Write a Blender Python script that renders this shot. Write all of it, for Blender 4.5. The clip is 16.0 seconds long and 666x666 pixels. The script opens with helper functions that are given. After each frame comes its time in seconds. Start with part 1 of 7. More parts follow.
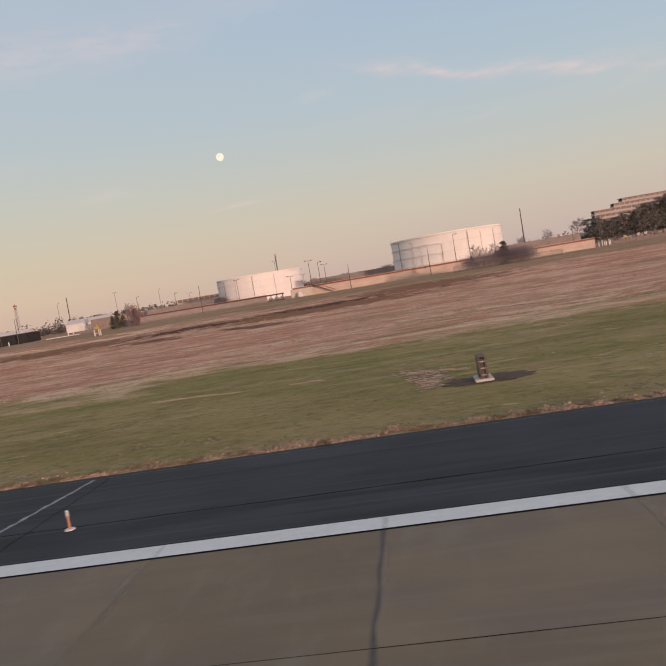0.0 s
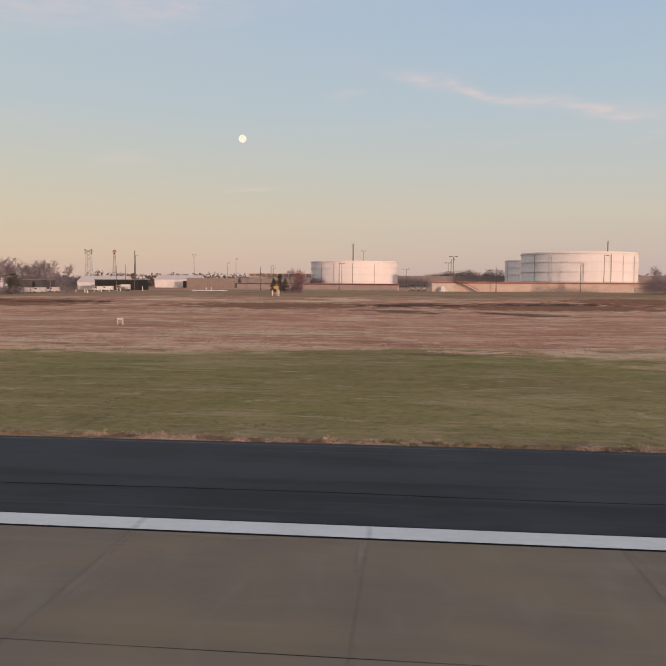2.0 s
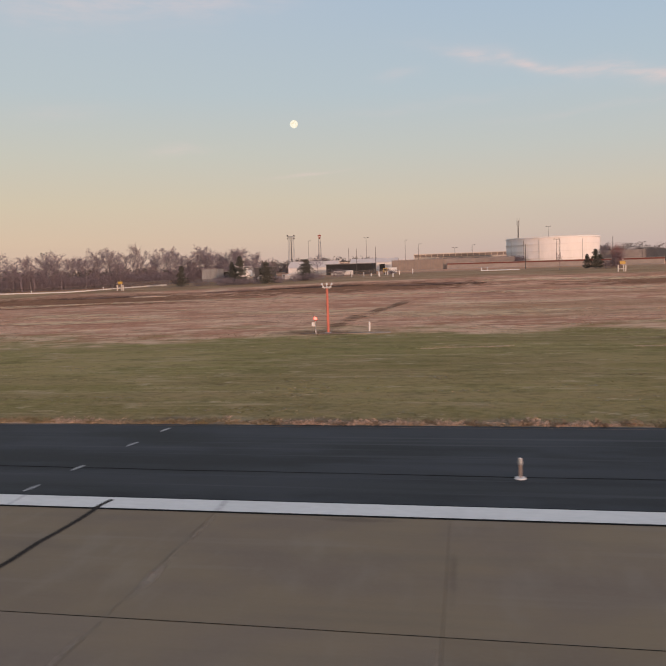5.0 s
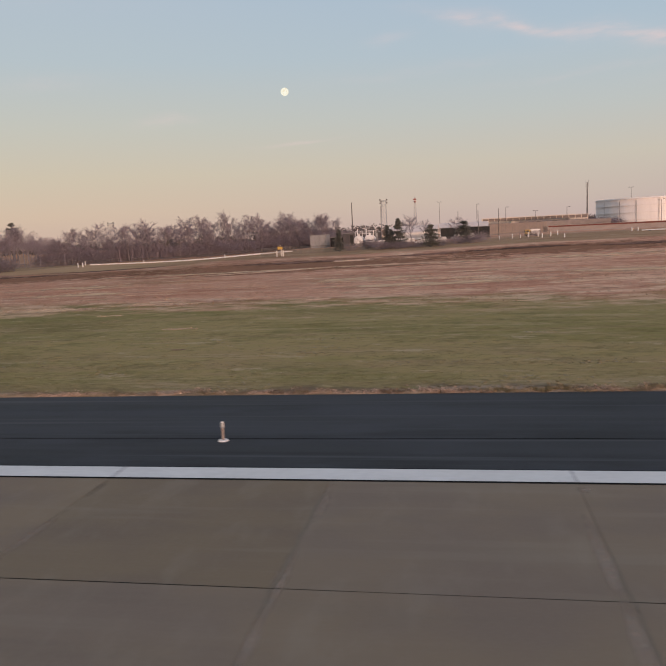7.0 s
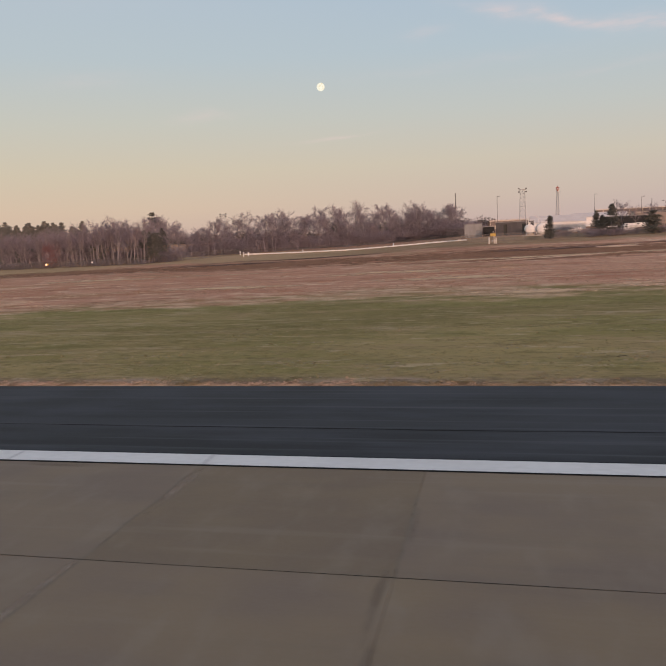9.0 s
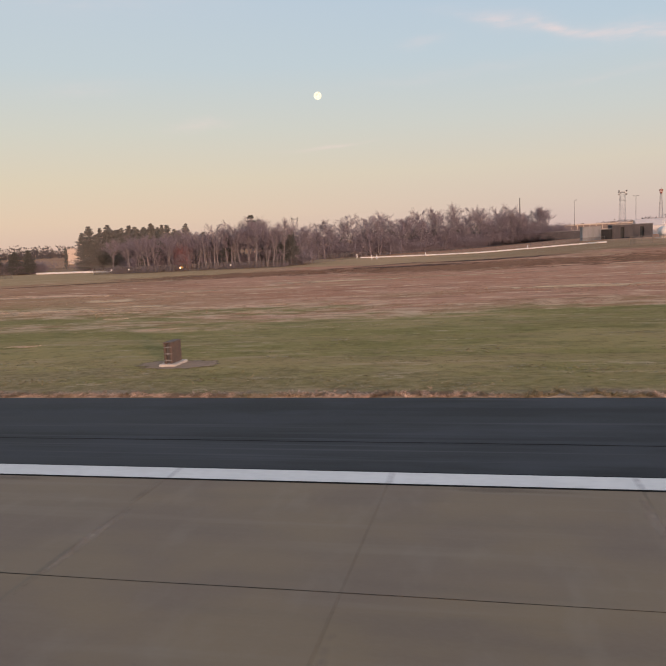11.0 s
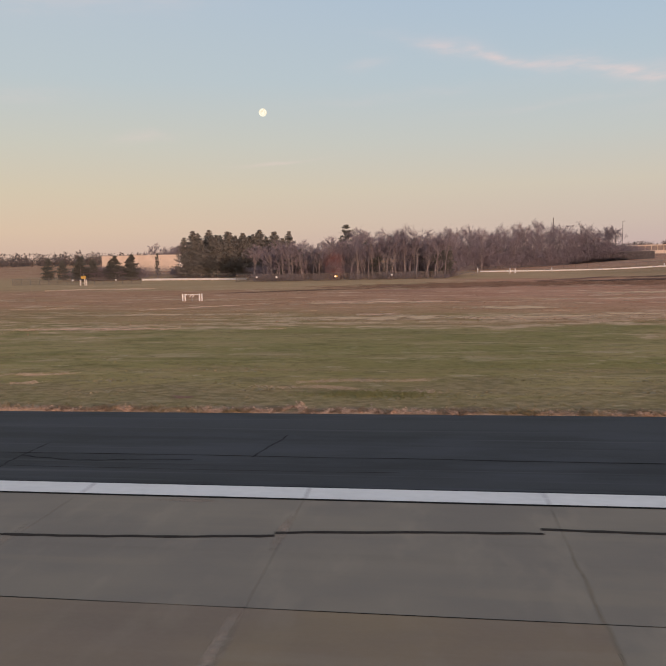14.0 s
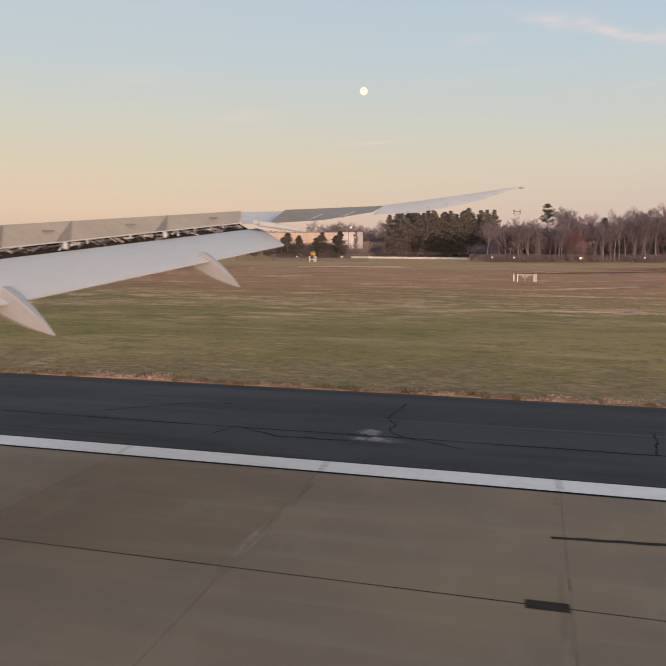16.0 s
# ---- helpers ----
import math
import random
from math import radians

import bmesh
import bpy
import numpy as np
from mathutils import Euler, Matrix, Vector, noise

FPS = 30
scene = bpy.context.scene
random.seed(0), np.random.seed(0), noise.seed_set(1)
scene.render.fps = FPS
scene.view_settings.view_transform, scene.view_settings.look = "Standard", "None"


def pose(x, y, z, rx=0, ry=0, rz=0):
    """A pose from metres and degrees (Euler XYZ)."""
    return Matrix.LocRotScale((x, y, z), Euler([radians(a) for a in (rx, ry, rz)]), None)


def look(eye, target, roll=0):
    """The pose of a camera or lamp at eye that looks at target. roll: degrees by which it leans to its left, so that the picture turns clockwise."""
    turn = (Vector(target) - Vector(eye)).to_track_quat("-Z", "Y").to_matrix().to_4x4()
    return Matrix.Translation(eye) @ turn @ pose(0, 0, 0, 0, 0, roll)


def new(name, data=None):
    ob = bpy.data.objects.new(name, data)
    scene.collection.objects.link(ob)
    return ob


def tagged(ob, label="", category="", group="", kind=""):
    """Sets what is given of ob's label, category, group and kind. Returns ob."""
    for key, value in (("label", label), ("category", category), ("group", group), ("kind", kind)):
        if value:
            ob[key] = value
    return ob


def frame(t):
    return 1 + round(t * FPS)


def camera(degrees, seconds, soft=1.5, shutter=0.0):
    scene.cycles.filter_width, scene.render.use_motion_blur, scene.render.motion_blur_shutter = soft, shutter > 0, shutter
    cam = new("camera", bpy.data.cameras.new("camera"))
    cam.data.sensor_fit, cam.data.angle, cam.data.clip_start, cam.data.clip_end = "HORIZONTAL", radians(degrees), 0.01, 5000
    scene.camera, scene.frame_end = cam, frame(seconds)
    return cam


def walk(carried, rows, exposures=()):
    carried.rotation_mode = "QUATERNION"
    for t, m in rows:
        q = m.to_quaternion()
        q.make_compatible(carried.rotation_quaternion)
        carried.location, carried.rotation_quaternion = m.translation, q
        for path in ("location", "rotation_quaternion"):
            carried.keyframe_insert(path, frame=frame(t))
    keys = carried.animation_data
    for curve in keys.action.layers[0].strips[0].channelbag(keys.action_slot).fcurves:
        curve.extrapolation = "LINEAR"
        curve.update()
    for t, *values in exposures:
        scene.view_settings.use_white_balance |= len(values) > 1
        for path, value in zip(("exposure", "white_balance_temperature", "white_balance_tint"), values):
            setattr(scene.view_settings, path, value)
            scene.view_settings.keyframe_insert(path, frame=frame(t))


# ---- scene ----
# seconds, place (x, y, z), heading, tilt and lean in degrees
PATH = [
    (0.0, 11.832, 0.016, 6.294, -6.624, -3.951, -9.577),
    (0.5, -2.591, 0.017, 6.306, -3.371, -2.943, -4.331),
    (1.0, -16.401, 0.037, 6.362, -3.629, -2.705, -2.161),
    (1.5, -30.186, 0.047, 6.384, -5.201, -3.067, -0.567),
    (2.0, -43.696, 0.052, 6.397, -5.932, -4.054, 0.257),
    (2.5, -57.045, 0.095, 6.419, -5.652, -4.715, 0.138),
    (3.0, -70.477, 0.074, 6.448, -6.117, -4.886, -0.095),
    (3.5, -83.751, 0.070, 6.445, -7.022, -5.019, -0.656),
    (4.0, -96.983, 0.093, 6.412, -8.680, -5.086, -0.994),
    (4.5, -110.114, 0.054, 6.388, -9.829, -5.402, -1.264),
    (5.0, -123.400, 0.070, 6.338, -10.492, -5.304, -1.864),
    (5.2, -128.622, 0.001, 6.289, -10.935, -5.479, -1.549),
    (7.3, -182.920, -0.000, 6.256, -9.978, -7.840, -3.101),
    (7.5, -187.960, -0.033, 6.173, -10.008, -7.875, -3.400),
    (8.0, -200.621, -0.059, 6.170, -10.216, -8.040, -3.660),
    (8.5, -213.184, -0.044, 6.131, -10.651, -8.093, -3.263),
    (9.0, -225.666, -0.054, 6.112, -12.948, -7.920, -2.775),
    (9.5, -238.286, -0.045, 6.150, -14.564, -7.451, -2.252),
    (9.7, -242.823, -0.001, 6.258, -14.247, -7.481, -2.209),
    (11.8, -292.183, -0.002, 6.257, -9.549, -6.773, -4.789),
    (12.0, -296.620, -0.069, 6.161, -7.491, -6.381, -4.157),
    (12.5, -307.624, -0.070, 6.149, -7.053, -6.525, -3.245),
    (13.0, -318.444, -0.043, 6.153, -6.511, -6.564, -2.304),
    (13.5, -329.311, -0.030, 6.180, -6.804, -6.262, -1.645),
    (14.0, -340.007, -0.020, 6.210, -7.963, -6.137, -1.225),
    (14.5, -350.263, -0.023, 6.193, -8.984, -6.539, -1.324),
    (15.0, -360.584, -0.042, 6.189, -11.109, -7.764, -1.276),
    (15.5, -370.638, -0.027, 6.182, -15.654, -8.281, -0.491),
    (16.0, -380.696, -0.050, 6.175, -15.404, -7.584, -0.239),
]


def aim(x, y, z, heading, tilt, lean):
    return pose(x, y, z, 90 + tilt, 0, -heading) @ pose(0, 0, 0, 0, 0, lean)


cam = camera(49.25, 16.0, soft=1.4, shutter=0.1)
walk(cam, [(t, aim(*row)) for t, *row in PATH], exposures=[(0.0, 0.02, 6450, 10), (5.0, 0.02, 6450, 10), (7.5, -0.02, 6250, 10), (8.5, 0.0, 6280, 10), (9.0, 0.02, 6350, 10), (9.5, 0.16, 6420, 10), (12.0, 0.20, 6420, 10), (12.5, 0.05, 6350, 10), (13.0, 0.11, 6380, 10),
                                                      (13.5, 0.08, 6420, 10), (14.0, 0.06, 6450, 10), (15.0, 0.06, 6500, 10), (15.5, -0.05, 6520, 10), (16.0, 0.17, 6550, 10)])

# ---- sky, moon and sun: clear dusk, the sun low behind the camera ----
SUN_AZ, SUN_EL = radians(147), radians(4.5)
MOON_AZ, MOON_EL = radians(-12.98), radians(10.81)


class Nodes:
    """Short hand for node trees."""

    def __init__(self, tree):
        self.t = tree
        tree.nodes.clear()

    def put(self, sock, v):
        if isinstance(v, bpy.types.NodeSocket):
            self.t.links.new(v, sock)
        elif isinstance(v, (tuple, list)) and len(v) == 3 and sock.type == "RGBA":
            sock.default_value = (*v, 1)
        else:
            sock.default_value = v

    def math(self, op, a, b=0.0, clamp=False):
        n = self.t.nodes.new("ShaderNodeMath")
        n.operation, n.use_clamp = op, clamp
        self.put(n.inputs[0], a)
        self.put(n.inputs[1], b)
        return n.outputs[0]

    def mix(self, f, a, b, kind="MIX"):
        n = self.t.nodes.new("ShaderNodeMix")
        n.data_type, n.blend_type = "RGBA", kind
        self.put(n.inputs[0], f)
        self.put(n.inputs[6], a)
        self.put(n.inputs[7], b)
        return n.outputs[2]

    def step(self, v, lo, hi, a=0.0, b=1.0):
        n = self.t.nodes.new("ShaderNodeMapRange")
        n.interpolation_type = "SMOOTHSTEP"
        for i, x in enumerate((v, lo, hi, a, b)):
            self.put(n.inputs[i], x)
        return n.outputs[0]

    def noise(self, vec, scale, detail=4.0, rough=0.55, dims="3D"):
        n = self.t.nodes.new("ShaderNodeTexNoise")
        n.noise_dimensions = dims
        if vec is not None:
            self.put(n.inputs["Vector"], vec)
        self.put(n.inputs["Scale"], scale)
        self.put(n.inputs["Detail"], detail)
        self.put(n.inputs["Roughness"], rough)
        return n.outputs["Fac"]

    def mapped(self, vec, scale=(1, 1, 1), loc=(0, 0, 0), rot=(0, 0, 0)):
        n = self.t.nodes.new("ShaderNodeMapping")
        self.put(n.inputs[0], vec)
        n.inputs[1].default_value, n.inputs[2].default_value, n.inputs[3].default_value = loc, rot, scale
        return n.outputs[0]

    def ramp(self, f, stops):
        n = self.t.nodes.new("ShaderNodeValToRGB")
        e = n.color_ramp.elements
        while len(e) < len(stops):
            e.new(0.5)
        for el, (p, c) in zip(e, stops):
            el.position, el.color = p, (*c, 1)
        self.put(n.inputs[0], f)
        return n.outputs[0]


def srgb(r, g, b):
    return tuple((c / 255 / 12.92) if c < 11 else ((c / 255 + 0.055) / 1.055) ** 2.4 for c in (r, g, b))


world = bpy.data.worlds.new("dusk_sky")
scene.world = world
world.use_nodes = True
W = Nodes(world.node_tree)
coord = world.node_tree.nodes.new("ShaderNodeTexCoord").outputs["Generated"]
sep = world.node_tree.nodes.new("ShaderNodeSeparateXYZ")
world.node_tree.links.new(coord, sep.inputs[0])
dx, dy, dz = sep.outputs
az = W.math("MULTIPLY", W.math("ARCTAN2", dx, dy), 180 / math.pi)
el = W.math("MULTIPLY", W.math("ARCSINE", dz), 180 / math.pi)
up = W.math("DIVIDE", W.math("ADD", el, 5.0), 95.0, True)


def at_el(e):
    return (e + 5) / 95


warm = W.ramp(up, [(0, srgb(202, 172, 157)), (at_el(0), srgb(206, 177, 160)), (at_el(2.2), srgb(214, 189, 164)), (at_el(5), srgb(209, 195, 171)),
                   (at_el(8.5), srgb(199, 197, 184)), (at_el(13), srgb(185, 195, 198)), (at_el(20), srgb(177, 190, 202)), (at_el(35), srgb(178, 186, 200)), (1, srgb(168, 176, 192))])
cool = W.ramp(up, [(0, srgb(188, 161, 158)), (at_el(0), srgb(195, 171, 166)), (at_el(2.2), srgb(201, 183, 170)), (at_el(5), srgb(203, 193, 176)),
                   (at_el(8.5), srgb(192, 195, 190)), (at_el(13), srgb(179, 193, 201)), (at_el(20), srgb(166, 186, 206)), (at_el(35), srgb(174, 184, 200)), (1, srgb(168, 176, 192))])
sky = W.mix(W.step(az, -38, 22), warm, cool)
# afterglow round the sun, behind the camera
sunward = world.node_tree.nodes.new("ShaderNodeVectorMath")
sunward.operation = "DOT_PRODUCT"
world.node_tree.links.new(coord, sunward.inputs[0])
sunward.inputs[1].default_value = (math.sin(SUN_AZ) * math.cos(SUN_EL), math.cos(SUN_AZ) * math.cos(SUN_EL), math.sin(SUN_EL))
glow = W.math("POWER", W.math("MAXIMUM", sunward.outputs["Value"], 0.0), 3.0)
low = W.step(el, 28, 0)
sky = W.mix(W.math("MULTIPLY", W.math("MULTIPLY", glow, low), 1.0), sky, (3.2, 1.75, 0.85))
# thin pink-lit cirrus: centre azimuth and elevation, half length, half width, slant, strength
CIRRUS = [(4.0, 14.25, 5.2, 0.32, -13, 0.55), (2.0, 14.9, 4.0, 0.7, -12, 0.2), (14.0, 12.3, 4.6, 0.36, -14, 0.5), (16.5, 12.0, 4.5, 0.8, -8, 0.22), (9.0, 13.3, 3.0, 0.5, -6, 0.2), (-5.0, 14.1, 1.6, 0.4, 4, 0.2),
          (-12.2, 7.15, 2.6, 0.12, 5, 0.42), (-21.8, 9.0, 2.2, 0.34, 4, 0.3), (-28.0, 19.0, 8.5, 1.6, 4, 0.34), (-18.0, 19.4, 5.0, 1.0, 3, 0.3), (-6.0, 21.5, 9.0, 1.2, 2, 0.2),
          (9.5, 10.6, 7.0, 0.25, 3, 0.12), (20.0, 10.6, 5.0, 0.4, 8, 0.18), (-30.0, 11.5, 3, 0.5, 4, 0.16), (-2.0, 11.8, 8.0, 0.35, 3, 0.10)]
ang = world.node_tree.nodes.new("ShaderNodeCombineXYZ")
W.put(ang.inputs[0], az)
W.put(ang.inputs[1], el)
wisp = W.noise(W.mapped(ang.outputs[0], (0.35, 1.6, 1), rot=(0, 0, radians(6))), 1.0, 5.0, 0.62)
wobble = W.math("MULTIPLY", W.math("SUBTRACT", W.noise(ang.outputs[0], 0.22, 2.0), 0.5), 2.4)
cloud = 0.0
for a0, e0, ln, wd, slant, amount in CIRRUS:
    c, s = math.cos(radians(slant)), math.sin(radians(slant))
    a = W.math("SUBTRACT", az, a0)
    e = W.math("ADD", W.math("SUBTRACT", el, e0), W.math("MULTIPLY", wobble, min(1, wd + 0.3)))
    u = W.math("DIVIDE", W.math("ADD", W.math("MULTIPLY", a, c), W.math("MULTIPLY", e, s)), ln)
    v = W.math("DIVIDE", W.math("SUBTRACT", W.math("MULTIPLY", e, c), W.math("MULTIPLY", a, s)), wd)
    g = W.math("EXPONENT", W.math("MULTIPLY", W.math("ADD", W.math("MULTIPLY", u, u), W.math("MULTIPLY", v, v)), -1.0))
    cloud = W.math("ADD", cloud, W.math("MULTIPLY", g, amount))
cloud = W.math("MULTIPLY", cloud, W.step(wisp, 0.3, 0.7, 0.25, 0.85), True)
sky = W.mix(cloud, sky, srgb(232, 206, 200))
# the moon, past full, with its grey seas
toward = world.node_tree.nodes.new("ShaderNodeVectorMath")
toward.operation = "DISTANCE"
world.node_tree.links.new(coord, toward.inputs[0])
toward.inputs[1].default_value = (math.sin(MOON_AZ) * math.cos(MOON_EL), math.cos(MOON_AZ) * math.cos(MOON_EL), math.sin(MOON_EL))
seas = W.noise(coord, 420.0, 2.0)
disc = W.step(toward.outputs["Value"], 0.0056, 0.0047)
sky = W.mix(disc, sky, W.mix(W.step(seas, 0.42, 0.62), srgb(255, 250, 228), srgb(246, 230, 196)))
back = world.node_tree.nodes.new("ShaderNodeBackground")
W.put(back.inputs[0], sky)
back.inputs[1].default_value = 1.0
world.node_tree.links.new(back.outputs[0], world.node_tree.nodes.new("ShaderNodeOutputWorld").inputs[0])

sun = new("sun", bpy.data.lights.new("sun", "SUN"))
sun.data.energy, sun.data.angle, sun.data.color = 2.6, radians(1.5), (1.0, 0.64, 0.48)
sun.matrix_world = look((0, 0, 0), (-math.sin(SUN_AZ) * math.cos(SUN_EL), -math.cos(SUN_AZ) * math.cos(SUN_EL), -math.sin(SUN_EL)))

# ---- materials ----
def material(name, rough=0.8, metal=0.0):
    m = bpy.data.materials.new(name)
    m.use_nodes = True
    n = Nodes(m.node_tree)
    bsdf = m.node_tree.nodes.new("ShaderNodeBsdfPrincipled")
    out = m.node_tree.nodes.new("ShaderNodeOutputMaterial")
    m.node_tree.links.new(bsdf.outputs[0], out.inputs[0])
    bsdf.inputs["Roughness"].default_value, bsdf.inputs["Metallic"].default_value = rough, metal
    return m, n, bsdf


def place(n):
    return n.t.nodes.new("ShaderNodeNewGeometry").outputs["Position"]


def obj_random(n):
    return n.t.nodes.new("ShaderNodeObjectInfo").outputs["Random"]


def bump(n, bsdf, height, strength=0.4, distance=0.05):
    b = n.t.nodes.new("ShaderNodeBump")
    b.inputs["Strength"].default_value, b.inputs["Distance"].default_value = strength, distance
    n.put(b.inputs["Height"], height)
    n.t.links.new(b.outputs[0], bsdf.inputs["Normal"])


def mottled(name, base, dark, scale=1.0, rough=0.8, metal=0.0, stretch=(1, 1, 1), rnd=0.0, relief=0.15, local=False, gloss=0.5):
    """Two-scale grain between two colours, with slight relief."""
    m, n, b = material(name, rough, metal)
    b.inputs["Specular IOR Level"].default_value = gloss
    p = n.t.nodes.new("ShaderNodeTexCoord").outputs["Object"] if local else place(n)
    v = n.mapped(p, stretch)
    f = n.math("ADD", n.math("MULTIPLY", n.noise(v, scale, 5.0, 0.6), 0.6), n.math("MULTIPLY", n.noise(v, scale * 9, 3.0), 0.4))
    c = n.mix(n.step(f, 0.32, 0.68), base, dark)
    if rnd:
        c = n.mix(n.math("MULTIPLY", obj_random(n), rnd), c, dark)
    n.put(b.inputs["Base Color"], c)
    bump(n, b, f, relief, 0.03)
    return m


M = {}
M["white_paint"] = mottled("white_tank_paint", (0.755, 0.738, 0.732), (0.695, 0.675, 0.665), 0.12, 0.8, stretch=(1, 1, 0.25), gloss=0.2)
M["white_line"] = mottled("white_line_paint", (0.70, 0.685, 0.665), (0.61, 0.595, 0.575), 0.7, 0.75, stretch=(0.5, 0.8, 1), relief=0.04, gloss=0.2)
M["black_line"] = mottled("black_line_paint", (0.006, 0.006, 0.006), (0.014, 0.014, 0.014), 2, 0.95, gloss=0.08)
M["tar"] = mottled("tar_seal", (0.006, 0.006, 0.006), (0.016, 0.015, 0.014), 3, 0.95, gloss=0.08)
M["crack"] = mottled("open_crack", (0.010, 0.010, 0.011), (0.020, 0.020, 0.021), 3, 0.95, gloss=0.08)
M["crack_seal"] = mottled("worn_crack_sealant", (0.026, 0.022, 0.020), (0.045, 0.038, 0.033), 3, 0.95, gloss=0.08)
M["steel"] = mottled("galvanised_steel", (0.36, 0.36, 0.37), (0.24, 0.24, 0.25), 3, 0.5, 0.6)
M["fence_post"] = mottled("weathered_fence_steel", (0.19, 0.175, 0.165), (0.13, 0.12, 0.115), 3, 0.7, 0.3)
M["dark_steel"] = mottled("dark_steel", (0.055, 0.05, 0.05), (0.1, 0.09, 0.085), 2, 0.6, 0.2)
M["orange"] = mottled("faded_orange_paint", (0.47, 0.235, 0.145), (0.36, 0.17, 0.105), 8, 0.6)
M["tan_stem"] = mottled("worn_tan_paint", (0.31, 0.25, 0.215), (0.22, 0.175, 0.15), 8, 0.7)
M["mast_red"] = mottled("red_orange_mast_paint", (0.56, 0.15, 0.10), (0.44, 0.115, 0.08), 4, 0.55)
M["red"] = mottled("red_paint", (0.27, 0.075, 0.055), (0.20, 0.06, 0.045), 0.8, 0.6)
M["yellow"] = mottled("yellow_sign_paint", (0.50, 0.33, 0.08), (0.42, 0.27, 0.06), 2, 0.5)
# haze is mixed into the colour of the far woods
M["far_wood"] = mottled("hazy_far_woods", (0.105, 0.088, 0.085), (0.075, 0.065, 0.066), 0.02, 0.95)
M["office"] = mottled("pinkish_office_concrete", (0.42, 0.365, 0.36), (0.345, 0.30, 0.295), 0.1, 0.9)
M["barrier"] = mottled("weathered_barrier_concrete", (0.58, 0.53, 0.48), (0.44, 0.40, 0.36), 0.4, 0.9)
M["light_cream"] = mottled("light_cream_cladding", (0.60, 0.51, 0.43), (0.50, 0.42, 0.35), 0.2, 0.7)
M["pale"] = mottled("pale_concrete", (0.55, 0.49, 0.43), (0.40, 0.35, 0.31), 0.35, 0.9)
M["dike"] = mottled("tan_dike_concrete", (0.56, 0.45, 0.39), (0.42, 0.335, 0.285), 0.25, 0.9, stretch=(1, 1, 2.5))
M["fence_board"] = mottled("grey_brown_panel", (0.27, 0.235, 0.22), (0.19, 0.165, 0.155), 0.4, 0.85, rnd=0.35)
M["wood_board"] = mottled("grey_tan_board", (0.29, 0.238, 0.208), (0.215, 0.175, 0.152), 0.5, 0.85, rnd=0.3)
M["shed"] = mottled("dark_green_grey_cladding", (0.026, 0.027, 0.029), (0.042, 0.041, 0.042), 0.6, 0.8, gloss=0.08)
M["grey_shed"] = mottled("weathered_grey_cladding", (0.100, 0.094, 0.098), (0.072, 0.068, 0.072), 0.5, 0.85, stretch=(1, 1, 0.3), gloss=0.1)
M["pale_shed"] = mottled("pale_blue_grey_cladding", (0.27, 0.268, 0.272), (0.20, 0.198, 0.20), 0.5, 0.75, stretch=(1, 1, 0.3))
M["roof_grey"] = mottled("grey_roof", (0.26, 0.25, 0.25), (0.18, 0.175, 0.175), 0.5, 0.8)
M["white_wall"] = mottled("white_cladding", (0.72, 0.70, 0.69), (0.58, 0.56, 0.55), 0.3, 0.6)
M["cream"] = mottled("cream_wall", (0.58, 0.49, 0.41), (0.46, 0.385, 0.325), 0.3, 0.8)
M["brick"] = mottled("brown_brick", (0.34, 0.21, 0.16), (0.24, 0.15, 0.12), 0.5, 0.9)
M["rust"] = mottled("dull_brown_metal", (0.125, 0.085, 0.068), (0.075, 0.055, 0.048), 3.0, 0.7)
# distance haze is put into bark, twig, needle and brush tones: paler, bluer
M["bark"] = mottled("grey_brown_bark", (0.245, 0.214, 0.220), (0.158, 0.138, 0.145), 1.2, 0.95, rnd=0.5, local=True)
M["pale_bark"] = mottled("pale_bark", (0.31, 0.268, 0.262), (0.22, 0.188, 0.185), 1.2, 0.95, rnd=0.4, local=True)
M["twig"] = mottled("purple_brown_twigs", (0.282, 0.234, 0.262), (0.190, 0.160, 0.184), 0.8, 0.95, rnd=0.6, local=True)
M["needle_hazed"] = mottled("hazed_grey_green_needles", (0.215, 0.205, 0.188), (0.150, 0.146, 0.136), 0.9, 0.85, rnd=0.5, local=True, gloss=0.2)
M["needle"] = mottled("pine_needles", (0.128, 0.128, 0.112), (0.086, 0.088, 0.080), 0.9, 0.85, rnd=0.5, local=True, gloss=0.2)
M["red_leaf"] = mottled("dull_red_leaves", (0.25, 0.102, 0.098), (0.175, 0.08, 0.078), 1.5, 0.85, rnd=0.4, local=True)
M["brush"] = mottled("dry_brush", (0.235, 0.196, 0.218), (0.165, 0.140, 0.158), 0.9, 0.95, rnd=0.5, local=True)
M["white_barrier"] = mottled("white_barrier_paint", (0.74, 0.70, 0.67), (0.60, 0.56, 0.53), 0.5, 0.85)
M["pad_concrete"] = mottled("tan_pad_concrete", (0.37, 0.30, 0.245), (0.27, 0.215, 0.175), 0.9, 0.95)
M["roof_pale"] = mottled("pale_pink_sheet_roof", (0.62, 0.555, 0.53), (0.54, 0.48, 0.455), 0.3, 0.8, gloss=0.15)

m, n, b = material("dark_glass", 0.15)
b.inputs["Base Color"].default_value = (0.03, 0.035, 0.04, 1)
M["glass"] = m
# far window glass, paled so its colour carries the distance haze
m, n, b = material("hazed_window_glass", 0.2)
b.inputs["Base Color"].default_value = (0.19, 0.16, 0.155, 1)
M["hazed_glass"] = m
m, n, b = material("lens_glass", 0.2)
b.inputs["Base Color"].default_value = (0.42, 0.42, 0.41, 1)
M["lens"] = m
m, n, b = material("red_lamp", 0.4)
b.inputs["Base Color"].default_value = (0.8, 0.05, 0.03, 1)
b.inputs["Emission Color"].default_value, b.inputs["Emission Strength"].default_value = (1, 0.10, 0.07, 1), 5.0
M["red_lamp"] = m
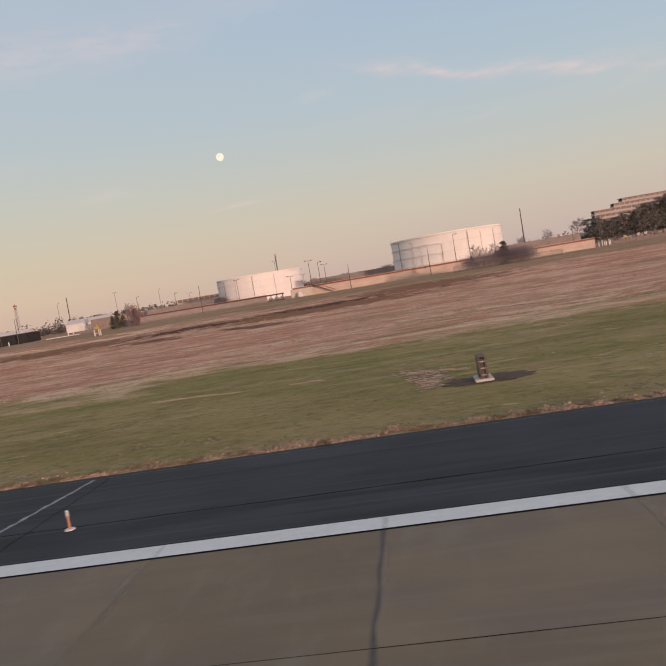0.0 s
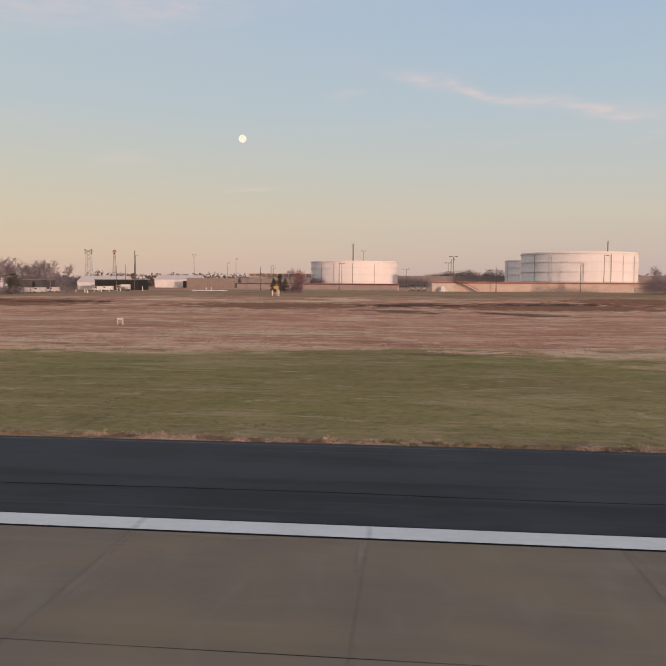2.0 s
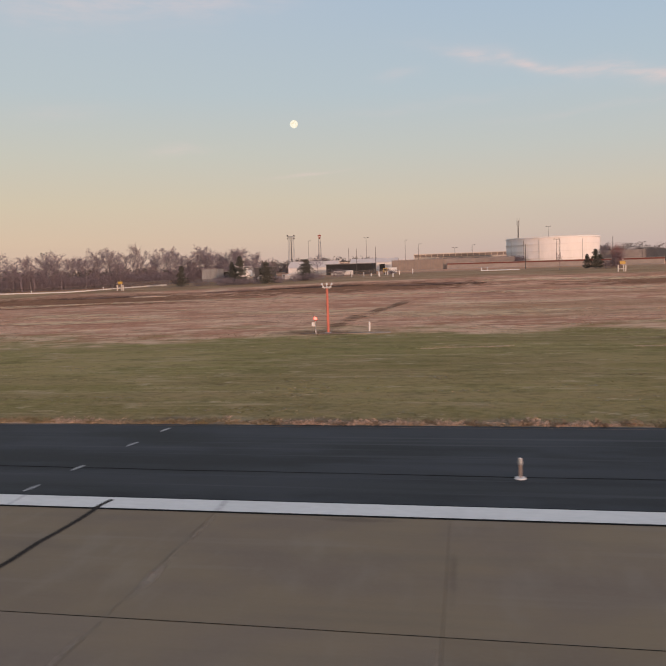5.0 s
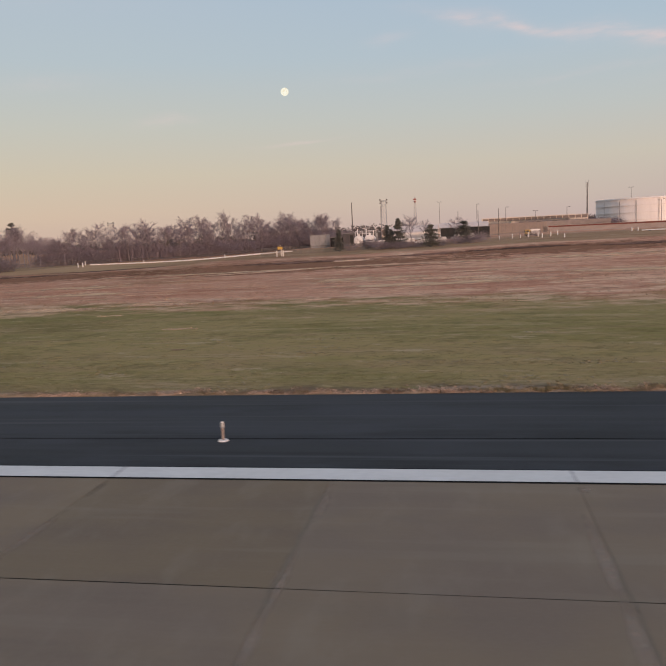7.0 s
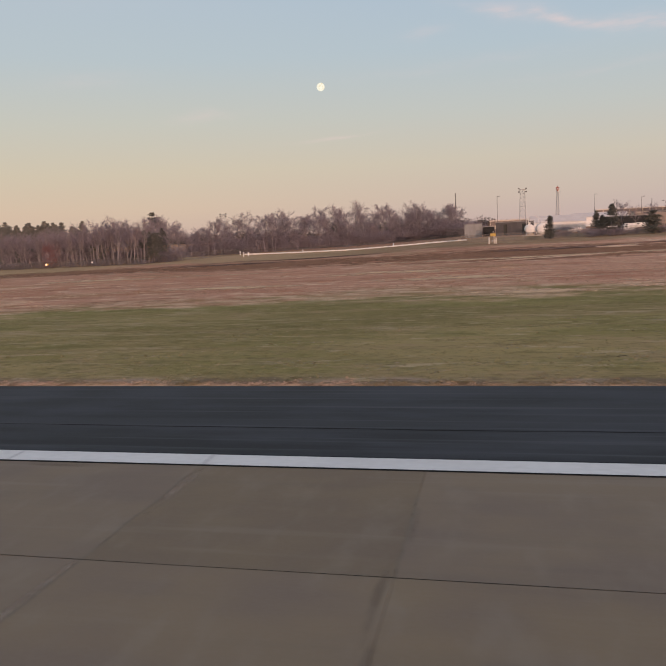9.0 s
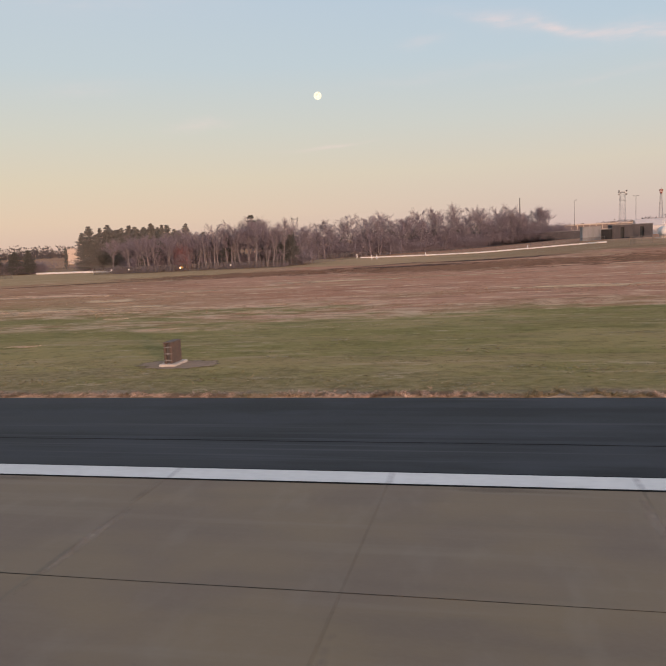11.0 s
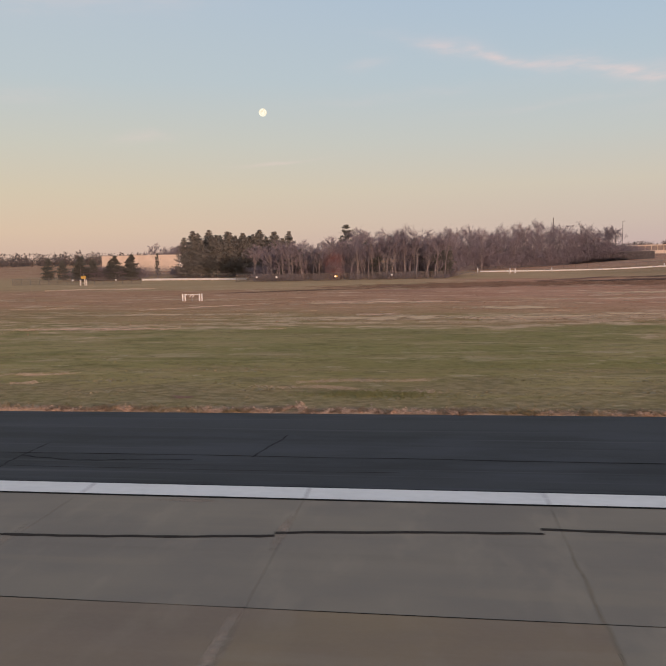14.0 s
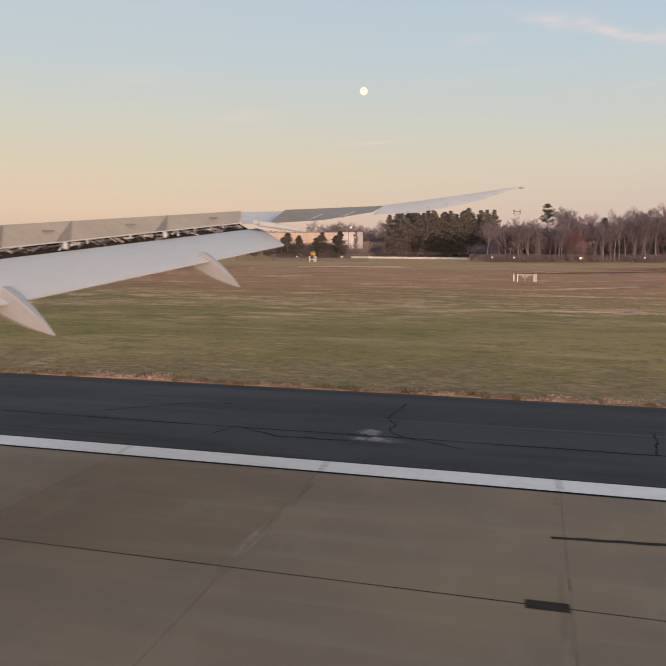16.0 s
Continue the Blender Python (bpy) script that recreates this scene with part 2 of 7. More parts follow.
m, n, b = material("amber_lamp", 0.4)
b.inputs["Emission Color"].default_value, b.inputs["Emission Strength"].default_value = (1, 0.5, 0.2, 1), 2.5
M["amber_lamp"] = m
m, n, b = material("white_lamp", 0.4)
b.inputs["Emission Color"].default_value, b.inputs["Emission Strength"].default_value = (1, 0.95, 0.88, 1), 3.0
M["white_lamp"] = m

# wire mesh seen from afar: mostly open
m, n, b = material("chain_link_wire", 0.6, 0.3)
b.inputs["Base Color"].default_value = (0.13, 0.115, 0.11, 1)
b.inputs["Alpha"].default_value = 0.30
M["wire"] = m

# runway concrete, weathered, with soft brown and grey clouds of dirt; slabs differ
def concrete(name, warm, cool, grey, smears):
    m, n, b = material(name, 0.85)
    b.inputs["Specular IOR Level"].default_value = 0.2
    p = place(n)
    rnd = obj_random(n)
    grain = n.noise(p, 14.0, 4.0, 0.65)
    cloud = n.noise(n.mapped(p, (0.30, 0.45, 1)), 1.0, 3.0, 0.5)
    smear = n.noise(n.mapped(p, (0.9, 0.35, 1), rot=(0, 0, radians(24))), 1.0, 4.0, 0.6)
    wear = n.noise(n.mapped(p, (0.10, 1.3, 1)), 1.0, 3.0, 0.55)
    c = n.mix(n.step(cloud, 0.34, 0.66), warm, cool)
    c = n.mix(n.math("MULTIPLY", n.step(rnd, 0.35, 0.95), 0.4), c, grey)
    c = n.mix(n.math("MULTIPLY", n.step(rnd, 0.3, 0.0), 0.45), c, (0.162, 0.122, 0.080))
    c = n.mix(n.math("MULTIPLY", n.step(wear, 0.5, 0.75), 0.22), c, (0.135, 0.112, 0.090))
    c = n.mix(n.math("MULTIPLY", n.step(wear, 0.47, 0.28), 0.4), c, (0.245, 0.205, 0.155))
    c = n.mix(n.math("MULTIPLY", n.step(smear, 0.50, 0.72), smears), c, (0.27, 0.228, 0.178))
    c = n.mix(n.math("MULTIPLY", n.step(grain, 0.4, 0.75), 0.2), c, (0.24, 0.20, 0.155))
    n.put(b.inputs["Base Color"], c)
    n.put(b.inputs["Roughness"], n.step(cloud, 0.2, 0.8, 0.75, 0.92))
    bump(n, b, grain, 0.25, 0.01)
    return m


M["concrete"] = concrete("runway_concrete", (0.222, 0.166, 0.108), (0.194, 0.148, 0.112), (0.198, 0.157, 0.126), 0.28)
M["grey_concrete"] = concrete("newer_grey_concrete", (0.218, 0.186, 0.146), (0.182, 0.160, 0.136), (0.206, 0.176, 0.148), 0.5)

# shoulder asphalt: bluish black, in long lighter and darker lanes and soft clouds of grey dust
m, n, b = material("shoulder_asphalt", 0.8)
b.inputs["Specular IOR Level"].default_value = 0.3
p = place(n)
grain = n.noise(p, 25.0, 3.0, 0.7)
patch = n.noise(n.mapped(p, (0.16, 0.42, 1)), 1.0, 5.0, 0.60)
lane = n.noise(n.mapped(p, (0.018, 0.55, 1)), 1.0, 4.0, 0.6)
lane2 = n.noise(n.mapped(p, (0.03, 2.2, 1), (4, 9, 0)), 1.0, 4.0, 0.6)
c = n.mix(n.step(patch, 0.32, 0.7), (0.0105, 0.0112, 0.0130), (0.045, 0.048, 0.056))
c = n.mix(n.math("MULTIPLY", n.step(lane, 0.44, 0.66), 0.55), c, (0.038, 0.0395, 0.044))
c = n.mix(n.math("MULTIPLY", n.step(lane, 0.48, 0.3), 0.7), c, (0.0115, 0.012, 0.0135))
c = n.mix(n.math("MULTIPLY", n.step(lane2, 0.55, 0.70), 0.5), c, (0.075, 0.078, 0.084))
c = n.mix(n.math("MULTIPLY", n.step(grain, 0.55, 0.8), 0.3), c, (0.07, 0.07, 0.073))
n.put(b.inputs["Base Color"], c)
n.put(b.inputs["Roughness"], n.step(patch, 0.2, 0.8, 0.72, 0.9))
bump(n, b, grain, 0.3, 0.01)
M["asphalt"] = m

# field: mown green grass by the runway, tall dry red-brown grass beyond, bare strips and puddles of dead straw
m, n, b = material("airfield_grass", 0.95)
b.inputs["Specular IOR Level"].default_value = 0.0
p = place(n)
sp = n.t.nodes.new("ShaderNodeSeparateXYZ")
n.put(sp.inputs[0], p)
gx = sp.outputs[0]
gy = n.math("SUBTRACT", n.math("ABSOLUTE", n.math("ADD", sp.outputs[1], 4.0)), 4.0)  # alike on both sides of the runway
big = n.noise(n.mapped(p, (0.016, 0.030, 1)), 1.0, 4.0, 0.6)
mid = n.noise(n.mapped(p, (0.055, 0.085, 1)), 1.0, 5.0, 0.62)
small = n.noise(n.mapped(p, (0.28, 0.42, 1), (2, 8, 0)), 1.0, 6.0, 0.66)
fine = n.noise(n.mapped(p, (1.5, 2.2, 1)), 1.0, 6.0, 0.72)
mow = n.noise(n.mapped(p, (0.006, 0.55, 1), (3, 7, 0)), 1.0, 3.0, 0.6)
wild = n.math("ADD", gy, n.math("MULTIPLY", n.math("SUBTRACT", big, 0.5), 62.0))
wild = n.math("ADD", wild, n.math("MULTIPLY", n.math("SUBTRACT", mid, 0.5), 52.0))
wild = n.math("ADD", wild, n.math("MULTIPLY", n.math("SUBTRACT", small, 0.5), 30.0))
# wandering thin lines, mostly along the field, and a crisp ragged grain
crisp = n.noise(n.mapped(p, (0.20, 0.34, 1), (7, 3, 0)), 1.0, 9.0, 0.78)
contour = n.noise(n.mapped(p, (0.016, 0.13, 1), (7, 2, 0)), 1.0, 5.0, 0.6)
thread = n.math("MULTIPLY", n.step(n.math("ABSOLUTE", n.math("SUBTRACT", contour, 0.5)), 0.016, 0.004), n.step(crisp, 0.44, 0.56))
thread2 = n.math("MULTIPLY", n.step(n.math("ABSOLUTE", n.math("SUBTRACT", contour, 0.57)), 0.014, 0.003), n.step(crisp, 0.58, 0.46))
# mown turf: olive, with yellowed, brown and straw-covered places
green = n.mix(n.step(mid, 0.44, 0.56), (0.272, 0.232, 0.098), (0.352, 0.280, 0.132))
green = n.mix(n.math("MULTIPLY", n.step(small, 0.50, 0.34), 0.7), green, (0.192, 0.172, 0.076))
green = n.mix(n.math("MULTIPLY", n.step(big, 0.50, 0.36), 0.5), green, (0.228, 0.178, 0.085))
green = n.mix(n.math("MULTIPLY", n.step(mow, 0.48, 0.62), 0.4), green, (0.35, 0.252, 0.145))
green = n.mix(n.math("MULTIPLY", n.step(crisp, 0.53, 0.61), 0.6), green, (0.37, 0.268, 0.155))
green = n.mix(n.math("MULTIPLY", n.step(crisp, 0.45, 0.38), 0.5), green, (0.165, 0.138, 0.062))
straw = n.step(n.noise(n.mapped(p, (0.30, 0.62, 1), (5, 1, 0)), 1.0, 8.0, 0.76), 0.585, 0.645)
green = n.mix(n.math("MULTIPLY", straw, 0.7), green, (0.50, 0.392, 0.255))
green = n.mix(n.math("MULTIPLY", thread, 0.5), green, (0.48, 0.375, 0.235))
green = n.mix(n.math("MULTIPLY", n.step(fine, 0.5, 0.70), 0.5), green, (0.38, 0.292, 0.150))
green = n.mix(n.math("MULTIPLY", n.step(fine, 0.48, 0.30), 0.55), green, (0.120, 0.100, 0.045))
bare = n.step(n.noise(n.mapped(p, (0.26, 0.55, 1), (11, 3, 0)), 1.0, 8.0, 0.76), 0.625, 0.68)
green = n.mix(n.math("MULTIPLY", bare, 0.5), green, (0.115, 0.085, 0.055))
# worn brown margin near the asphalt, with bleached and dark tufts
worn = n.step(n.math("ADD", gy, n.math("MULTIPLY", n.math("SUBTRACT", small, 0.5), 26.0)), 39, 31)
margin = n.mix(n.step(fine, 0.40, 0.62), (0.215, 0.170, 0.092), (0.345, 0.262, 0.160))
margin = n.mix(n.math("MULTIPLY", straw, 0.7), margin, (0.47, 0.375, 0.255))
margin = n.mix(n.math("MULTIPLY", bare, 0.6), margin, (0.105, 0.080, 0.052))
green = n.mix(n.math("MULTIPLY", worn, n.step(gx, -255, -302, 0.25, 0.8)), green, margin)
# unmown field: red-brown, with pale straw drifts and dark burnt-looking sedge
dry = n.mix(n.step(n.noise(n.mapped(p, (0.045, 0.10, 1), (9, 5, 0)), 1.0, 8.0, 0.72), 0.44, 0.56), (0.50, 0.252, 0.170), (0.655, 0.385, 0.268))
dry = n.mix(n.math("MULTIPLY", n.step(small, 0.48, 0.34), 0.7), dry, (0.40, 0.205, 0.140))
dry = n.mix(n.math("MULTIPLY", n.step(crisp, 0.53, 0.60), 0.65), dry, (0.72, 0.465, 0.325))
drift = n.step(n.noise(n.mapped(p, (0.05, 0.10, 1), (5, 1, 0)), 1.0, 9.0, 0.76), 0.535, 0.595)
dry = n.mix(n.math("MULTIPLY", n.math("MULTIPLY", drift, n.step(gy, 185, 120)), n.step(gx, -210, -150, 0.35, 0.75)), dry, (0.78, 0.555, 0.375))
dry = n.mix(n.math("MULTIPLY", n.step(gx, -150, -250), 0.6), dry, (0.435, 0.224, 0.148))
dry = n.mix(n.math("MULTIPLY", n.step(gx, -315, -375), 0.6), dry, (0.385, 0.240, 0.142))
olive = n.step(n.noise(n.mapped(p, (0.020, 0.045, 1), (6, 3, 0)), 1.0, 6.0, 0.66), 0.52, 0.62)
olive = n.math("MAXIMUM", olive, n.math("MULTIPLY", n.math("MULTIPLY", n.step(gx, -280, -350), n.step(gy, 130, 85)), 0.75))
dry = n.mix(n.math("MULTIPLY", olive, 0.42), dry, (0.36, 0.245, 0.135))
sedge = n.step(n.noise(n.mapped(p, (0.022, 0.040, 1), (1, 4, 0)), 1.0, 8.0, 0.72), 0.55, 0.62)
dry = n.mix(n.math("MULTIPLY", n.math("MULTIPLY", sedge, n.step(gy, 125, 160)), 0.55), dry, (0.22, 0.120, 0.092))
dry = n.mix(n.math("MULTIPLY", thread, 0.8), dry, (0.80, 0.60, 0.43))
dry = n.mix(n.math("MULTIPLY", thread2, 0.7), dry, (0.20, 0.115, 0.085))
dry = n.mix(n.math("MULTIPLY", n.step(fine, 0.5, 0.34), 0.5), dry, (0.20, 0.12, 0.085))
dry = n.mix(n.math("MULTIPLY", n.step(fine, 0.54, 0.70), 0.4), dry, (0.66, 0.45, 0.29))
# broken straw along the ragged limit of the mowing
limit = n.math("MULTIPLY", n.step(n.math("ABSOLUTE", n.math("SUBTRACT", wild, 77.0)), 13.0, 3.0), n.step(crisp, 0.47, 0.57))
west = n.math("MAXIMUM", n.step(gx, -290, -350), n.math("MULTIPLY", n.step(gx, -25, 15), n.step(contour, 0.46, 0.56)))
c = n.mix(n.mix(west, n.step(wild, 66, 84), n.step(wild, 58, 118)), green, dry)
c = n.mix(n.math("MULTIPLY", limit, 0.55), c, (0.72, 0.50, 0.35))
# a mown verge along the far perimeter road
verge = n.math("MAXIMUM", n.step(wild, 192, 206), n.math("MULTIPLY", n.step(gx, -320, -350), n.step(wild, 156, 176)))
verge = n.math("MULTIPLY", verge, n.step(gy, 330, 260))
c = n.mix(n.math("MULTIPLY", verge, 0.6), c, n.mix(n.step(gx, -250, -310), (0.25, 0.195, 0.11), (0.42, 0.315, 0.175)))
# rusty fringe of dead grass along the asphalt
edge = n.step(n.math("ADD", gy, n.math("ADD", n.math("MULTIPLY", n.math("SUBTRACT", small, 0.5), 4.4), n.math("MULTIPLY", n.math("SUBTRACT", fine, 0.5), 1.6))), 30.1, 29.0)
c = n.mix(n.math("MULTIPLY", edge, 0.8), c, n.mix(n.step(crisp, 0.44, 0.56), (0.19, 0.14, 0.105), (0.40, 0.295, 0.225)))
n.put(b.inputs["Base Color"], c)
bump(n, b, n.math("ADD", fine, n.math("MULTIPLY", small, 0.8)), 0.9, 0.25)
M["grass"] = m

m, n, b = material("grass_blades", 0.9)
b.inputs["Specular IOR Level"].default_value = 0.0
p = place(n)
r = n.t.nodes.new("ShaderNodeNewGeometry").outputs["Random Per Island"]
c = n.mix(n.step(r, 0.1, 0.9), (0.60, 0.435, 0.34), (0.31, 0.225, 0.17))
c = n.mix(n.math("MULTIPLY", n.step(n.noise(n.mapped(p, (1.3, 0.5, 1)), 1.0, 3.0), 0.50, 0.60), 0.75), c, (0.13, 0.10, 0.07))
n.put(b.inputs["Base Color"], n.mix(n.math("MULTIPLY", n.step(n.noise(p, 0.22, 3.0), 0.46, 0.60), 0.65), c, (0.20, 0.168, 0.085)))
M["blade"] = m
m, n, b = material("dry_grass_blades", 0.9)
b.inputs["Specular IOR Level"].default_value = 0.0
p = place(n)
r = n.t.nodes.new("ShaderNodeNewGeometry").outputs["Random Per Island"]
c = n.mix(r, (0.26, 0.175, 0.115), (0.19, 0.13, 0.085))
n.put(b.inputs["Base Color"], n.mix(n.step(n.noise(p, 0.1, 3.0), 0.5, 0.7), c, (0.22, 0.175, 0.125)))
M["dry_blade"] = m

m, n, b = material("green_grass_blades", 0.9)
b.inputs["Specular IOR Level"].default_value = 0.0
p = place(n)
r = n.t.nodes.new("ShaderNodeNewGeometry").outputs["Random Per Island"]
c = n.mix(r, (0.165, 0.155, 0.07), (0.23, 0.195, 0.11))
n.put(b.inputs["Base Color"], n.mix(n.step(n.noise(n.mapped(p, (0.1, 0.5, 1)), 1.0, 3.0), 0.52, 0.68), c, (0.28, 0.24, 0.155)))
M["green_blade"] = m
m, n, b = material("weed_blades", 0.9)
b.inputs["Specular IOR Level"].default_value = 0.0
n.put(b.inputs["Base Color"], n.mix(n.t.nodes.new("ShaderNodeNewGeometry").outputs["Random Per Island"], (0.175, 0.180, 0.085), (0.255, 0.235, 0.115)))
M["weed_blade"] = m
m, n, b = material("straw_blades", 0.9)
b.inputs["Specular IOR Level"].default_value = 0.0
n.put(b.inputs["Base Color"], n.mix(n.t.nodes.new("ShaderNodeNewGeometry").outputs["Random Per Island"], (0.31, 0.265, 0.18), (0.23, 0.195, 0.125)))
M["straw_blade"] = m
m, n, b = material("standing_straw", 0.9)
b.inputs["Specular IOR Level"].default_value = 0.0
n.put(b.inputs["Base Color"], n.mix(n.t.nodes.new("ShaderNodeNewGeometry").outputs["Random Per Island"], (0.52, 0.425, 0.33), (0.36, 0.285, 0.22)))
M["standing_straw"] = m
M["seal"] = mottled("worn_joint_filler", (0.175, 0.138, 0.098), (0.150, 0.120, 0.088), 4.0, 0.9)
M["seal_dark"] = mottled("dark_joint_filler", (0.075, 0.060, 0.054), (0.11, 0.088, 0.078), 4.0, 0.9)
M["smudge"] = mottled("grey_smudge", (0.44, 0.42, 0.415), (0.62, 0.60, 0.59), 5.0, 0.9)
M["chalk"] = mottled("pale_chalk", (0.40, 0.40, 0.40), (0.16, 0.16, 0.165), 5.0, 0.9)
M["wing_white"] = mottled("white_wing_paint", (0.488, 0.520, 0.520), (0.448, 0.480, 0.480), 0.5, 0.6, stretch=(1, 0.3, 1), relief=0.02)
M["wing_grey"] = mottled("grey_wing_paint", (0.215, 0.205, 0.178), (0.17, 0.162, 0.142), 0.8, 0.5, relief=0.02)
# fairing white, darkened and blued so the colour carries their missing shade
M["fairing"] = mottled("shade_toned_fairing_white", (0.355, 0.375, 0.392), (0.31, 0.328, 0.343), 0.8, 0.65, relief=0.02, gloss=0.3)
M["wing_beige"] = mottled("beige_grey_paint", (0.36, 0.33, 0.265), (0.30, 0.275, 0.22), 0.7, 0.5, relief=0.02)


def patch_material(name, base, dark, edge=0.18, cover=0.8):
    """Ground cover that thins out raggedly towards the rim of its patch."""
    m, n, b = material(name, 0.95)
    b.inputs["Specular IOR Level"].default_value = 0.0
    p = place(n)
    gen = n.t.nodes.new("ShaderNodeTexCoord").outputs["Generated"]
    d = n.t.nodes.new("ShaderNodeVectorMath")
    d.operation = "DISTANCE"
    flat = n.t.nodes.new("ShaderNodeVectorMath")
    flat.operation = "MULTIPLY"
    n.put(flat.inputs[0], gen)
    flat.inputs[1].default_value = (1, 1, 0)
    n.put(d.inputs[0], flat.outputs[0])
    d.inputs[1].default_value = (0.5, 0.5, 0)
    small = n.noise(n.mapped(p, (0.28, 0.4, 1)), 1.0, 6.0, 0.7)
    fine = n.noise(n.mapped(p, (1.6, 2.4, 1)), 1.0, 5.0, 0.7)
    c = n.mix(n.step(n.math("ADD", n.math("MULTIPLY", small, 0.5), n.math("MULTIPLY", fine, 0.5)), 0.36, 0.64), base, dark)
    n.put(b.inputs["Base Color"], c)
    r = n.math("ADD", d.outputs["Value"], n.math("MULTIPLY", n.math("SUBTRACT", small, 0.5), 1.5))
    n.put(b.inputs["Alpha"], n.step(r, 0.50, edge, 0.0, cover))
    bump(n, b, fine, 0.8, 0.2)
    return m


m, n, b = material("matted_straw", 0.95)
b.inputs["Specular IOR Level"].default_value = 0.0
p = place(n)
fine = n.noise(n.mapped(p, (1.5, 2.2, 1)), 1.0, 6.0, 0.72)
n.put(b.inputs["Base Color"], n.mix(n.step(fine, 0.36, 0.62), (0.58, 0.36, 0.25), (0.84, 0.57, 0.415)))
bump(n, b, fine, 0.9, 0.25)
M["straw_mat"] = m
M["sedge_mat"] = mottled("matted_dark_sedge", (0.20, 0.120, 0.096), (0.30, 0.175, 0.130), 0.5, 0.95, stretch=(0.5, 1.2, 1), relief=0.3, gloss=0.0)
M["sedge_patch"] = patch_material("dark_sedge", (0.115, 0.078, 0.066), (0.17, 0.108, 0.085))
M["straw_patch"] = patch_material("pale_dead_straw", (0.80, 0.575, 0.375), (0.64, 0.43, 0.275), 0.1, 0.75)
M["red_patch"] = patch_material("red_brown_broomsedge", (0.36, 0.195, 0.125), (0.27, 0.145, 0.092))
M["dirt"] = patch_material("brown_gravel", (0.17, 0.132, 0.108), (0.115, 0.09, 0.074), 0.40, 0.92)
M["tan_dirt"] = patch_material("worn_tan_gravel", (0.40, 0.295, 0.22), (0.27, 0.20, 0.15), 0.32, 0.85)
M["soil_patch"] = patch_material("bare_soil", (0.20, 0.125, 0.085), (0.28, 0.18, 0.12), 0.05, 0.6)
M["joint_dust"] = patch_material("pale_joint_dust", (0.42, 0.345, 0.285), (0.34, 0.27, 0.22), 0.0, 0.5)
M["joint_grime"] = patch_material("grey_purple_grime", (0.125, 0.102, 0.095), (0.145, 0.118, 0.108), 0.0, 0.2)
M["dust"] = patch_material("pale_dust", (0.37, 0.375, 0.385), (0.11, 0.112, 0.117), 0.0, 0.7)

# ---- building helpers ----
def mesh_of(name, bm, mat, smooth=False):
    me = bpy.data.meshes.new(name)
    bm.to_mesh(me)
    bm.free()
    for mt in mat if isinstance(mat, (list, tuple)) else [mat]:
        me.materials.append(mt)
    if smooth:
        me.shade_smooth()
    return me


def raw_mesh(name, verts, faces, mat):
    me = bpy.data.meshes.new(name)
    me.from_pydata(verts, [], faces)
    me.materials.append(mat)
    me.update()
    return me


def thing(name, x=0, y=0, z=0, label="", category="", group="", kind="", turn=0):
    ob = new(name)
    ob.empty_display_size = 0.3
    ob.matrix_basis = pose(x, y, z, 0, 0, turn)
    return tagged(ob, label, category, group, kind)


def part(name, bm, mat, parent, label="", smooth=False):
    me = bm if isinstance(bm, bpy.types.Mesh) else mesh_of(name, bm, mat, smooth)
    ob = new(name, me)
    ob.parent = parent
    if label:
        ob["label"] = label
    return ob


def solo(name, bm, mat, label, category, kind="", group="", smooth=False):
    me = bm if isinstance(bm, bpy.types.Mesh) else mesh_of(name, bm, mat, smooth)
    return tagged(new(name, me), label, category, group, kind)


def box(bm, c, s, turn=0, bevel=0.0):
    m = Matrix.Translation(c) @ Matrix.Rotation(radians(turn), 4, "Z") @ Matrix.Diagonal((*s, 1))
    r = bmesh.ops.create_cube(bm, size=1, matrix=m)
    if bevel:
        es = list({e for v in r["verts"] for e in v.link_edges})
        bmesh.ops.bevel(bm, geom=es, offset=bevel, segments=1, affect="EDGES")
    return bm


def rod(bm, a, b, r, r2=None, seg=8):
    a, b = Vector(a), Vector(b)
    d = b - a
    q = d.to_track_quat("Z", "Y").to_matrix().to_4x4()
    bmesh.ops.create_cone(bm, cap_ends=True, segments=seg, radius1=r, radius2=r if r2 is None else r2, depth=d.length,
                          matrix=Matrix.Translation((a + b) / 2) @ q)
    return bm


def B():
    return bmesh.new()


def smooth01(a, b, v):
    t = min(1, max(0, (v - a) / (b - a)))
    return t * t * (3 - 2 * t)


def runway_z(y):
    """Crowned pavement: falls away on both sides of the centre line at y = -4."""
    return -0.013 * (abs(y + 4) - 21.8)


def land(x, y):
    """Height of the airfield: flat by the runway, a bank up to the tank farm, a dip to the woods."""
    if y < 28.5:
        return -0.155
    z = -0.155 - 0.475 * smooth01(29, 75, y)
    rise = 1.5 * smooth01(-215, -120, x) + 1.9 * smooth01(-285, -228, x)
    z += rise * smooth01(118, 238, y)
    z -= 0.65 * smooth01(-150, -350, x) * smooth01(40, 95, y)
    return z + 0.05 * math.sin(x * 0.11 + y * 0.07) * smooth01(40, 80, y)


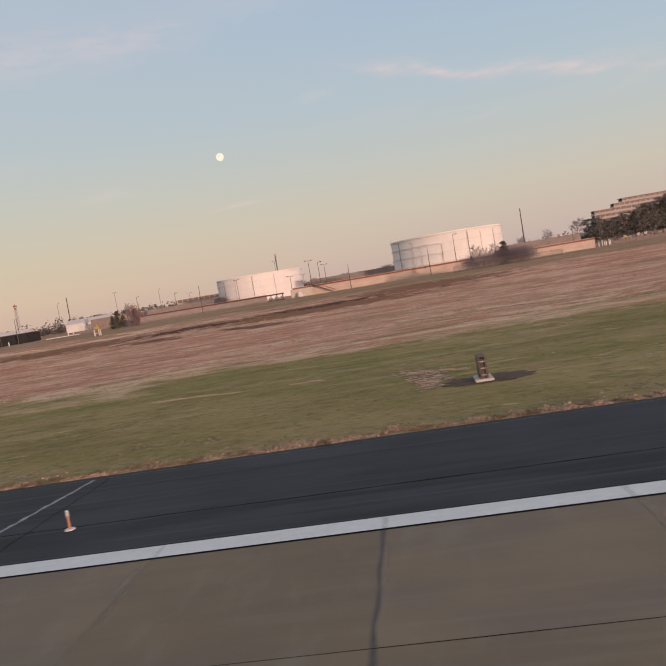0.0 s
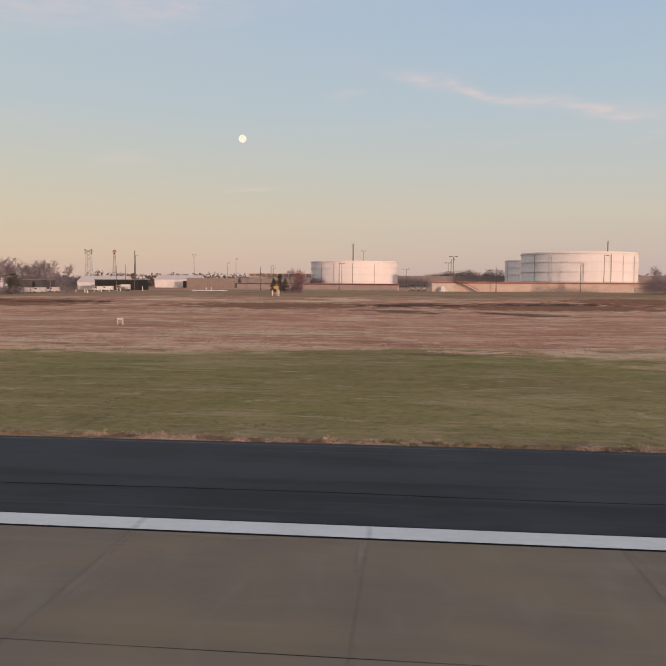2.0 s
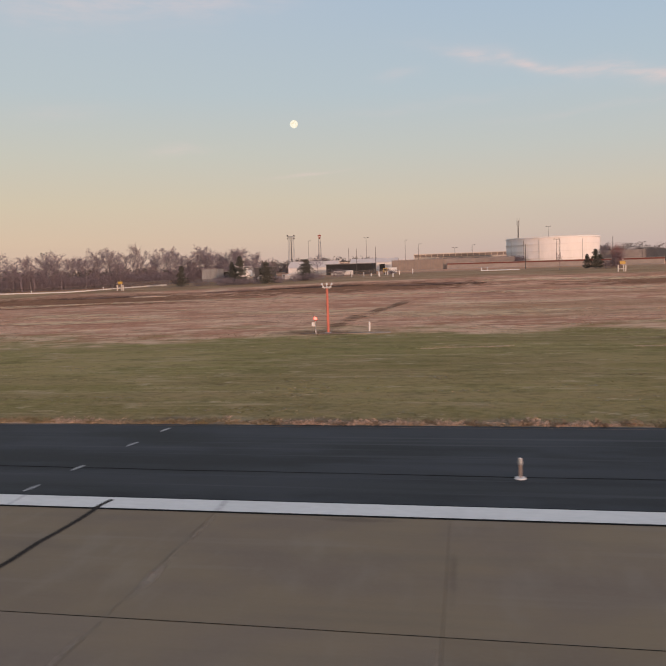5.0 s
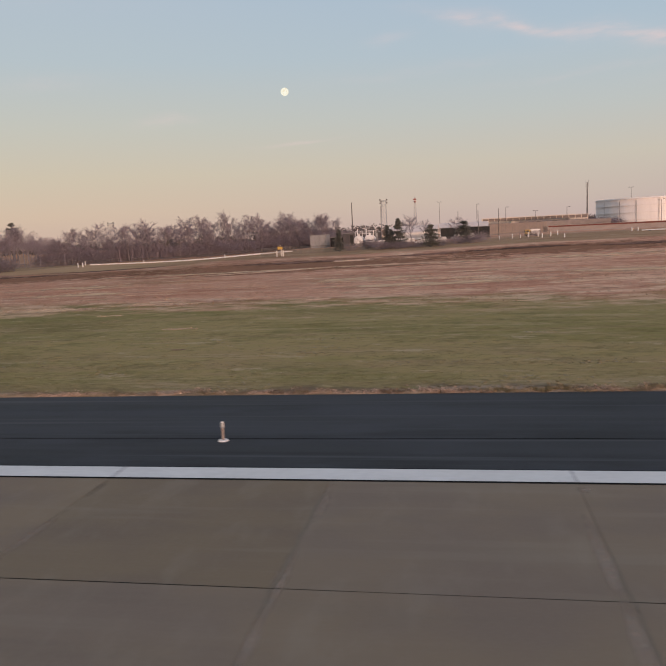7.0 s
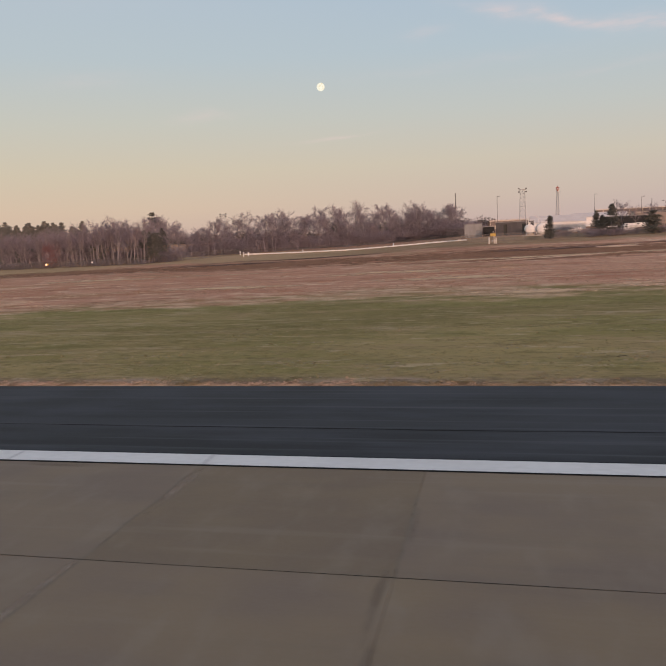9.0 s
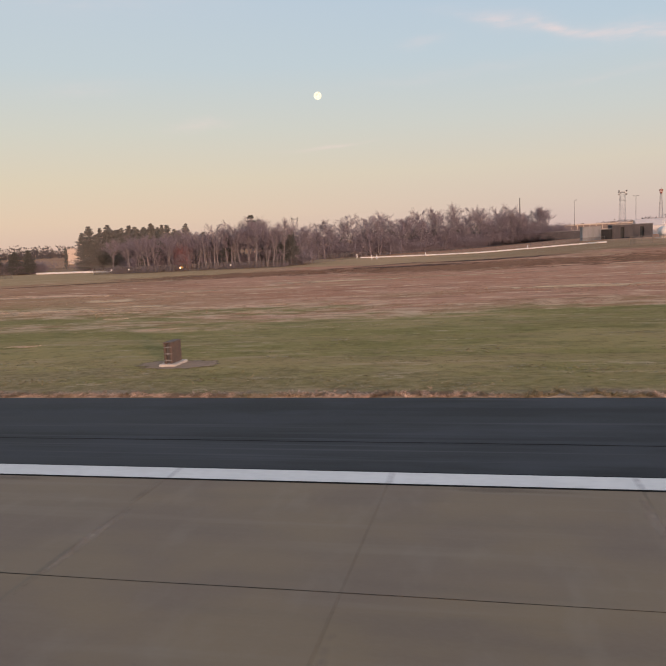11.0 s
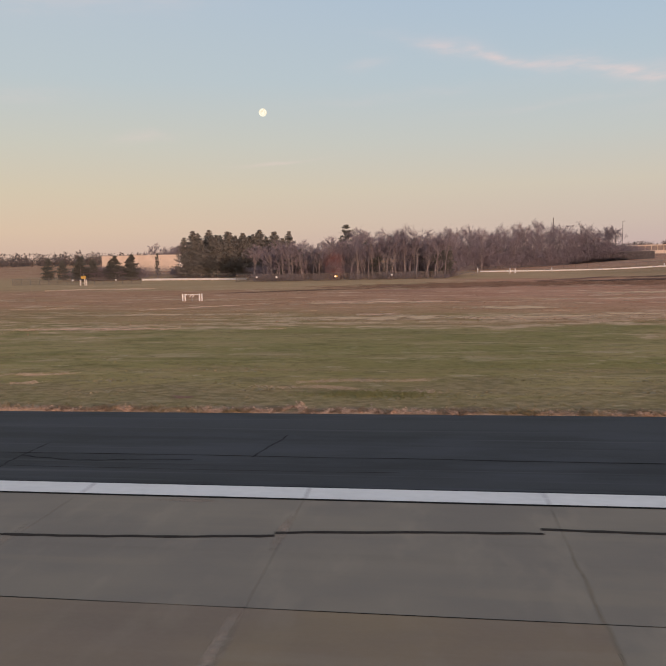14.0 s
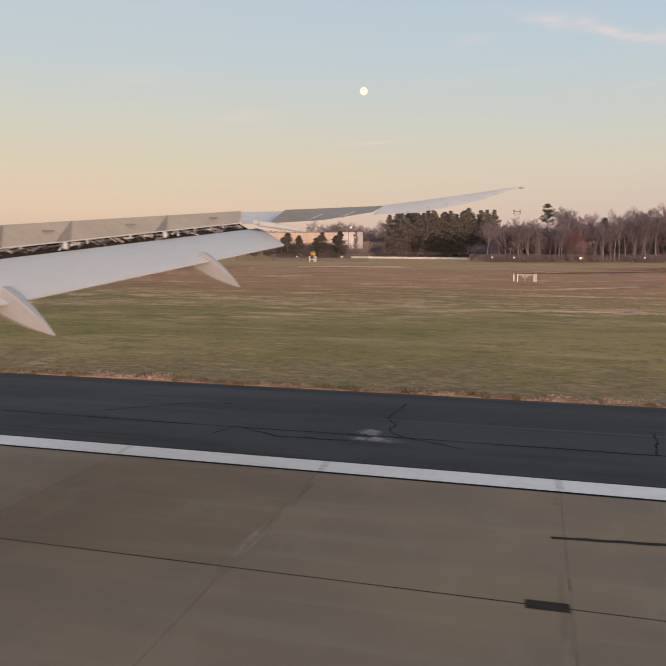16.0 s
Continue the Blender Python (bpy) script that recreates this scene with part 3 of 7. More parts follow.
# ---- ground and runway ----
def ground():
    xs = [-4500, -3000, -2000, -1400, -1000, -800] + list(range(-700, 301, 10)) + [350, 500, 800, 1200, 2000, 3000, 4500]
    ys = [-4500, -2500, -1200, -600, -300, -120, -60, -36.3, -36.2, 28.38, 28.40] + [29 + 3 * i for i in range(24)] + list(range(104, 400, 8)) + [420, 460, 520, 600, 700, 850, 1100, 1500, 2200, 3200, 4700]
    vs = []
    for y in ys:
        for x in xs:
            if y >= 28.40:
                z = land(x, y)
            elif -36.25 < y < 28.39:
                z = -0.75
            else:
                z = -0.15
            vs.append((x, y, z))
    nx = len(xs)
    fs = [(j * nx + i, j * nx + i + 1, (j + 1) * nx + i + 1, (j + 1) * nx + i) for j in range(len(ys) - 1) for i in range(nx - 1)]
    me = raw_mesh("ground", vs, fs, M["grass"])
    me.shade_smooth()
    tagged(new("ground", me), "airfield ground of mown green and dry red-brown grass", "ground", kind="structure")


ground()


def slope_strip(name, x0, x1, y0, y1, top, thick, mat, step=20, label="", category="pavement", dz=0.0):
    """A long slab that follows the crossfall."""
    bm = B()
    n = max(1, int((x1 - x0) / step))
    prev = None
    for i in range(n + 1):
        x = x0 + (x1 - x0) * i / n
        ring = [bm.verts.new((x, y, runway_z(y) + dz + top - t)) for y, t in ((y0, 0), (y1, 0), (y1, thick), (y0, thick))]
        if prev:
            for k in range(4):
                bm.faces.new((prev[k], ring[k], ring[(k + 1) % 4], prev[(k + 1) % 4]))
        else:
            bm.faces.new(ring[::-1])
        prev = ring
    bm.faces.new(prev)
    bmesh.ops.recalc_face_normals(bm, faces=bm.faces)
    return solo(name, bm, mat, label, category, "structure")


shoulder = slope_strip("shoulder", -900, 500, 18.72, 28.42, -0.012, 0.45, M["asphalt"], label="dark asphalt runway shoulder with tar seams", category="shoulder")
bm, prev = B(), None
for i in range(90):
    x = -190 + 6 * i
    y1 = 28.43 + 0.42 * smooth01(-190, -95, x) + 0.05 * math.sin(x * 0.9) + 0.03 * math.sin(x * 2.3)
    cur = [bm.verts.new((x, y, runway_z(y) - 0.008 - d)) for y, d in ((28.425, 0), (y1, 0), (y1, 0.2))]
    if prev:
        for k in (0, 1):
            bm.faces.new((prev[k], cur[k], cur[k + 1], prev[k + 1]))
    prev = cur
bmesh.ops.recalc_face_normals(bm, faces=bm.faces)
solo("shoulder_lip", bm, M["asphalt"], "uneven outer lip of the asphalt shoulder", "shoulder", "structure")
slope_strip("far_shoulder", -900, 500, -36.4, -26.75, -0.012, 0.45, M["asphalt"], label="dark asphalt shoulder beyond the runway", category="shoulder")
slope_strip("runway_bed", -900, 500, -26.7, 18.7, -0.02, 0.5, M["seal"], label="worn joint filler under the runway slabs", category="runway")

# ---- tank farm ----
def storage_tank(x, y, z, r, h, ladders, label):
    t = thing("storage_tank", x, y, z, label, "storage tank", "fuel storage tanks")
    bm = B()
    seg = 72
    bmesh.ops.create_cone(bm, cap_ends=False, segments=seg, radius1=r, radius2=r, depth=h, matrix=Matrix.Translation((0, 0, h / 2)))
    part("shell", bm, M["white_paint"], t, smooth=True)
    bm = B()
    bmesh.ops.create_cone(bm, cap_ends=True, segments=seg, radius1=r, radius2=0.5, depth=0.7, matrix=Matrix.Translation((0, 0, h + 0.28)))
    part("roof", bm, M["white_paint"], t, "low cone roof")
    for k, zz in enumerate((0.28, 0.52, 0.76, 0.975)):
        bm = B()
        ring = bmesh.ops.create_circle(bm, segments=seg, radius=r + 0.02, matrix=Matrix.Translation((0, 0, h * zz)))["verts"]
        ex = bmesh.ops.extrude_edge_only(bm, edges=list(bm.edges))
        up = [v for v in ex["geom"] if isinstance(v, bmesh.types.BMVert)]
        for v in up:
            v.co.x *= (r + 0.45) / (r + 0.02)
            v.co.y *= (r + 0.45) / (r + 0.02)
        ex = bmesh.ops.extrude_edge_only(bm, edges=[e for e in bm.edges if all(v in up for v in e.verts)])
        for v in ex["geom"]:
            if isinstance(v, bmesh.types.BMVert):
                v.co.z -= 0.28
        part("wind_girder", bm, M["white_wall"], t)
    for a, hh, w in ladders:
        bm = B()
        ca, sa = math.cos(radians(a)), math.sin(radians(a))
        rod(bm, (ca * (r + 0.4), sa * (r + 0.4), 0), (ca * (r + 0.4), sa * (r + 0.4), hh), w, seg=6)
        part("downpipe", bm, M["dark_steel"] if w > 0.1 else M["steel"], t)
    bm = B()
    for i in range(seg):
        a = 2 * math.pi * i / seg
        rod(bm, (math.cos(a) * (r - 0.1), math.sin(a) * (r - 0.1), h), (math.cos(a) * (r - 0.1), math.sin(a) * (r - 0.1), h + 1.0), 0.014, seg=4)
        b2 = 2 * math.pi * (i + 1) / seg
        rod(bm, (math.cos(a) * (r - 0.1), math.sin(a) * (r - 0.1), h + 1.0), (math.cos(b2) * (r - 0.1), math.sin(b2) * (r - 0.1), h + 1.0), 0.014, seg=4)
    part("railing", bm, M["white_wall"], t)
    return t


storage_tank(30.5, 331, 2.4, 24.5, 16.7, [(-148, 15.5, 0.105), (-128, 15, 0.1), (-98, 12, 0.1), (-72, 15.6, 0.105), (-58, 15, 0.07), (-40, 15, 0.1)], "large white cylindrical fuel tank with ring girders")
storage_tank(-75.5, 426, 2.4, 25.2, 15.5, [(-155, 14, 0.1), (-132, 13.8, 0.12), (-112, 14, 0.1), (-88, 14, 0.105), (-60, 14, 0.1)], "white cylindrical fuel tank behind the dike wall")
storage_tank(37.0, 434, 2.4, 24.8, 16.6, [(-165, 15, 0.1), (-140, 15, 0.1), (-100, 15, 0.1)], "white cylindrical fuel tank partly behind another tank")


def dike_wall(x0, x1, y0, y1, top, label):
    t = thing("dike_wall", 0, 0, 0, label, "retaining wall", "dike walls")
    n = int(math.hypot(x1 - x0, y1 - y0) / 6)
    turn = math.degrees(math.atan2(y1 - y0, x1 - x0))
    ln = math.hypot(x1 - x0, y1 - y0) / n
    for i in range(n):
        f = (i + 0.5) / n
        x, y = x0 + (x1 - x0) * f, y0 + (y1 - y0) * f
        zb = land(x, y) - 0.3
        part("panel", box(B(), (x, y, (zb + top - 0.6) / 2), (ln - 0.04, 0.4, top - 0.6 - zb), turn), M["dike"], t)
        part("coping", box(B(), (x, y, top - 0.3), (ln + 0.002, 0.55, 0.6), turn), M["red"], t, "red painted coping")
        part("cap", box(B(), (x, y, top + 0.06), (ln + 0.002, 0.7, 0.12), turn), M["pale"], t)
    return t


dike_wall(-132.5, -48, 372, 300, 5.5, "long tan concrete dike wall with a red top band")
dike_wall(-34, 82.4, 284, 284, 6.4, "long tan concrete dike wall with a red band, before the tank")
t = thing("pump_enclosure", -38, 283, 2.3, "pale concrete pump enclosure wall beside the dike stairs", "wall")
part("wall", box(B(), (7.6, 0, 1.75), (9, 0.5, 3.7), bevel=0.05), M["pale"], t)
part("return_wall", box(B(), (3.4, 6, 1.75), (0.4, 12, 3.7)), M["pale"], t)
t = thing("dike_stairs", -22, 282.4, 2.2, "steel stairs with handrails climbing over the dike wall", "stairs")
for k in range(14):
    part("tread", box(B(), (-3.6 + 0.62 * k, 0, 4.5 - 0.32 * k), (0.6, 1.0, 0.06)), M["steel"], t)
for s in (-0.5, 0.5):
    part("stringer", rod(B(), (-4.2, s, 4.7), (5.0, s, 0.0), 0.12, seg=6), M["dark_steel"], t)
    part("handrail", rod(B(), (-4.2, s, 5.8), (5.0, s, 1.1), 0.06, seg=6), M["red"], t)


def panel_fence(x0, x1, y0, y1, zb, zt, mat, name, label, step=2.6):
    t = thing(name, 0, 0, 0, label, "fence", "panel fences")
    n = max(1, int(math.hypot(x1 - x0, y1 - y0) / step))
    turn = math.degrees(math.atan2(y1 - y0, x1 - x0))
    ln = math.hypot(x1 - x0, y1 - y0) / n
    for i in range(n):
        f = (i + 0.5) / n
        x, y = x0 + (x1 - x0) * f, y0 + (y1 - y0) * f
        part("board", box(B(), (x, y, (zb + zt) / 2), (ln - 0.12, 0.1, zt - zb), turn), mat, t)
        f = i / n
        x, y = x0 + (x1 - x0) * f, y0 + (y1 - y0) * f
        part("post", box(B(), (x, y - 0.06, (zb + zt) / 2 + 0.1), (0.22, 0.22, zt - zb), turn), M["fence_board"], t)
    return t


panel_fence(-161, -133, 377, 375, 2.2, 7.9, M["wood_board"], "board_fence", "tall grey-tan board screen fence beside the yard", 1.6)
panel_fence(-136, -98, 396, 400, 2.4, 8.0, M["fence_board"], "screen_fence", "tall grey-brown panel screen fence")
panel_fence(-52, 98, 470, 470, 2.5, 10.2, M["fence_board"], "screen_fence", "tall grey-brown panel screen fence behind the tanks", 4.2)
panel_fence(52, 91, 338, 342, 2.5, 9.6, M["fence_board"], "screen_fence", "tall grey-brown panel screen fence beyond the bushes", 2.6)


# ---- masts and lamps ----
def mast(x, y, z, top, r, label, arms=()):
    t = thing("mast", x, y, z, label, "mast", "tall poles")
    part("pole", rod(B(), (0, 0, 0), (0, 0, top - z), r, r * 0.55, 8), M["dark_steel"], t)
    for h, w in arms:
        part("antenna", rod(B(), (w, 0, top - z - h), (w, 0, top - z + 1.5), 0.1, seg=6), M["steel"], t)
        part("bracket", rod(B(), (0, 0, top - z - h * 0.6), (w, 0, top - z - h * 0.6), 0.05, seg=5), M["steel"], t)
    return t


mast(97.5, 540, 2.5, 36.2, 0.55, "tall slim dark communications mast")
mast(-85.7, 548, 2.5, 34.5, 0.6, "tall slim dark communications mast with panel antennas", [(3, 0.9), (3.4, -0.9)])
mast(-254.5, 545, 0.3, 29.5, 0.5, "tall slim dark communications mast beyond the trees")


def lamp_pole(x, y, z, top, heads, label="grey steel yard lamp pole"):
    t = thing("lamp_pole", x, y, z, label, "lamp", "yard lamp poles")
    part("pole", rod(B(), (0, 0, 0), (0, 0, top - z), 0.16, 0.09, 7), M["dark_steel"], t)
    if heads:
        part("arm", rod(B(), (-1.2 * (heads > 1), 0, top - z - 0.1), (1.2, 0, top - z - 0.1), 0.06, seg=6), M["dark_steel"], t)
        for k in range(heads):
            part("lamp_head", box(B(), (1.2 if k == 0 else -1.2, 0, top - z), (0.9, 0.5, 0.25), bevel=0.06), M["dark_steel"], t)
    return t


for x, y, top, heads in [(-26.6, 287, 16.3, 2), (-26, 312, 15.9, 1), (-26, 335, 15.1, 2), (-73, 470, 26.2, 2), (-78.7, 380, 15.9, 2), (31, 290, 16.9, 1), (-10.8, 281, 12.2, 0), (20.2, 281, 13.5, 0),
                         (-70.6, 281, 13.5, 0), (-101.5, 281, 11.9, 0), (-45, 350, 12.5, 2), (-60, 500, 15, 2), (-188, 480, 24, 2), (-164, 500, 22, 1), (-150, 420, 17, 1), (-225, 470, 23, 1), (-130, 460, 15, 2),
                         (-176, 330, 14, 0), (-168, 300, 13, 0), (-160, 300, 13.5, 0), (-120, 400, 15, 1), (120, 420, 18, 2), (75, 285, 11, 0)]:
    lamp_pole(x, y, land(x, y), top, heads)


def lattice_tower(x, y, z, top, w0, w1, red, label):
    t = thing("lattice_tower", x, y, z, label, "tower")
    h = top - z
    cs = [(-1, -1), (1, -1), (1, 1), (-1, 1)]

    def at(c, f):
        w = w0 + (w1 - w0) * f
        return (c[0] * w / 2, c[1] * w / 2, h * f)
    for c in cs:
        part("leg", rod(B(), at(c, 0), at(c, 1), 0.09, 0.07, 6), M["steel"], t)
    n = 10
    for i in range(n):
        for k in range(4):
            a, b2 = cs[k], cs[(k + 1) % 4]
            bm = B()
            rod(bm, at(a, i / n), at(b2, (i + 1) / n), 0.035, seg=4)
            rod(bm, at(a, (i + 1) / n), at(b2, (i + 1) / n), 0.035, seg=4)
            part("brace", bm, M["steel"], t)
    if red:
        part("beacon_housing", box(B(), (0, 0, h + 0.75), (1.5, 1.2, 0.7), bevel=0.08), M["red"], t, "red beacon housing")
        part("beacon_band", box(B(), (0, 0, h + 0.2), (1.3, 1.1, 0.4), bevel=0.05), M["white_wall"], t, "white painted band")
        part("beacon_deck", rod(B(), (0, 0, h - 0.9), (0, 0, h), 0.3, 0.75, 8), M["red"], t)
        part("beacon_rod", rod(B(), (0, 0, h + 1.1), (0, 0, h + 1.9), 0.09, seg=6), M["red"], t)
    else:
        part("platform", box(B(), (0, 0, h - 0.2), (w1 + 1.4, w1 + 1.4, 0.25)), M["steel"], t)
        for s in (-1, 1):
            part("floodlight", box(B(), (s * (w1 / 2 + 0.6), -0.4, h - 1.2), (0.7, 0.4, 0.6), bevel=0.08), M["dark_steel"], t)
            part("floodlight", box(B(), (s * (w1 / 2 + 0.6), -0.4, h + 0.4), (0.7, 0.4, 0.6), bevel=0.08), M["dark_steel"], t)
    return t


lattice_tower(-213.1, 372.6, 1.6, 22.2, 3.2, 2.2, False, "grey steel lattice floodlight tower with a platform")
lattice_tower(-197, 367.9, 1.6, 21.0, 2.2, 0.7, True, "slender lattice tower with a red beacon on top")
lattice_tower(-390.6, 430, -1.4, 19.9, 2.6, 2.4, False, "steel lattice tower with a platform beyond the woods")

# ---- trees ----
def bare_meshes(seed, h, spread, limbs=14, sub=9, twigs=18, lean=0.1):
    """Trunk with limbs, and a crown of fine twigs."""
    rng = random.Random(seed)
    wood, crown_v, crown_f = B(), [], []

    def twig(p, d, ln, w):
        s = d.cross(Vector((rng.uniform(-1, 1), rng.uniform(-1, 1), rng.uniform(-1, 1))))
        if s.length < 1e-3:
            return
        s = s.normalized() * w
        i = len(crown_v)
        crown_v.extend([p - s, p + s, p + d * ln])
        crown_f.append((i, i + 1, i + 2))

    def rnd_dir(d, a):
        v = Vector((rng.gauss(0, 1), rng.gauss(0, 1), rng.gauss(0, 0.8))).normalized()
        return (d + v * a).normalized()
    r0 = 0.013 * h + 0.06
    p, d, r = Vector((0, 0, -0.3)), Vector((rng.uniform(-lean, lean), rng.uniform(-lean, lean), 1)).normalized(), r0
    fork = rng.uniform(0.24, 0.44) * h
    steps = 5
    spine = [p]
    for k in range(steps):
        q = p + d * (h * 0.82 / steps)
        rod(wood, p, q, r, r * 0.74, 6)
        p, r = q, r * 0.74
        d = rnd_dir(d, 0.12)
        spine.append(p)
    for k in range(limbs):
        f = fork / h + (0.84 - fork / h) * (k + rng.random()) / limbs
        i = min(len(spine) - 2, int(f / 0.82 * steps))
        a = spine[i].lerp(spine[i + 1], min(1, max(0, f / 0.82 * steps - i)))
        ang = k * 2.4 + rng.uniform(-0.5, 0.5)
        ld = Vector((math.cos(ang) * spread, math.sin(ang) * spread, rng.uniform(0.45, 1.25))).normalized()
        ln = h * rng.uniform(0.22, 0.40) * (1.25 - 0.8 * f)
        b2 = a + ld * ln
        rod(wood, a, b2, r0 * 0.42 * (1.1 - 0.7 * f), r0 * 0.1, 5)
        for s in range(sub):
            g = rng.uniform(0.25, 1.0)
            c = a.lerp(b2, g)
            sd = rnd_dir(ld + Vector((0, 0, 0.25)), 0.9)
            sl = ln * rng.uniform(0.25, 0.6)
            e = c + sd * sl
            twig(c, sd, sl, 0.03 + 0.0008 * h)
            for _ in range(twigs):
                c2 = c.lerp(e, rng.uniform(0.15, 1))
                td = rnd_dir(sd + Vector((0, 0, 0.2)), 0.85)
                tl = sl * rng.uniform(0.25, 0.7)
                twig(c2, td, tl, 0.013 + 0.0004 * h)
                if rng.random() < 0.85:
                    twig(c2 + td * tl * 0.5, rnd_dir(td, 0.8), tl * 0.7, 0.015)
    return mesh_of("trunk", wood, M["bark"]), raw_mesh("crown", crown_v, crown_f, M["twig"])


def clump_faces(vs, fs, c, rad, count, rng, size, flat=0.7):
    for _ in range(count):
        v = Vector((rng.gauss(0, 1), rng.gauss(0, 1), rng.gauss(0, flat)))
        v = c + v.normalized() * rad * rng.random() ** 0.4 * Vector((1, 1, flat)).length / 1.6
        a = Vector((rng.uniform(-1, 1), rng.uniform(-1, 1), rng.uniform(-0.6, 0.9))).normalized()
        b2 = a.cross(Vector((rng.uniform(-1, 1), rng.uniform(-1, 1), rng.uniform(-1, 1)))).normalized()
        i = len(vs)
        s = size * rng.uniform(0.6, 1.3)
        vs.extend([v - b2 * s * 0.35, v + b2 * s * 0.35, v + a * s])
        fs.append((i, i + 1, i + 2))


def pine_meshes(seed, h, base, wide, shape="loose", mat="needle"):
    """Trunk with whorled boughs that carry clumps of needles. base: share of the height that is bare."""
    rng = random.Random(seed)
    wood, vs, fs = B(), [], []
    rod(wood, (0, 0, -0.3), (0, 0, h * 0.97), 0.013 * h + 0.06, 0.03, 7)
    if shape != "loose":
        n, boughs = int(8 + h * 1.5), 6
    else:
        n, boughs = int(7 + h * 0.7), 5
    for k in range(n):
        f = (k + rng.random()) / n
        z = h * (base + (0.97 - base) * f)
        if shape == "round":
            w = wide * math.sin(math.pi * (0.22 + 0.74 * f)) ** 0.7 * rng.uniform(0.8, 1.1)
        else:
            w = wide * (0.4 + 0.8 * math.sin(math.pi * min(1, f * 0.66 + 0.26))) * rng.uniform(0.55, 1.2) * (1.15 - 0.55 * f)
        for j in range(boughs):
            ang = rng.uniform(0, 6.283)
            w2 = w * rng.uniform(0.5, 1.15)
            tip = Vector((math.cos(ang) * w2, math.sin(ang) * w2, z + (w2 * rng.uniform(0.05, 0.4) if shape == "loose" else -w2 * 0.15)))
            if w2 > 0.5:
                rod(wood, (0, 0, z - w2 * 0.1), tip, 0.06, 0.02, 4)
            if shape != "loose":
                for q in (0.3, 0.65, 1.0):
                    clump_faces(vs, fs, Vector((0, 0, z)).lerp(tip, q), 0.20 * w2 + 0.22, 14, rng, 0.17 + 0.018 * h, 0.5)
            else:
                for q, rad, cnt in ((1.0, 0.8, 52), (0.62, 0.75, 34), (0.3, 0.6, 14)):
                    c = Vector((0, 0, z)).lerp(tip, q) + Vector((rng.uniform(-0.4, 0.4), rng.uniform(-0.4, 0.4), rng.uniform(0, 0.4)))
                    clump_faces(vs, fs, c, rad * rng.uniform(0.7, 1.3), cnt, rng, 0.30, 0.55)
    return mesh_of("trunk", wood, M["bark"]), raw_mesh("crown", vs, fs, M[mat])


def stand_meshes(seed, h, base, wide, mat, tiers=15, boughs=5, fill=34, taper=0.0):
    """A forest pine: bare lower trunk, tiers of flat ragged boughs, an uneven top."""
    rng = random.Random(seed)
    wood, vs, fs = B(), [], []
    rod(wood, (0, 0, -0.3), (rng.uniform(-0.3, 0.3), rng.uniform(-0.3, 0.3), h * 0.97), 0.012 * h + 0.05, 0.03, 7)
    for k in range(tiers):
        f = (k + rng.uniform(0.1, 0.9)) / tiers
        z = h * (base + (0.99 - base) * f)
        reach = wide * (0.55 + 0.45 * min(1, f * 4)) * ((1 - f ** 1.7) ** 0.85 * (1 - taper) + (1 - f) * taper) + (0.14 if taper else 0.22)
        for j in range(boughs):
            ang = 6.283 * (j + rng.random()) / boughs + k
            w2 = reach * rng.uniform(0.45, 1.15)
            tip = Vector((math.cos(ang) * w2, math.sin(ang) * w2, z + w2 * rng.uniform(-0.02, 0.32)))
            root = Vector((0, 0, z - 0.1 * w2))
            rod(wood, root, tip, 0.05, 0.015, 4)
            for q in (0.35, 0.7, 1.0):
                c = root.lerp(tip, q) + Vector((0, 0, rng.uniform(0, 0.25)))
                clump_faces(vs, fs, c, (0.34 + 0.16 * w2) * rng.uniform(0.75, 1.2), fill, rng, 0.30, 0.55)
    return mesh_of("trunk", wood, M["bark"]), raw_mesh("crown", vs, fs, M[mat])


def brush_meshes(seed, w, h, mat="brush"):
    rng = random.Random(seed)
    wood, vs, fs = B(), [], []
    for k in range(16):
        a = rng.uniform(0, 6.283)
        rod(wood, (math.cos(a) * w * 0.15, math.sin(a) * w * 0.15, -0.1), (math.cos(a) * w * 0.5 * rng.random(), math.sin(a) * w * 0.5 * rng.random(), h * rng.uniform(0.5, 0.95)), 0.04, 0.015, 4)
    for k in range(60):
        c = Vector((rng.gauss(0, 0.24) * w, rng.gauss(0, 0.24) * w, h * rng.uniform(0.12, 0.85)))
        clump_faces(vs, fs, c, 0.22 * w, 90, rng, 0.13)
    for k in range(260):
        c = Vector((rng.gauss(0, 0.25) * w, rng.gauss(0, 0.25) * w, h * rng.uniform(0.2, 0.9)))
        d = Vector((rng.gauss(0, 0.4), rng.gauss(0, 0.4), 1)).normalized() * rng.uniform(0.4, 1.0)
        i = len(vs)
        vs.extend([c - Vector((0.025, 0, 0)), c + Vector((0.025, 0, 0)), c + d])
        fs.append((i, i + 1, i + 2))
    return mesh_of("stem_clump", wood, M["twig"]), raw_mesh("crown", vs, fs, M[mat])


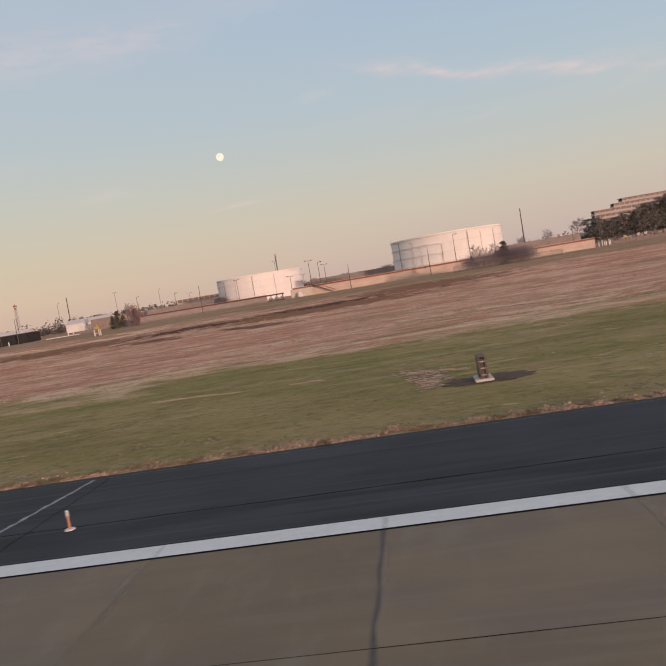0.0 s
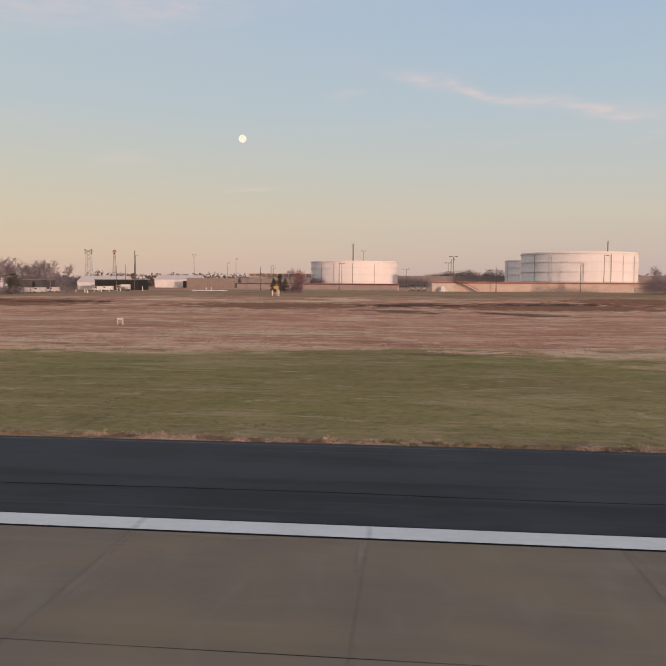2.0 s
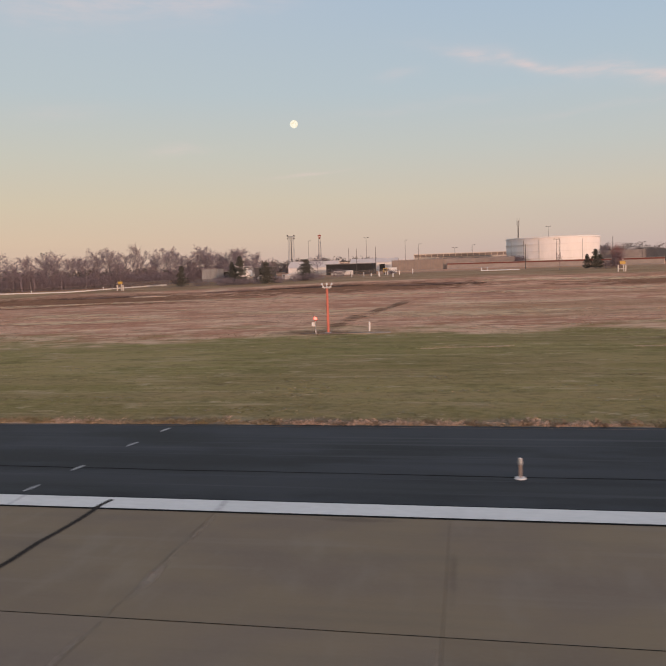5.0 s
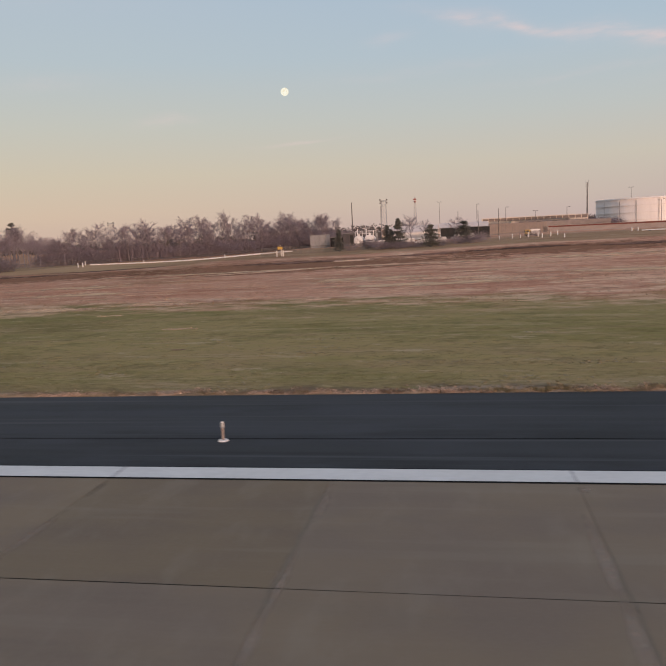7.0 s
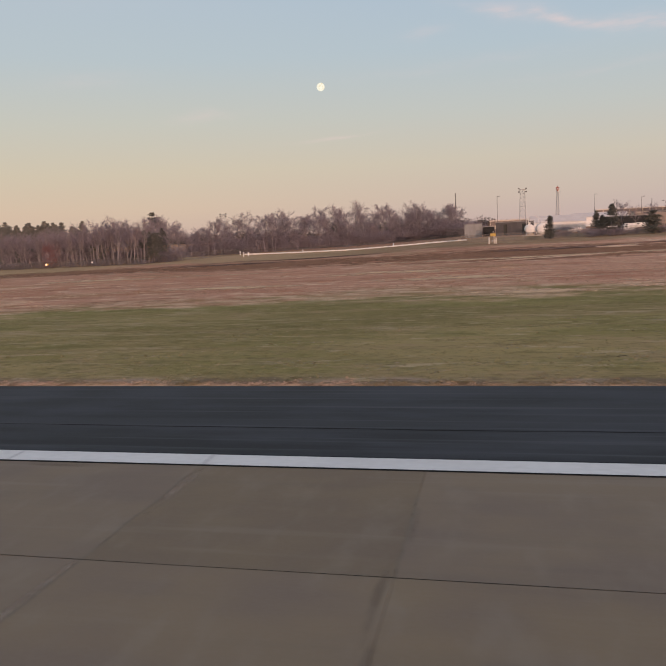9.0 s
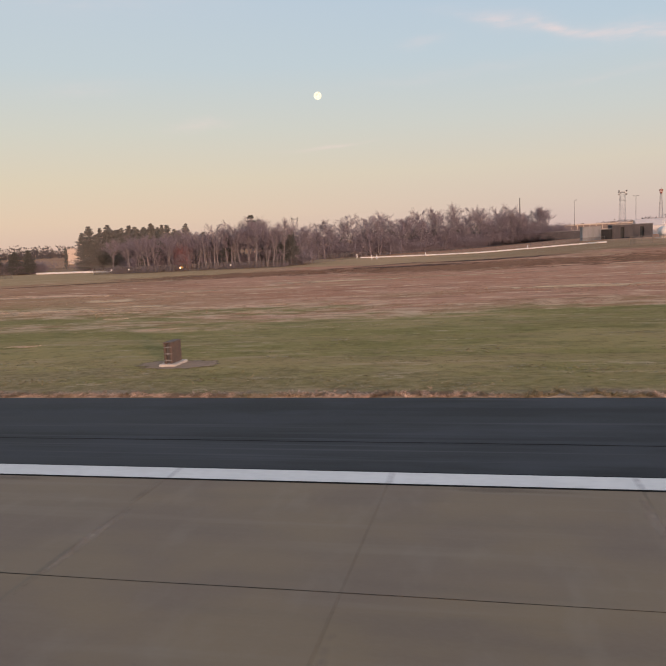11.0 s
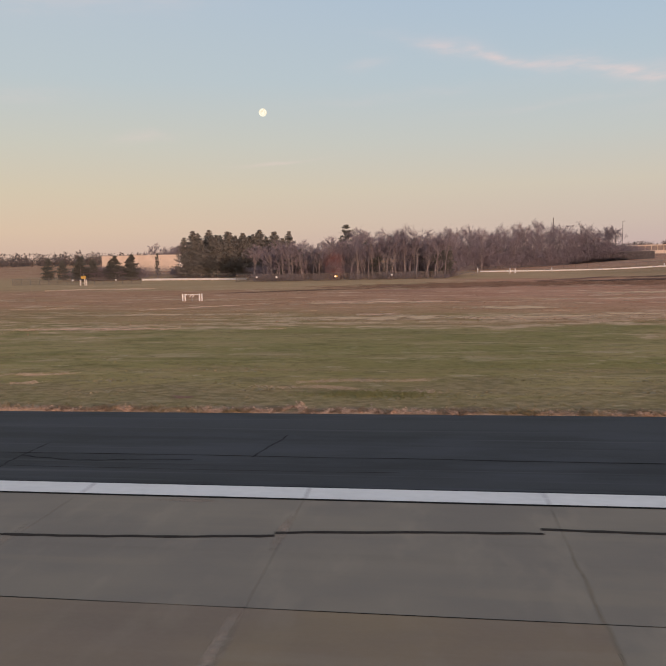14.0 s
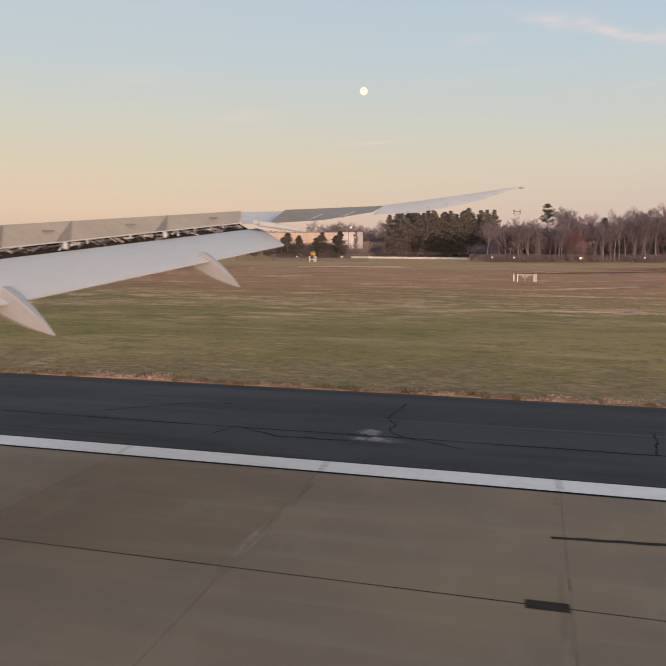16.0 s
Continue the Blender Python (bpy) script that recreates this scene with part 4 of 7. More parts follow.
BARE = [bare_meshes(11, 15, 0.75), bare_meshes(12, 17, 0.6, 13), bare_meshes(13, 14, 0.9, 11, 8), bare_meshes(14, 16, 0.7, 14, 7), bare_meshes(15, 18, 0.55, 13, 8)]
BARE_H = (15, 17, 14, 16, 18)
PINE = [pine_meshes(21, 17, 0.10, 4.2), pine_meshes(22, 18, 0.2, 3.8), pine_meshes(23, 16, 0.05, 4.6)]
PINE_H = (17, 18, 16)
ROUND = [pine_meshes(33, 7, 0.06, 2.2, "round"), pine_meshes(34, 7, 0.1, 2.4, "round")]
TALL = [stand_meshes(26, 18, 0.07, 4.1, "needle_hazed", 24, 5, 44), stand_meshes(27, 19, 0.12, 3.7, "needle_hazed", 23, 5, 44), stand_meshes(28, 17, 0.05, 4.4, "needle_hazed", 23, 5, 44)]
LONE = [stand_meshes(29, 19.4, 0.62, 4.4, "needle", 8, 4, 48)]
SHAGGY = [stand_meshes(35, 9, 0.04, 2.5, "needle", 13, 5, 26, 0.6), stand_meshes(36, 9, 0.03, 2.7, "needle", 12, 5, 26, 0.5), stand_meshes(37, 9, 0.05, 2.3, "needle", 14, 5, 24, 0.7)]
DUSKY = [pine_meshes(24, 17, 0.08, 4.4, mat="needle_hazed"), pine_meshes(25, 16, 0.05, 4.6, mat="needle_hazed")]
BRUSH = [brush_meshes(41, 6, 4), brush_meshes(42, 7, 4.5), brush_meshes(43, 5, 3)]


def tree(kind, x, y, h, rng, label, category="tree", group="", name="tree", wide=1.0, mats=None):
    sets, hs = {"bare": (BARE, BARE_H), "pine": (PINE, PINE_H), "dusky": (DUSKY, (17, 16)), "tall": (TALL, (18, 19, 17)), "lone": (LONE, (20,)), "shaggy": (SHAGGY, (9, 9, 9)), "round": (ROUND, (7, 7)), "brush": (BRUSH, (4, 4.5, 3))}[kind]
    i = rng.randrange(len(sets))
    t = thing(name, x, y, land(x, y) - 0.05, label, category, group, turn=rng.uniform(0, 360))
    s = h / hs[i]
    t.scale = (s * wide, s * wide, s)
    part("stem_clump" if kind == "brush" else "trunk", sets[i][0], None, t)
    part("crown", sets[i][1], None, t)
    return t


rng = random.Random(5)
BARE_L = "tall leafless grey-brown tree in the woodland edge"
# woodland belt, running back from the fence corner
for k in range(84):
    f = (k + rng.random()) / 84
    x = -352 + f * 107
    y = 282 + 118 * smooth01(-0.15, 1.0, f) + (k % 4 - 1.5) * 9 + rng.uniform(-4, 4)
    h = (14.0 + 5.2 * smooth01(0.0, 0.75, f)) * rng.choice((rng.uniform(0.6, 0.9), rng.uniform(0.85, 1.22))) * (0.8 if f > 0.9 else 1)
    tree("bare", x, y, h, rng, BARE_L, group="woodland trees", wide=rng.uniform(0.9, 1.35))
# woodland by the fence, mixed
for k in range(84):
    f = (k + rng.random()) / 84
    x = -394 + f * 60
    y = 217 + (k % 4) * 7 + rng.uniform(-2.5, 2.5)
    if rng.random() < 0.74 or k % 4 == 0:
        tree("bare", x, y, rng.uniform(10.5, 16.0) * (0.8 if x < -371 else 0.97), rng, BARE_L, group="woodland trees", wide=rng.uniform(1.05, 1.5))
    else:
        tree("pine", x, y, rng.uniform(8.5, 12.5) * (0.75 if x < -384 else 1), rng, "dark green pine among bare woodland trees", group="woodland trees", wide=0.9)
# saplings between the trunks: a thicket nobody could count
def thicket():
    light = [bare_meshes(61, 8, 0.8, 9, 6, 9), bare_meshes(62, 7, 1.0, 9, 6, 9), bare_meshes(63, 9, 0.7, 10, 6, 9)]
    spots = [(-393 + 56 * (k + rng.random()) / 46, 219 + rng.uniform(-2, 9), rng.uniform(3.5, 8)) for k in range(46)]
    for k in range(120):
        f = (k + rng.random()) / 120
        spots.append((-350 + 104 * f, 272 + 116 * smooth01(-0.15, 1.0, f) + rng.uniform(-4, 12), rng.uniform(4.5, 11.5)))
    sources = []
    for pair, h in zip(light, (8, 7, 9)):
        vs, fs = [], []
        for me in pair:
            o = len(vs)
            vs += [v.co.copy() for v in me.vertices]
            fs += [[o + i for i in p.vertices] for p in me.polygons]
        sources.append((np.array(vs), fs, h))
    allv, allf, o = [], [], 0
    for k, (x, y, h) in enumerate(spots):
        vs, fs, h0 = sources[k % 3]
        t, s, w = rng.uniform(0, 6.283), h / h0, rng.uniform(1.3, 2.0)
        c, d = math.cos(t) * s * w, math.sin(t) * s * w
        out = np.stack([vs[:, 0] * c - vs[:, 1] * d + x, vs[:, 0] * d + vs[:, 1] * c + y, vs[:, 2] * s + land(x, y)], 1)
        allv += out.tolist()
        allf += [[o + i for i in p] for p in fs]
        o += len(vs)
    tagged(new("sapling_thicket", raw_mesh("sapling_thicket", allv, allf, M["twig"])), "thicket of young leafless saplings between the trunks", "thicket", kind="stuff")


thicket()
# slender pale-barked trees at the edge of the wood
slim = [bare_meshes(71 + k, 13, 0.5, 9, 5, 8, 0.05) for k in range(3)]
for pair in slim:
    pair[0].materials[0] = M["pale_bark"]
for k in range(17):
    x, h = -389 + 52 * (k + rng.random()) / 17, rng.uniform(5.5, 12.5)
    y = 214.5 + rng.uniform(0, 3)
    t = thing("tree", x, y, land(x, y) - 0.05, "slender pale-barked leafless tree at the edge of the wood", "tree", "woodland trees", turn=rng.uniform(0, 360))
    t.scale = (h / 13 * 0.9, h / 13 * 0.9, h / 13)
    part("trunk", slim[k % 3][0], None, t)
    part("crown", slim[k % 3][1], None, t)
# dense pines
for k in range(36):
    x = -431 + 36.5 * (k + rng.random()) / 36
    tree("tall", x, 261 + (k % 3) * 8 + rng.uniform(-3, 3), rng.uniform(13.6, 16.4) + 1.4 * (k % 2), rng, "tall dense dark green pine", group="pine stand", wide=rng.uniform(0.95, 1.25))
for x, h in ((-371.5, 19), (-369.0, 16.5), (-366.2, 17.5)):
    tree("bare", x, 296, h, rng, BARE_L, group="woodland trees", wide=1.3)
tree("lone", -375.9, 304, 20.6, rng, "tall lone pine with an open crown above the woods", wide=0.95)
tree("pine", -446.5, 272, 9.6, rng, "small slender pine by the white building", wide=0.5)
for x, y, h, w in ((-465.0, 246, 8.8, 1.5), (-461.8, 249, 7.8, 1.5), (-468.5, 251, 7.2, 1.5), (-452.6, 247, 8.8, 1.5), (-455.6, 250, 7.0, 1.5), (-445.8, 246, 9.2, 1.45), (-448.2, 249, 7.8, 1.5), (-474, 250, 7.6, 1.5), (-478, 247, 8.2, 1.5)):
    tree("shaggy", x, y, h, rng, "dark shaggy conifer before the white building", group="conifers", name="conifer", wide=w)
# red-leaved small tree
t = tree("brush", -369.4, 214.6, 5.6, rng, "small tree with dull red leaves behind the fence", name="red_tree", wide=0.5)
t.children[1].data = brush_meshes(77, 4.5, 4.5, "red_leaf")[1]
t = tree("brush", -78.7, 231, 5.4, rng, "small tree with dull red leaves behind the sign", name="red_tree", wide=0.42)
t.children[1].data = brush_meshes(78, 4.5, 4.2, "red_leaf")[1]
# conifers and bushes
for x, y, h, w in [(-211.0, 216, 6.8, 1.25), (-193.6, 221.5, 9.0, 1.1), (-197.4, 225, 7.2, 1.1), (-196.0, 223, 6.0, 1.1)]:
    tree("shaggy", x, y, h, rng, "small shaggy dark green pine on the bank", group="conifers", name="conifer", wide=w)
for x, y, h, w in ((-85, 231, 6.0, 1.3), (-87.2, 232, 4.6, 1.3), (-83.4, 232, 4.4, 1.3)):
    tree("shaggy", x, y, h, rng, "small shaggy pine behind the sign", group="conifers", name="conifer", wide=w)
for x, y, h in ((-183.6, 216.6, 6.6), (-174, 229, 7.0)):
    tree("round", x, y, h, rng, "dense rounded dark evergreen shrub tree", "tree", name="evergreen_shrub", wide=1.35)
tree("bare", -81.5, 234, 7.6, rng, "small bare tree between two conifers", wide=1.3)
tree("bare", -95.4, 231, 5.6, rng, "small slender bare tree on the bank", wide=0.7)
tree("bare", -190.2, 226, 9.8, rng, "bare tree behind the conifers", wide=1.3)
tree("bare", -185.8, 230, 8.2, rng, "bare tree behind the conifers", wide=0.9)
tree("bare", -176, 258, 9, rng, "bare tree by the parked vans", wide=1.3)
for x, h in ((34.6, 7.6), (37.6, 6.6), (32.4, 5.2), (40.5, 7.4), (46.5, 5.4), (49.5, 5.0)):
    tree("bare", x, 239, h, rng, "small bare tree among bushes", wide=1.25)
tree("round", 43.0, 238.5, 7.6, rng, "dense dark evergreen shrub among bare bushes", "tree", name="evergreen_shrub", wide=1.0)
for x, y, h, w in [(-81, 232, 2.8, 1.1), (49.6, 239, 4.8, 1.3), (46.4, 240, 5.0, 1.4), (39, 239, 5.2, 1.5), (35, 238, 4.6, 1.5), (32, 239, 4.2, 1.4), (43, 240, 5.2, 1.5),
                   (-150, 262, 2.2, 1.3), (-168, 256, 3.2, 1.2), (-205, 240, 3.2, 1.4), (-199, 221, 2.4, 1.8), (-193, 220, 2.2, 1.9), (-188, 220, 2.2, 1.9), (-181, 219, 2.0, 1.8), (-171, 226, 2.6, 1.8), (-209, 226, 2.2, 1.6), (-176, 225, 2.4, 1.6)]:
    tree("brush", x, y, h, rng, "leafless brown scrub bush on the bank", "bush", "scrub bushes", "bush", w)
# low woods between the warehouse and the pines, and scrub along the road before it
for k in range(12):
    x = -451 + 15 * (k + rng.random()) / 12
    tree("bare", x, 312 + (k % 3) * 9 + rng.uniform(-3, 3), rng.uniform(7.5, 10.5), rng, "small leafless tree between warehouse and pines", group="woodland trees", wide=rng.uniform(1.2, 1.6))
for k in range(30):
    x = -438 + 43 * (k + rng.random()) / 30
    tree("brush", x, 268 + rng.uniform(-4, 4), rng.uniform(2.6, 4.6), rng, "dense leafless undergrowth before the pines", "bush", "undergrowth", "bush", rng.uniform(1.3, 1.8))
for k in range(12):
    x = -472 + 26 * (k + rng.random()) / 12
    tree("brush", x, 254 + rng.uniform(-3, 3), rng.uniform(3.6, 5.4), rng, "dark scrub bush before the warehouse", "bush", "scrub bushes", "bush", rng.uniform(1.2, 1.6))
# bare trees behind the warehouse and over the yard fences
for k in range(26):
    x = -520 + 68 * (k + rng.random()) / 26
    tree("bare", x, 452 + (k % 3) * 9 + rng.uniform(-4, 4), rng.uniform(12.5, 17.5), rng, "leafless tree behind the white warehouse", group="woodland trees", wide=rng.uniform(1.2, 1.6))
for k in range(14):
    x = -136 + 44 * (k + rng.random()) / 14
    tree("brush", x, 402 + rng.uniform(0, 8), rng.uniform(4.6, 5.9), rng, "dark scrub behind the screen fence", "bush", "scrub bushes", "bush", rng.uniform(1.3, 1.8))
# understorey
for k in range(52):
    x = -396 + 60 * (k + rng.random()) / 52
    tree("brush", x, 231 + rng.uniform(-4, 9), rng.uniform(2.2, 5.2), rng, "dense leafless undergrowth at the woodland foot", "bush", "undergrowth", "bush", rng.uniform(1.3, 1.8))
for k in range(20):
    x = -395 + 59 * (k + rng.random()) / 20
    if abs(x + 369.4) < 5:
        continue
    tree("brush", x, 215 + rng.uniform(-1, 3), rng.uniform(1.4, 2.4), rng, "low leafless scrub behind the fence", "bush", "undergrowth", "bush", rng.uniform(1.5, 2.2))
for k in range(120):
    f = (k + rng.random()) / 120
    x, y = -352 + 110 * f, 298 + 114 * smooth01(-0.15, 1.0, f) + rng.uniform(-5, 5)
    y -= 20 if k % 2 else 0
    tree("brush", x, y, (rng.uniform(3.0, 5.0) if k % 2 else rng.uniform(3.5, 6.0)) + 3.0 * f, rng, "dense leafless undergrowth at the woodland foot", "bush", "undergrowth", "bush", rng.uniform(1.4, 1.9))
# dark evergreens to the far right
for k in range(44):
    x = 118 + 110 * (k + rng.random()) / 44
    y = 440 - (x - 122) * 0.15 + rng.uniform(-9, 9)
    tree("dusky", x, y, rng.uniform(12, 15.5) + min(9, max(0, (x - 140) * 0.3)), rng, "broad dusky evergreen tree beside the fence", group="evergreens", wide=1.45)
for x, y, h in [(92, 420, 13), (110, 430, 17), (80, 440, 12), (128, 440, 14)]:
    tree("bare", x, y, h, rng, "bare tree behind the panel fence", wide=1.2)


# far woods on the horizon: too many to count
def far_woods():
    rng = random.Random(9)
    vs, fs = [], []
    for k in range(1500):
        x = rng.uniform(-1300, 900)
        y = 850 + rng.uniform(-60, 250)
        h = rng.uniform(9, 15) + 3 * math.sin(x * 0.013) + 2 * math.sin(x * 0.041)
        h += 4.0 * smooth01(-130, -60, x) * smooth01(130, 70, x)
        w = rng.uniform(5, 9)
        ridge = -120 < x < 130
        for j in range(420 if ridge else 36):
            c = Vector((x + rng.gauss(0, 0.4) * w, y + rng.gauss(0, 0.4) * w, max(0.5, h * (1 - rng.random() ** 0.7))))
            a = Vector((rng.uniform(-1, 1), rng.uniform(-1, 1), rng.uniform(-1, 1))).normalized() * (rng.uniform(0.4, 0.8) if ridge else rng.uniform(1.0, 2.4))
            b2 = a.cross(Vector((rng.uniform(-1, 1), rng.uniform(-1, 1), rng.uniform(-1, 1)))).normalized() * (rng.uniform(0.5, 1.0) if ridge else rng.uniform(1.0, 2.0))
            i = len(vs)
            vs.extend([c - a, c + b2, c + a])
            fs.append((i, i + 1, i + 2))
    tagged(new("far_woods", raw_mesh("far_woods", vs, fs, M["far_wood"])), "distant line of dark woods on the horizon", "woods", kind="stuff")


far_woods()


# ---- buildings ----
def shed(x0, x1, y0, depth, zb, zt, mat, label, openings=(), name="shed", roof="flat"):
    t = thing(name, (x0 + x1) / 2, y0 + depth / 2, zb, label, "building", "yard buildings")
    w, h = x1 - x0, zt - zb
    xs = [-w / 2]
    for a, b2 in openings:
        xs += [a - (x0 + x1) / 2, b2 - (x0 + x1) / 2]
    xs.append(w / 2)
    for i in range(0, len(xs), 2):
        if xs[i + 1] - xs[i] > 0.05:
            part("wall", box(B(), ((xs[i] + xs[i + 1]) / 2, -depth / 2, h / 2), (xs[i + 1] - xs[i], 0.25, h)), mat, t)
    for a, b2 in openings:
        a, b2 = a - (x0 + x1) / 2, b2 - (x0 + x1) / 2
        part("lintel", box(B(), ((a + b2) / 2, -depth / 2, h - 0.4), (b2 - a, 0.25, 0.8)), mat, t)
        # dark panel behind the opening paints the shade inside
        part("door", box(B(), ((a + b2) / 2, -depth / 2 + 0.6, (h - 0.8) / 2), (b2 - a, 0.1, h - 0.8)), M["glass"], t, "dark panel painting the shade inside an open doorway")
    for s in (-1, 1):
        part("side_wall", box(B(), (s * (w / 2 - 0.12), 0, h / 2), (0.25, depth - 0.5, h)), mat, t)
    part("back_wall", box(B(), (0, depth / 2, h / 2), (w, 0.25, h)), mat, t)
    n = int(w / 1.1)
    for i in range(n):
        x = -w / 2 + w * (i + 0.5) / n
        if not any(a - 0.3 < x + (x0 + x1) / 2 < b2 + 0.3 for a, b2 in openings):
            part("rib", box(B(), (x, -depth / 2 - 0.15, h / 2), (0.12, 0.08, h - 0.05)), mat, t)
    if roof == "flat":
        part("roof", box(B(), (0, 0, h + 0.14), (w + 0.6, depth + 0.6, 0.26), bevel=0.04), M["roof_grey"], t)
    else:
        bm = B()
        vs = [bm.verts.new(p) for p in ((-w / 2 - 0.4, -depth / 2 - 0.4, h), (w / 2 + 0.4, -depth / 2 - 0.4, h), (w / 2 + 0.4, depth / 2 + 0.4, h), (-w / 2 - 0.4, depth / 2 + 0.4, h),
                                        (-w / 2 - 0.4, 0, h + roof), (w / 2 + 0.4, 0, h + roof))]
        for f in ((0, 1, 5, 4), (3, 4, 5, 2), (0, 4, 3), (1, 2, 5), (0, 3, 2, 1)):
            bm.faces.new([vs[i] for i in f])
        part("roof", bm, M["roof_pale"], t, "pale sheet metal roof")
    return t


shed(-183.4, -163.1, 313, 12, 2.2, 6.7, M["shed"], "dark grey-green metal shed with open doorways", [(-181.5, -180.2), (-168, -166.5)])
shed(-226.0, -210.5, 317.7, 12, 0.8, 6.5, M["grey_shed"], "grey metal-clad shed with two open doorways", [(-222.8, -221.4), (-215.3, -213.9)])
shed(-238.6, -231.6, 308, 9, 0.9, 6.3, M["pale_shed"], "pale blue-grey metal shed beside the road", [], "pale_shed")
# near-black block put in for the shade of the recess between the sheds
shed(-231.2, -226.5, 316, 8, 0.9, 5.0, M["shed"], "low dark block painting the shaded recess between two sheds", [], "lean_to")
shed(-253, -231, 382, 12, 0.9, 4.7, M["grey_shed"], "low dark grey flat-roofed building beyond the trees")
shed(-210, -186, 352, 14, 1.8, 5.6, M["white_wall"], "long white yard building with a pitched sheet roof", [], "white_building", 3.2)
shed(-186, -160.5, 398, 12, 2.6, 7.2, M["white_wall"], "long white building with a pitched sheet roof", [(-170, -167)], "white_building", 2.4)
shed(-490.5, -481.4, 419, 16, -3.2, 8.5, M["white_wall"], "tall white windowless warehouse block beyond the trees", [], "warehouse")
shed(-540, -490.6, 421, 14, -3.2, 8.4, M["light_cream"], "long pale cream low building behind conifers", [], "low_building")
shed(-143, -107, 480, 14, 2.6, 9.5, M["cream"], "low cream flat-roofed building behind the tanks", [(-138, -135), (-128, -125), (-118, -115)], "low_building")
shed(-106, -96, 470, 10, 2.6, 8.2, M["brick"], "low brown brick annex", [], "low_building")


def long_building(x0, x1, y0, zb, floors, label, mat, name="terminal"):
    """Low wide block: each storey a wall band with its own windows, a slab roof with overhang."""
    t = thing(name, (x0 + x1) / 2, y0, zb, label, "building", "far buildings")
    w = x1 - x0
    z = 0.0
    for sx, ex, fh, setback in floors:
        a, b2 = -w / 2 + sx * w, -w / 2 + ex * w
        part("wall", box(B(), ((a + b2) / 2, setback + 6, z + fh * 0.2), (b2 - a, 12, fh * 0.4)), mat, t)
        part("core", box(B(), ((a + b2) / 2, setback + 6.3, z + fh * 0.65), (b2 - a - 0.6, 11.4, fh * 0.5)), M["grey_shed"], t)
        n = max(2, int((b2 - a) / 4))
        for i in range(n):
            x = a + (b2 - a) * (i + 0.5) / n
            part("window", box(B(), (x, setback + 0.5, z + fh * 0.65), ((b2 - a) / n * 0.82, 0.12, fh * 0.46)), M["hazed_glass"], t)
        for i in range(n + 1):
            x = a + (b2 - a) * i / n
            part("pier", box(B(), (x, setback + 0.42, z + fh * 0.65), (0.5, 0.5, fh * 0.5)), mat, t)
        part("roof", box(B(), ((a + b2) / 2, setback + 6, z + fh * 0.95), (b2 - a + 1.2, 13.4, fh * 0.12)), mat, t)
        z += fh
    return t


long_building(-230, -77, 520, 2.5, [(0, 1, 6.0, 0), (0.46, 0.92, 3.8, 3)], "wide low cream terminal building with a flat roof", M["cream"])
long_building(164, 273, 600, 2.6, [(0, 1, 3.55, 0)] * 7 + [(0.15, 1, 3.3, 3), (0.22, 0.75, 3.3, 6)], "stepped pinkish office building with bands of windows", M["office"], "office_building")


# ---- things in the yard ----
def van(x, y, z, turn, label):
    t = thing("van", x, y, z, label, "van", "parked vans", turn=turn)
    bm = box(B(), (0.35, 0, 1.25), (4.1, 1.95, 1.75), bevel=0.15)
    part("body", bm, M["white_wall"], t)
    part("bonnet", box(B(), (-2.15, 0, 0.85), (1.1, 1.85, 0.85), bevel=0.12), M["white_wall"], t)
    part("windscreen", box(B(), (-1.72, 0, 1.6), (0.12, 1.6, 0.6)), M["glass"], t)
    for s in (-1, 1):
        part("side_window", box(B(), (-1.0, s * 0.97, 1.65), (0.9, 0.05, 0.5)), M["glass"], t)
        for wx in (-1.7, 1.5):
            w = part("wheel", rod(B(), (wx, s * 0.75, 0.36), (wx, s * 0.98, 0.36), 0.36, seg=14), M["tar"], t)
            part("rim", rod(B(), (wx, s * 0.98, 0.36), (wx, s * 1.0, 0.36), 0.2, seg=10), M["steel"], w)
    return t


for x, y, a in [(-188.5, 262, 0), (-182.5, 262, 4), (-176, 300, 0), (-172, 300, 2), (-196, 300, 8), (-208, 300, 3)]:
    van(x, y, land(x, y), a, "parked white van in the yard")

t = thing("fuel_tank", -211.2, 281, land(-211, 281), "pair of white fuel tanks on saddles with catwalk and pipes", "tank")
for vx, r in ((-2.6, 1.75), (1.7, 2.0)):
    bm = rod(B(), (vx, -2.4, 2.5), (vx, 3.2, 2.5), r, seg=24)
    bmesh.ops.create_uvsphere(bm, u_segments=20, v_segments=8, radius=r, matrix=Matrix.Translation((vx, -2.4, 2.5)) @ Matrix.Diagonal((1, 0.35, 1, 1)))
    part("vessel", bm, M["white_wall"], t, smooth=False)
    for y in (-1.4, 2.2):
        part("saddle", box(B(), (vx, y, 0.5), (r * 1.5, 0.4, 1.1)), M["pale"], t)
    part("hatch", rod(B(), (vx, -0.4, 2.4 + r), (vx, -0.4, 3.2 + r), 0.4, seg=10), M["white_wall"], t)
part("deck", box(B(), (-0.3, 0, 0.1), (9.6, 7.0, 0.3)), M["pale"], t)
part("catwalk", box(B(), (0.2, -1.2, 5.0), (8.2, 0.9, 0.12)), M["white_wall"], t)
for x in (-3.8, -1.0, 1.6, 4.2):
    part("catwalk_post", rod(B(), (x, -1.6, 0.2), (x, -1.6, 6.0), 0.09, seg=6), M["white_wall"], t)
part("handrail", rod(B(), (-3.8, -1.6, 6.0), (4.2, -1.6, 6.0), 0.07, seg=6), M["white_wall"], t)
for x, h in ((-3.0, 6.8), (0.4, 7.4), (3.2, 6.2)):
    part("vent_pipe", rod(B(), (x, -0.9, 3.0), (x, -0.9, h), 0.16, seg=8), M["white_wall"], t)
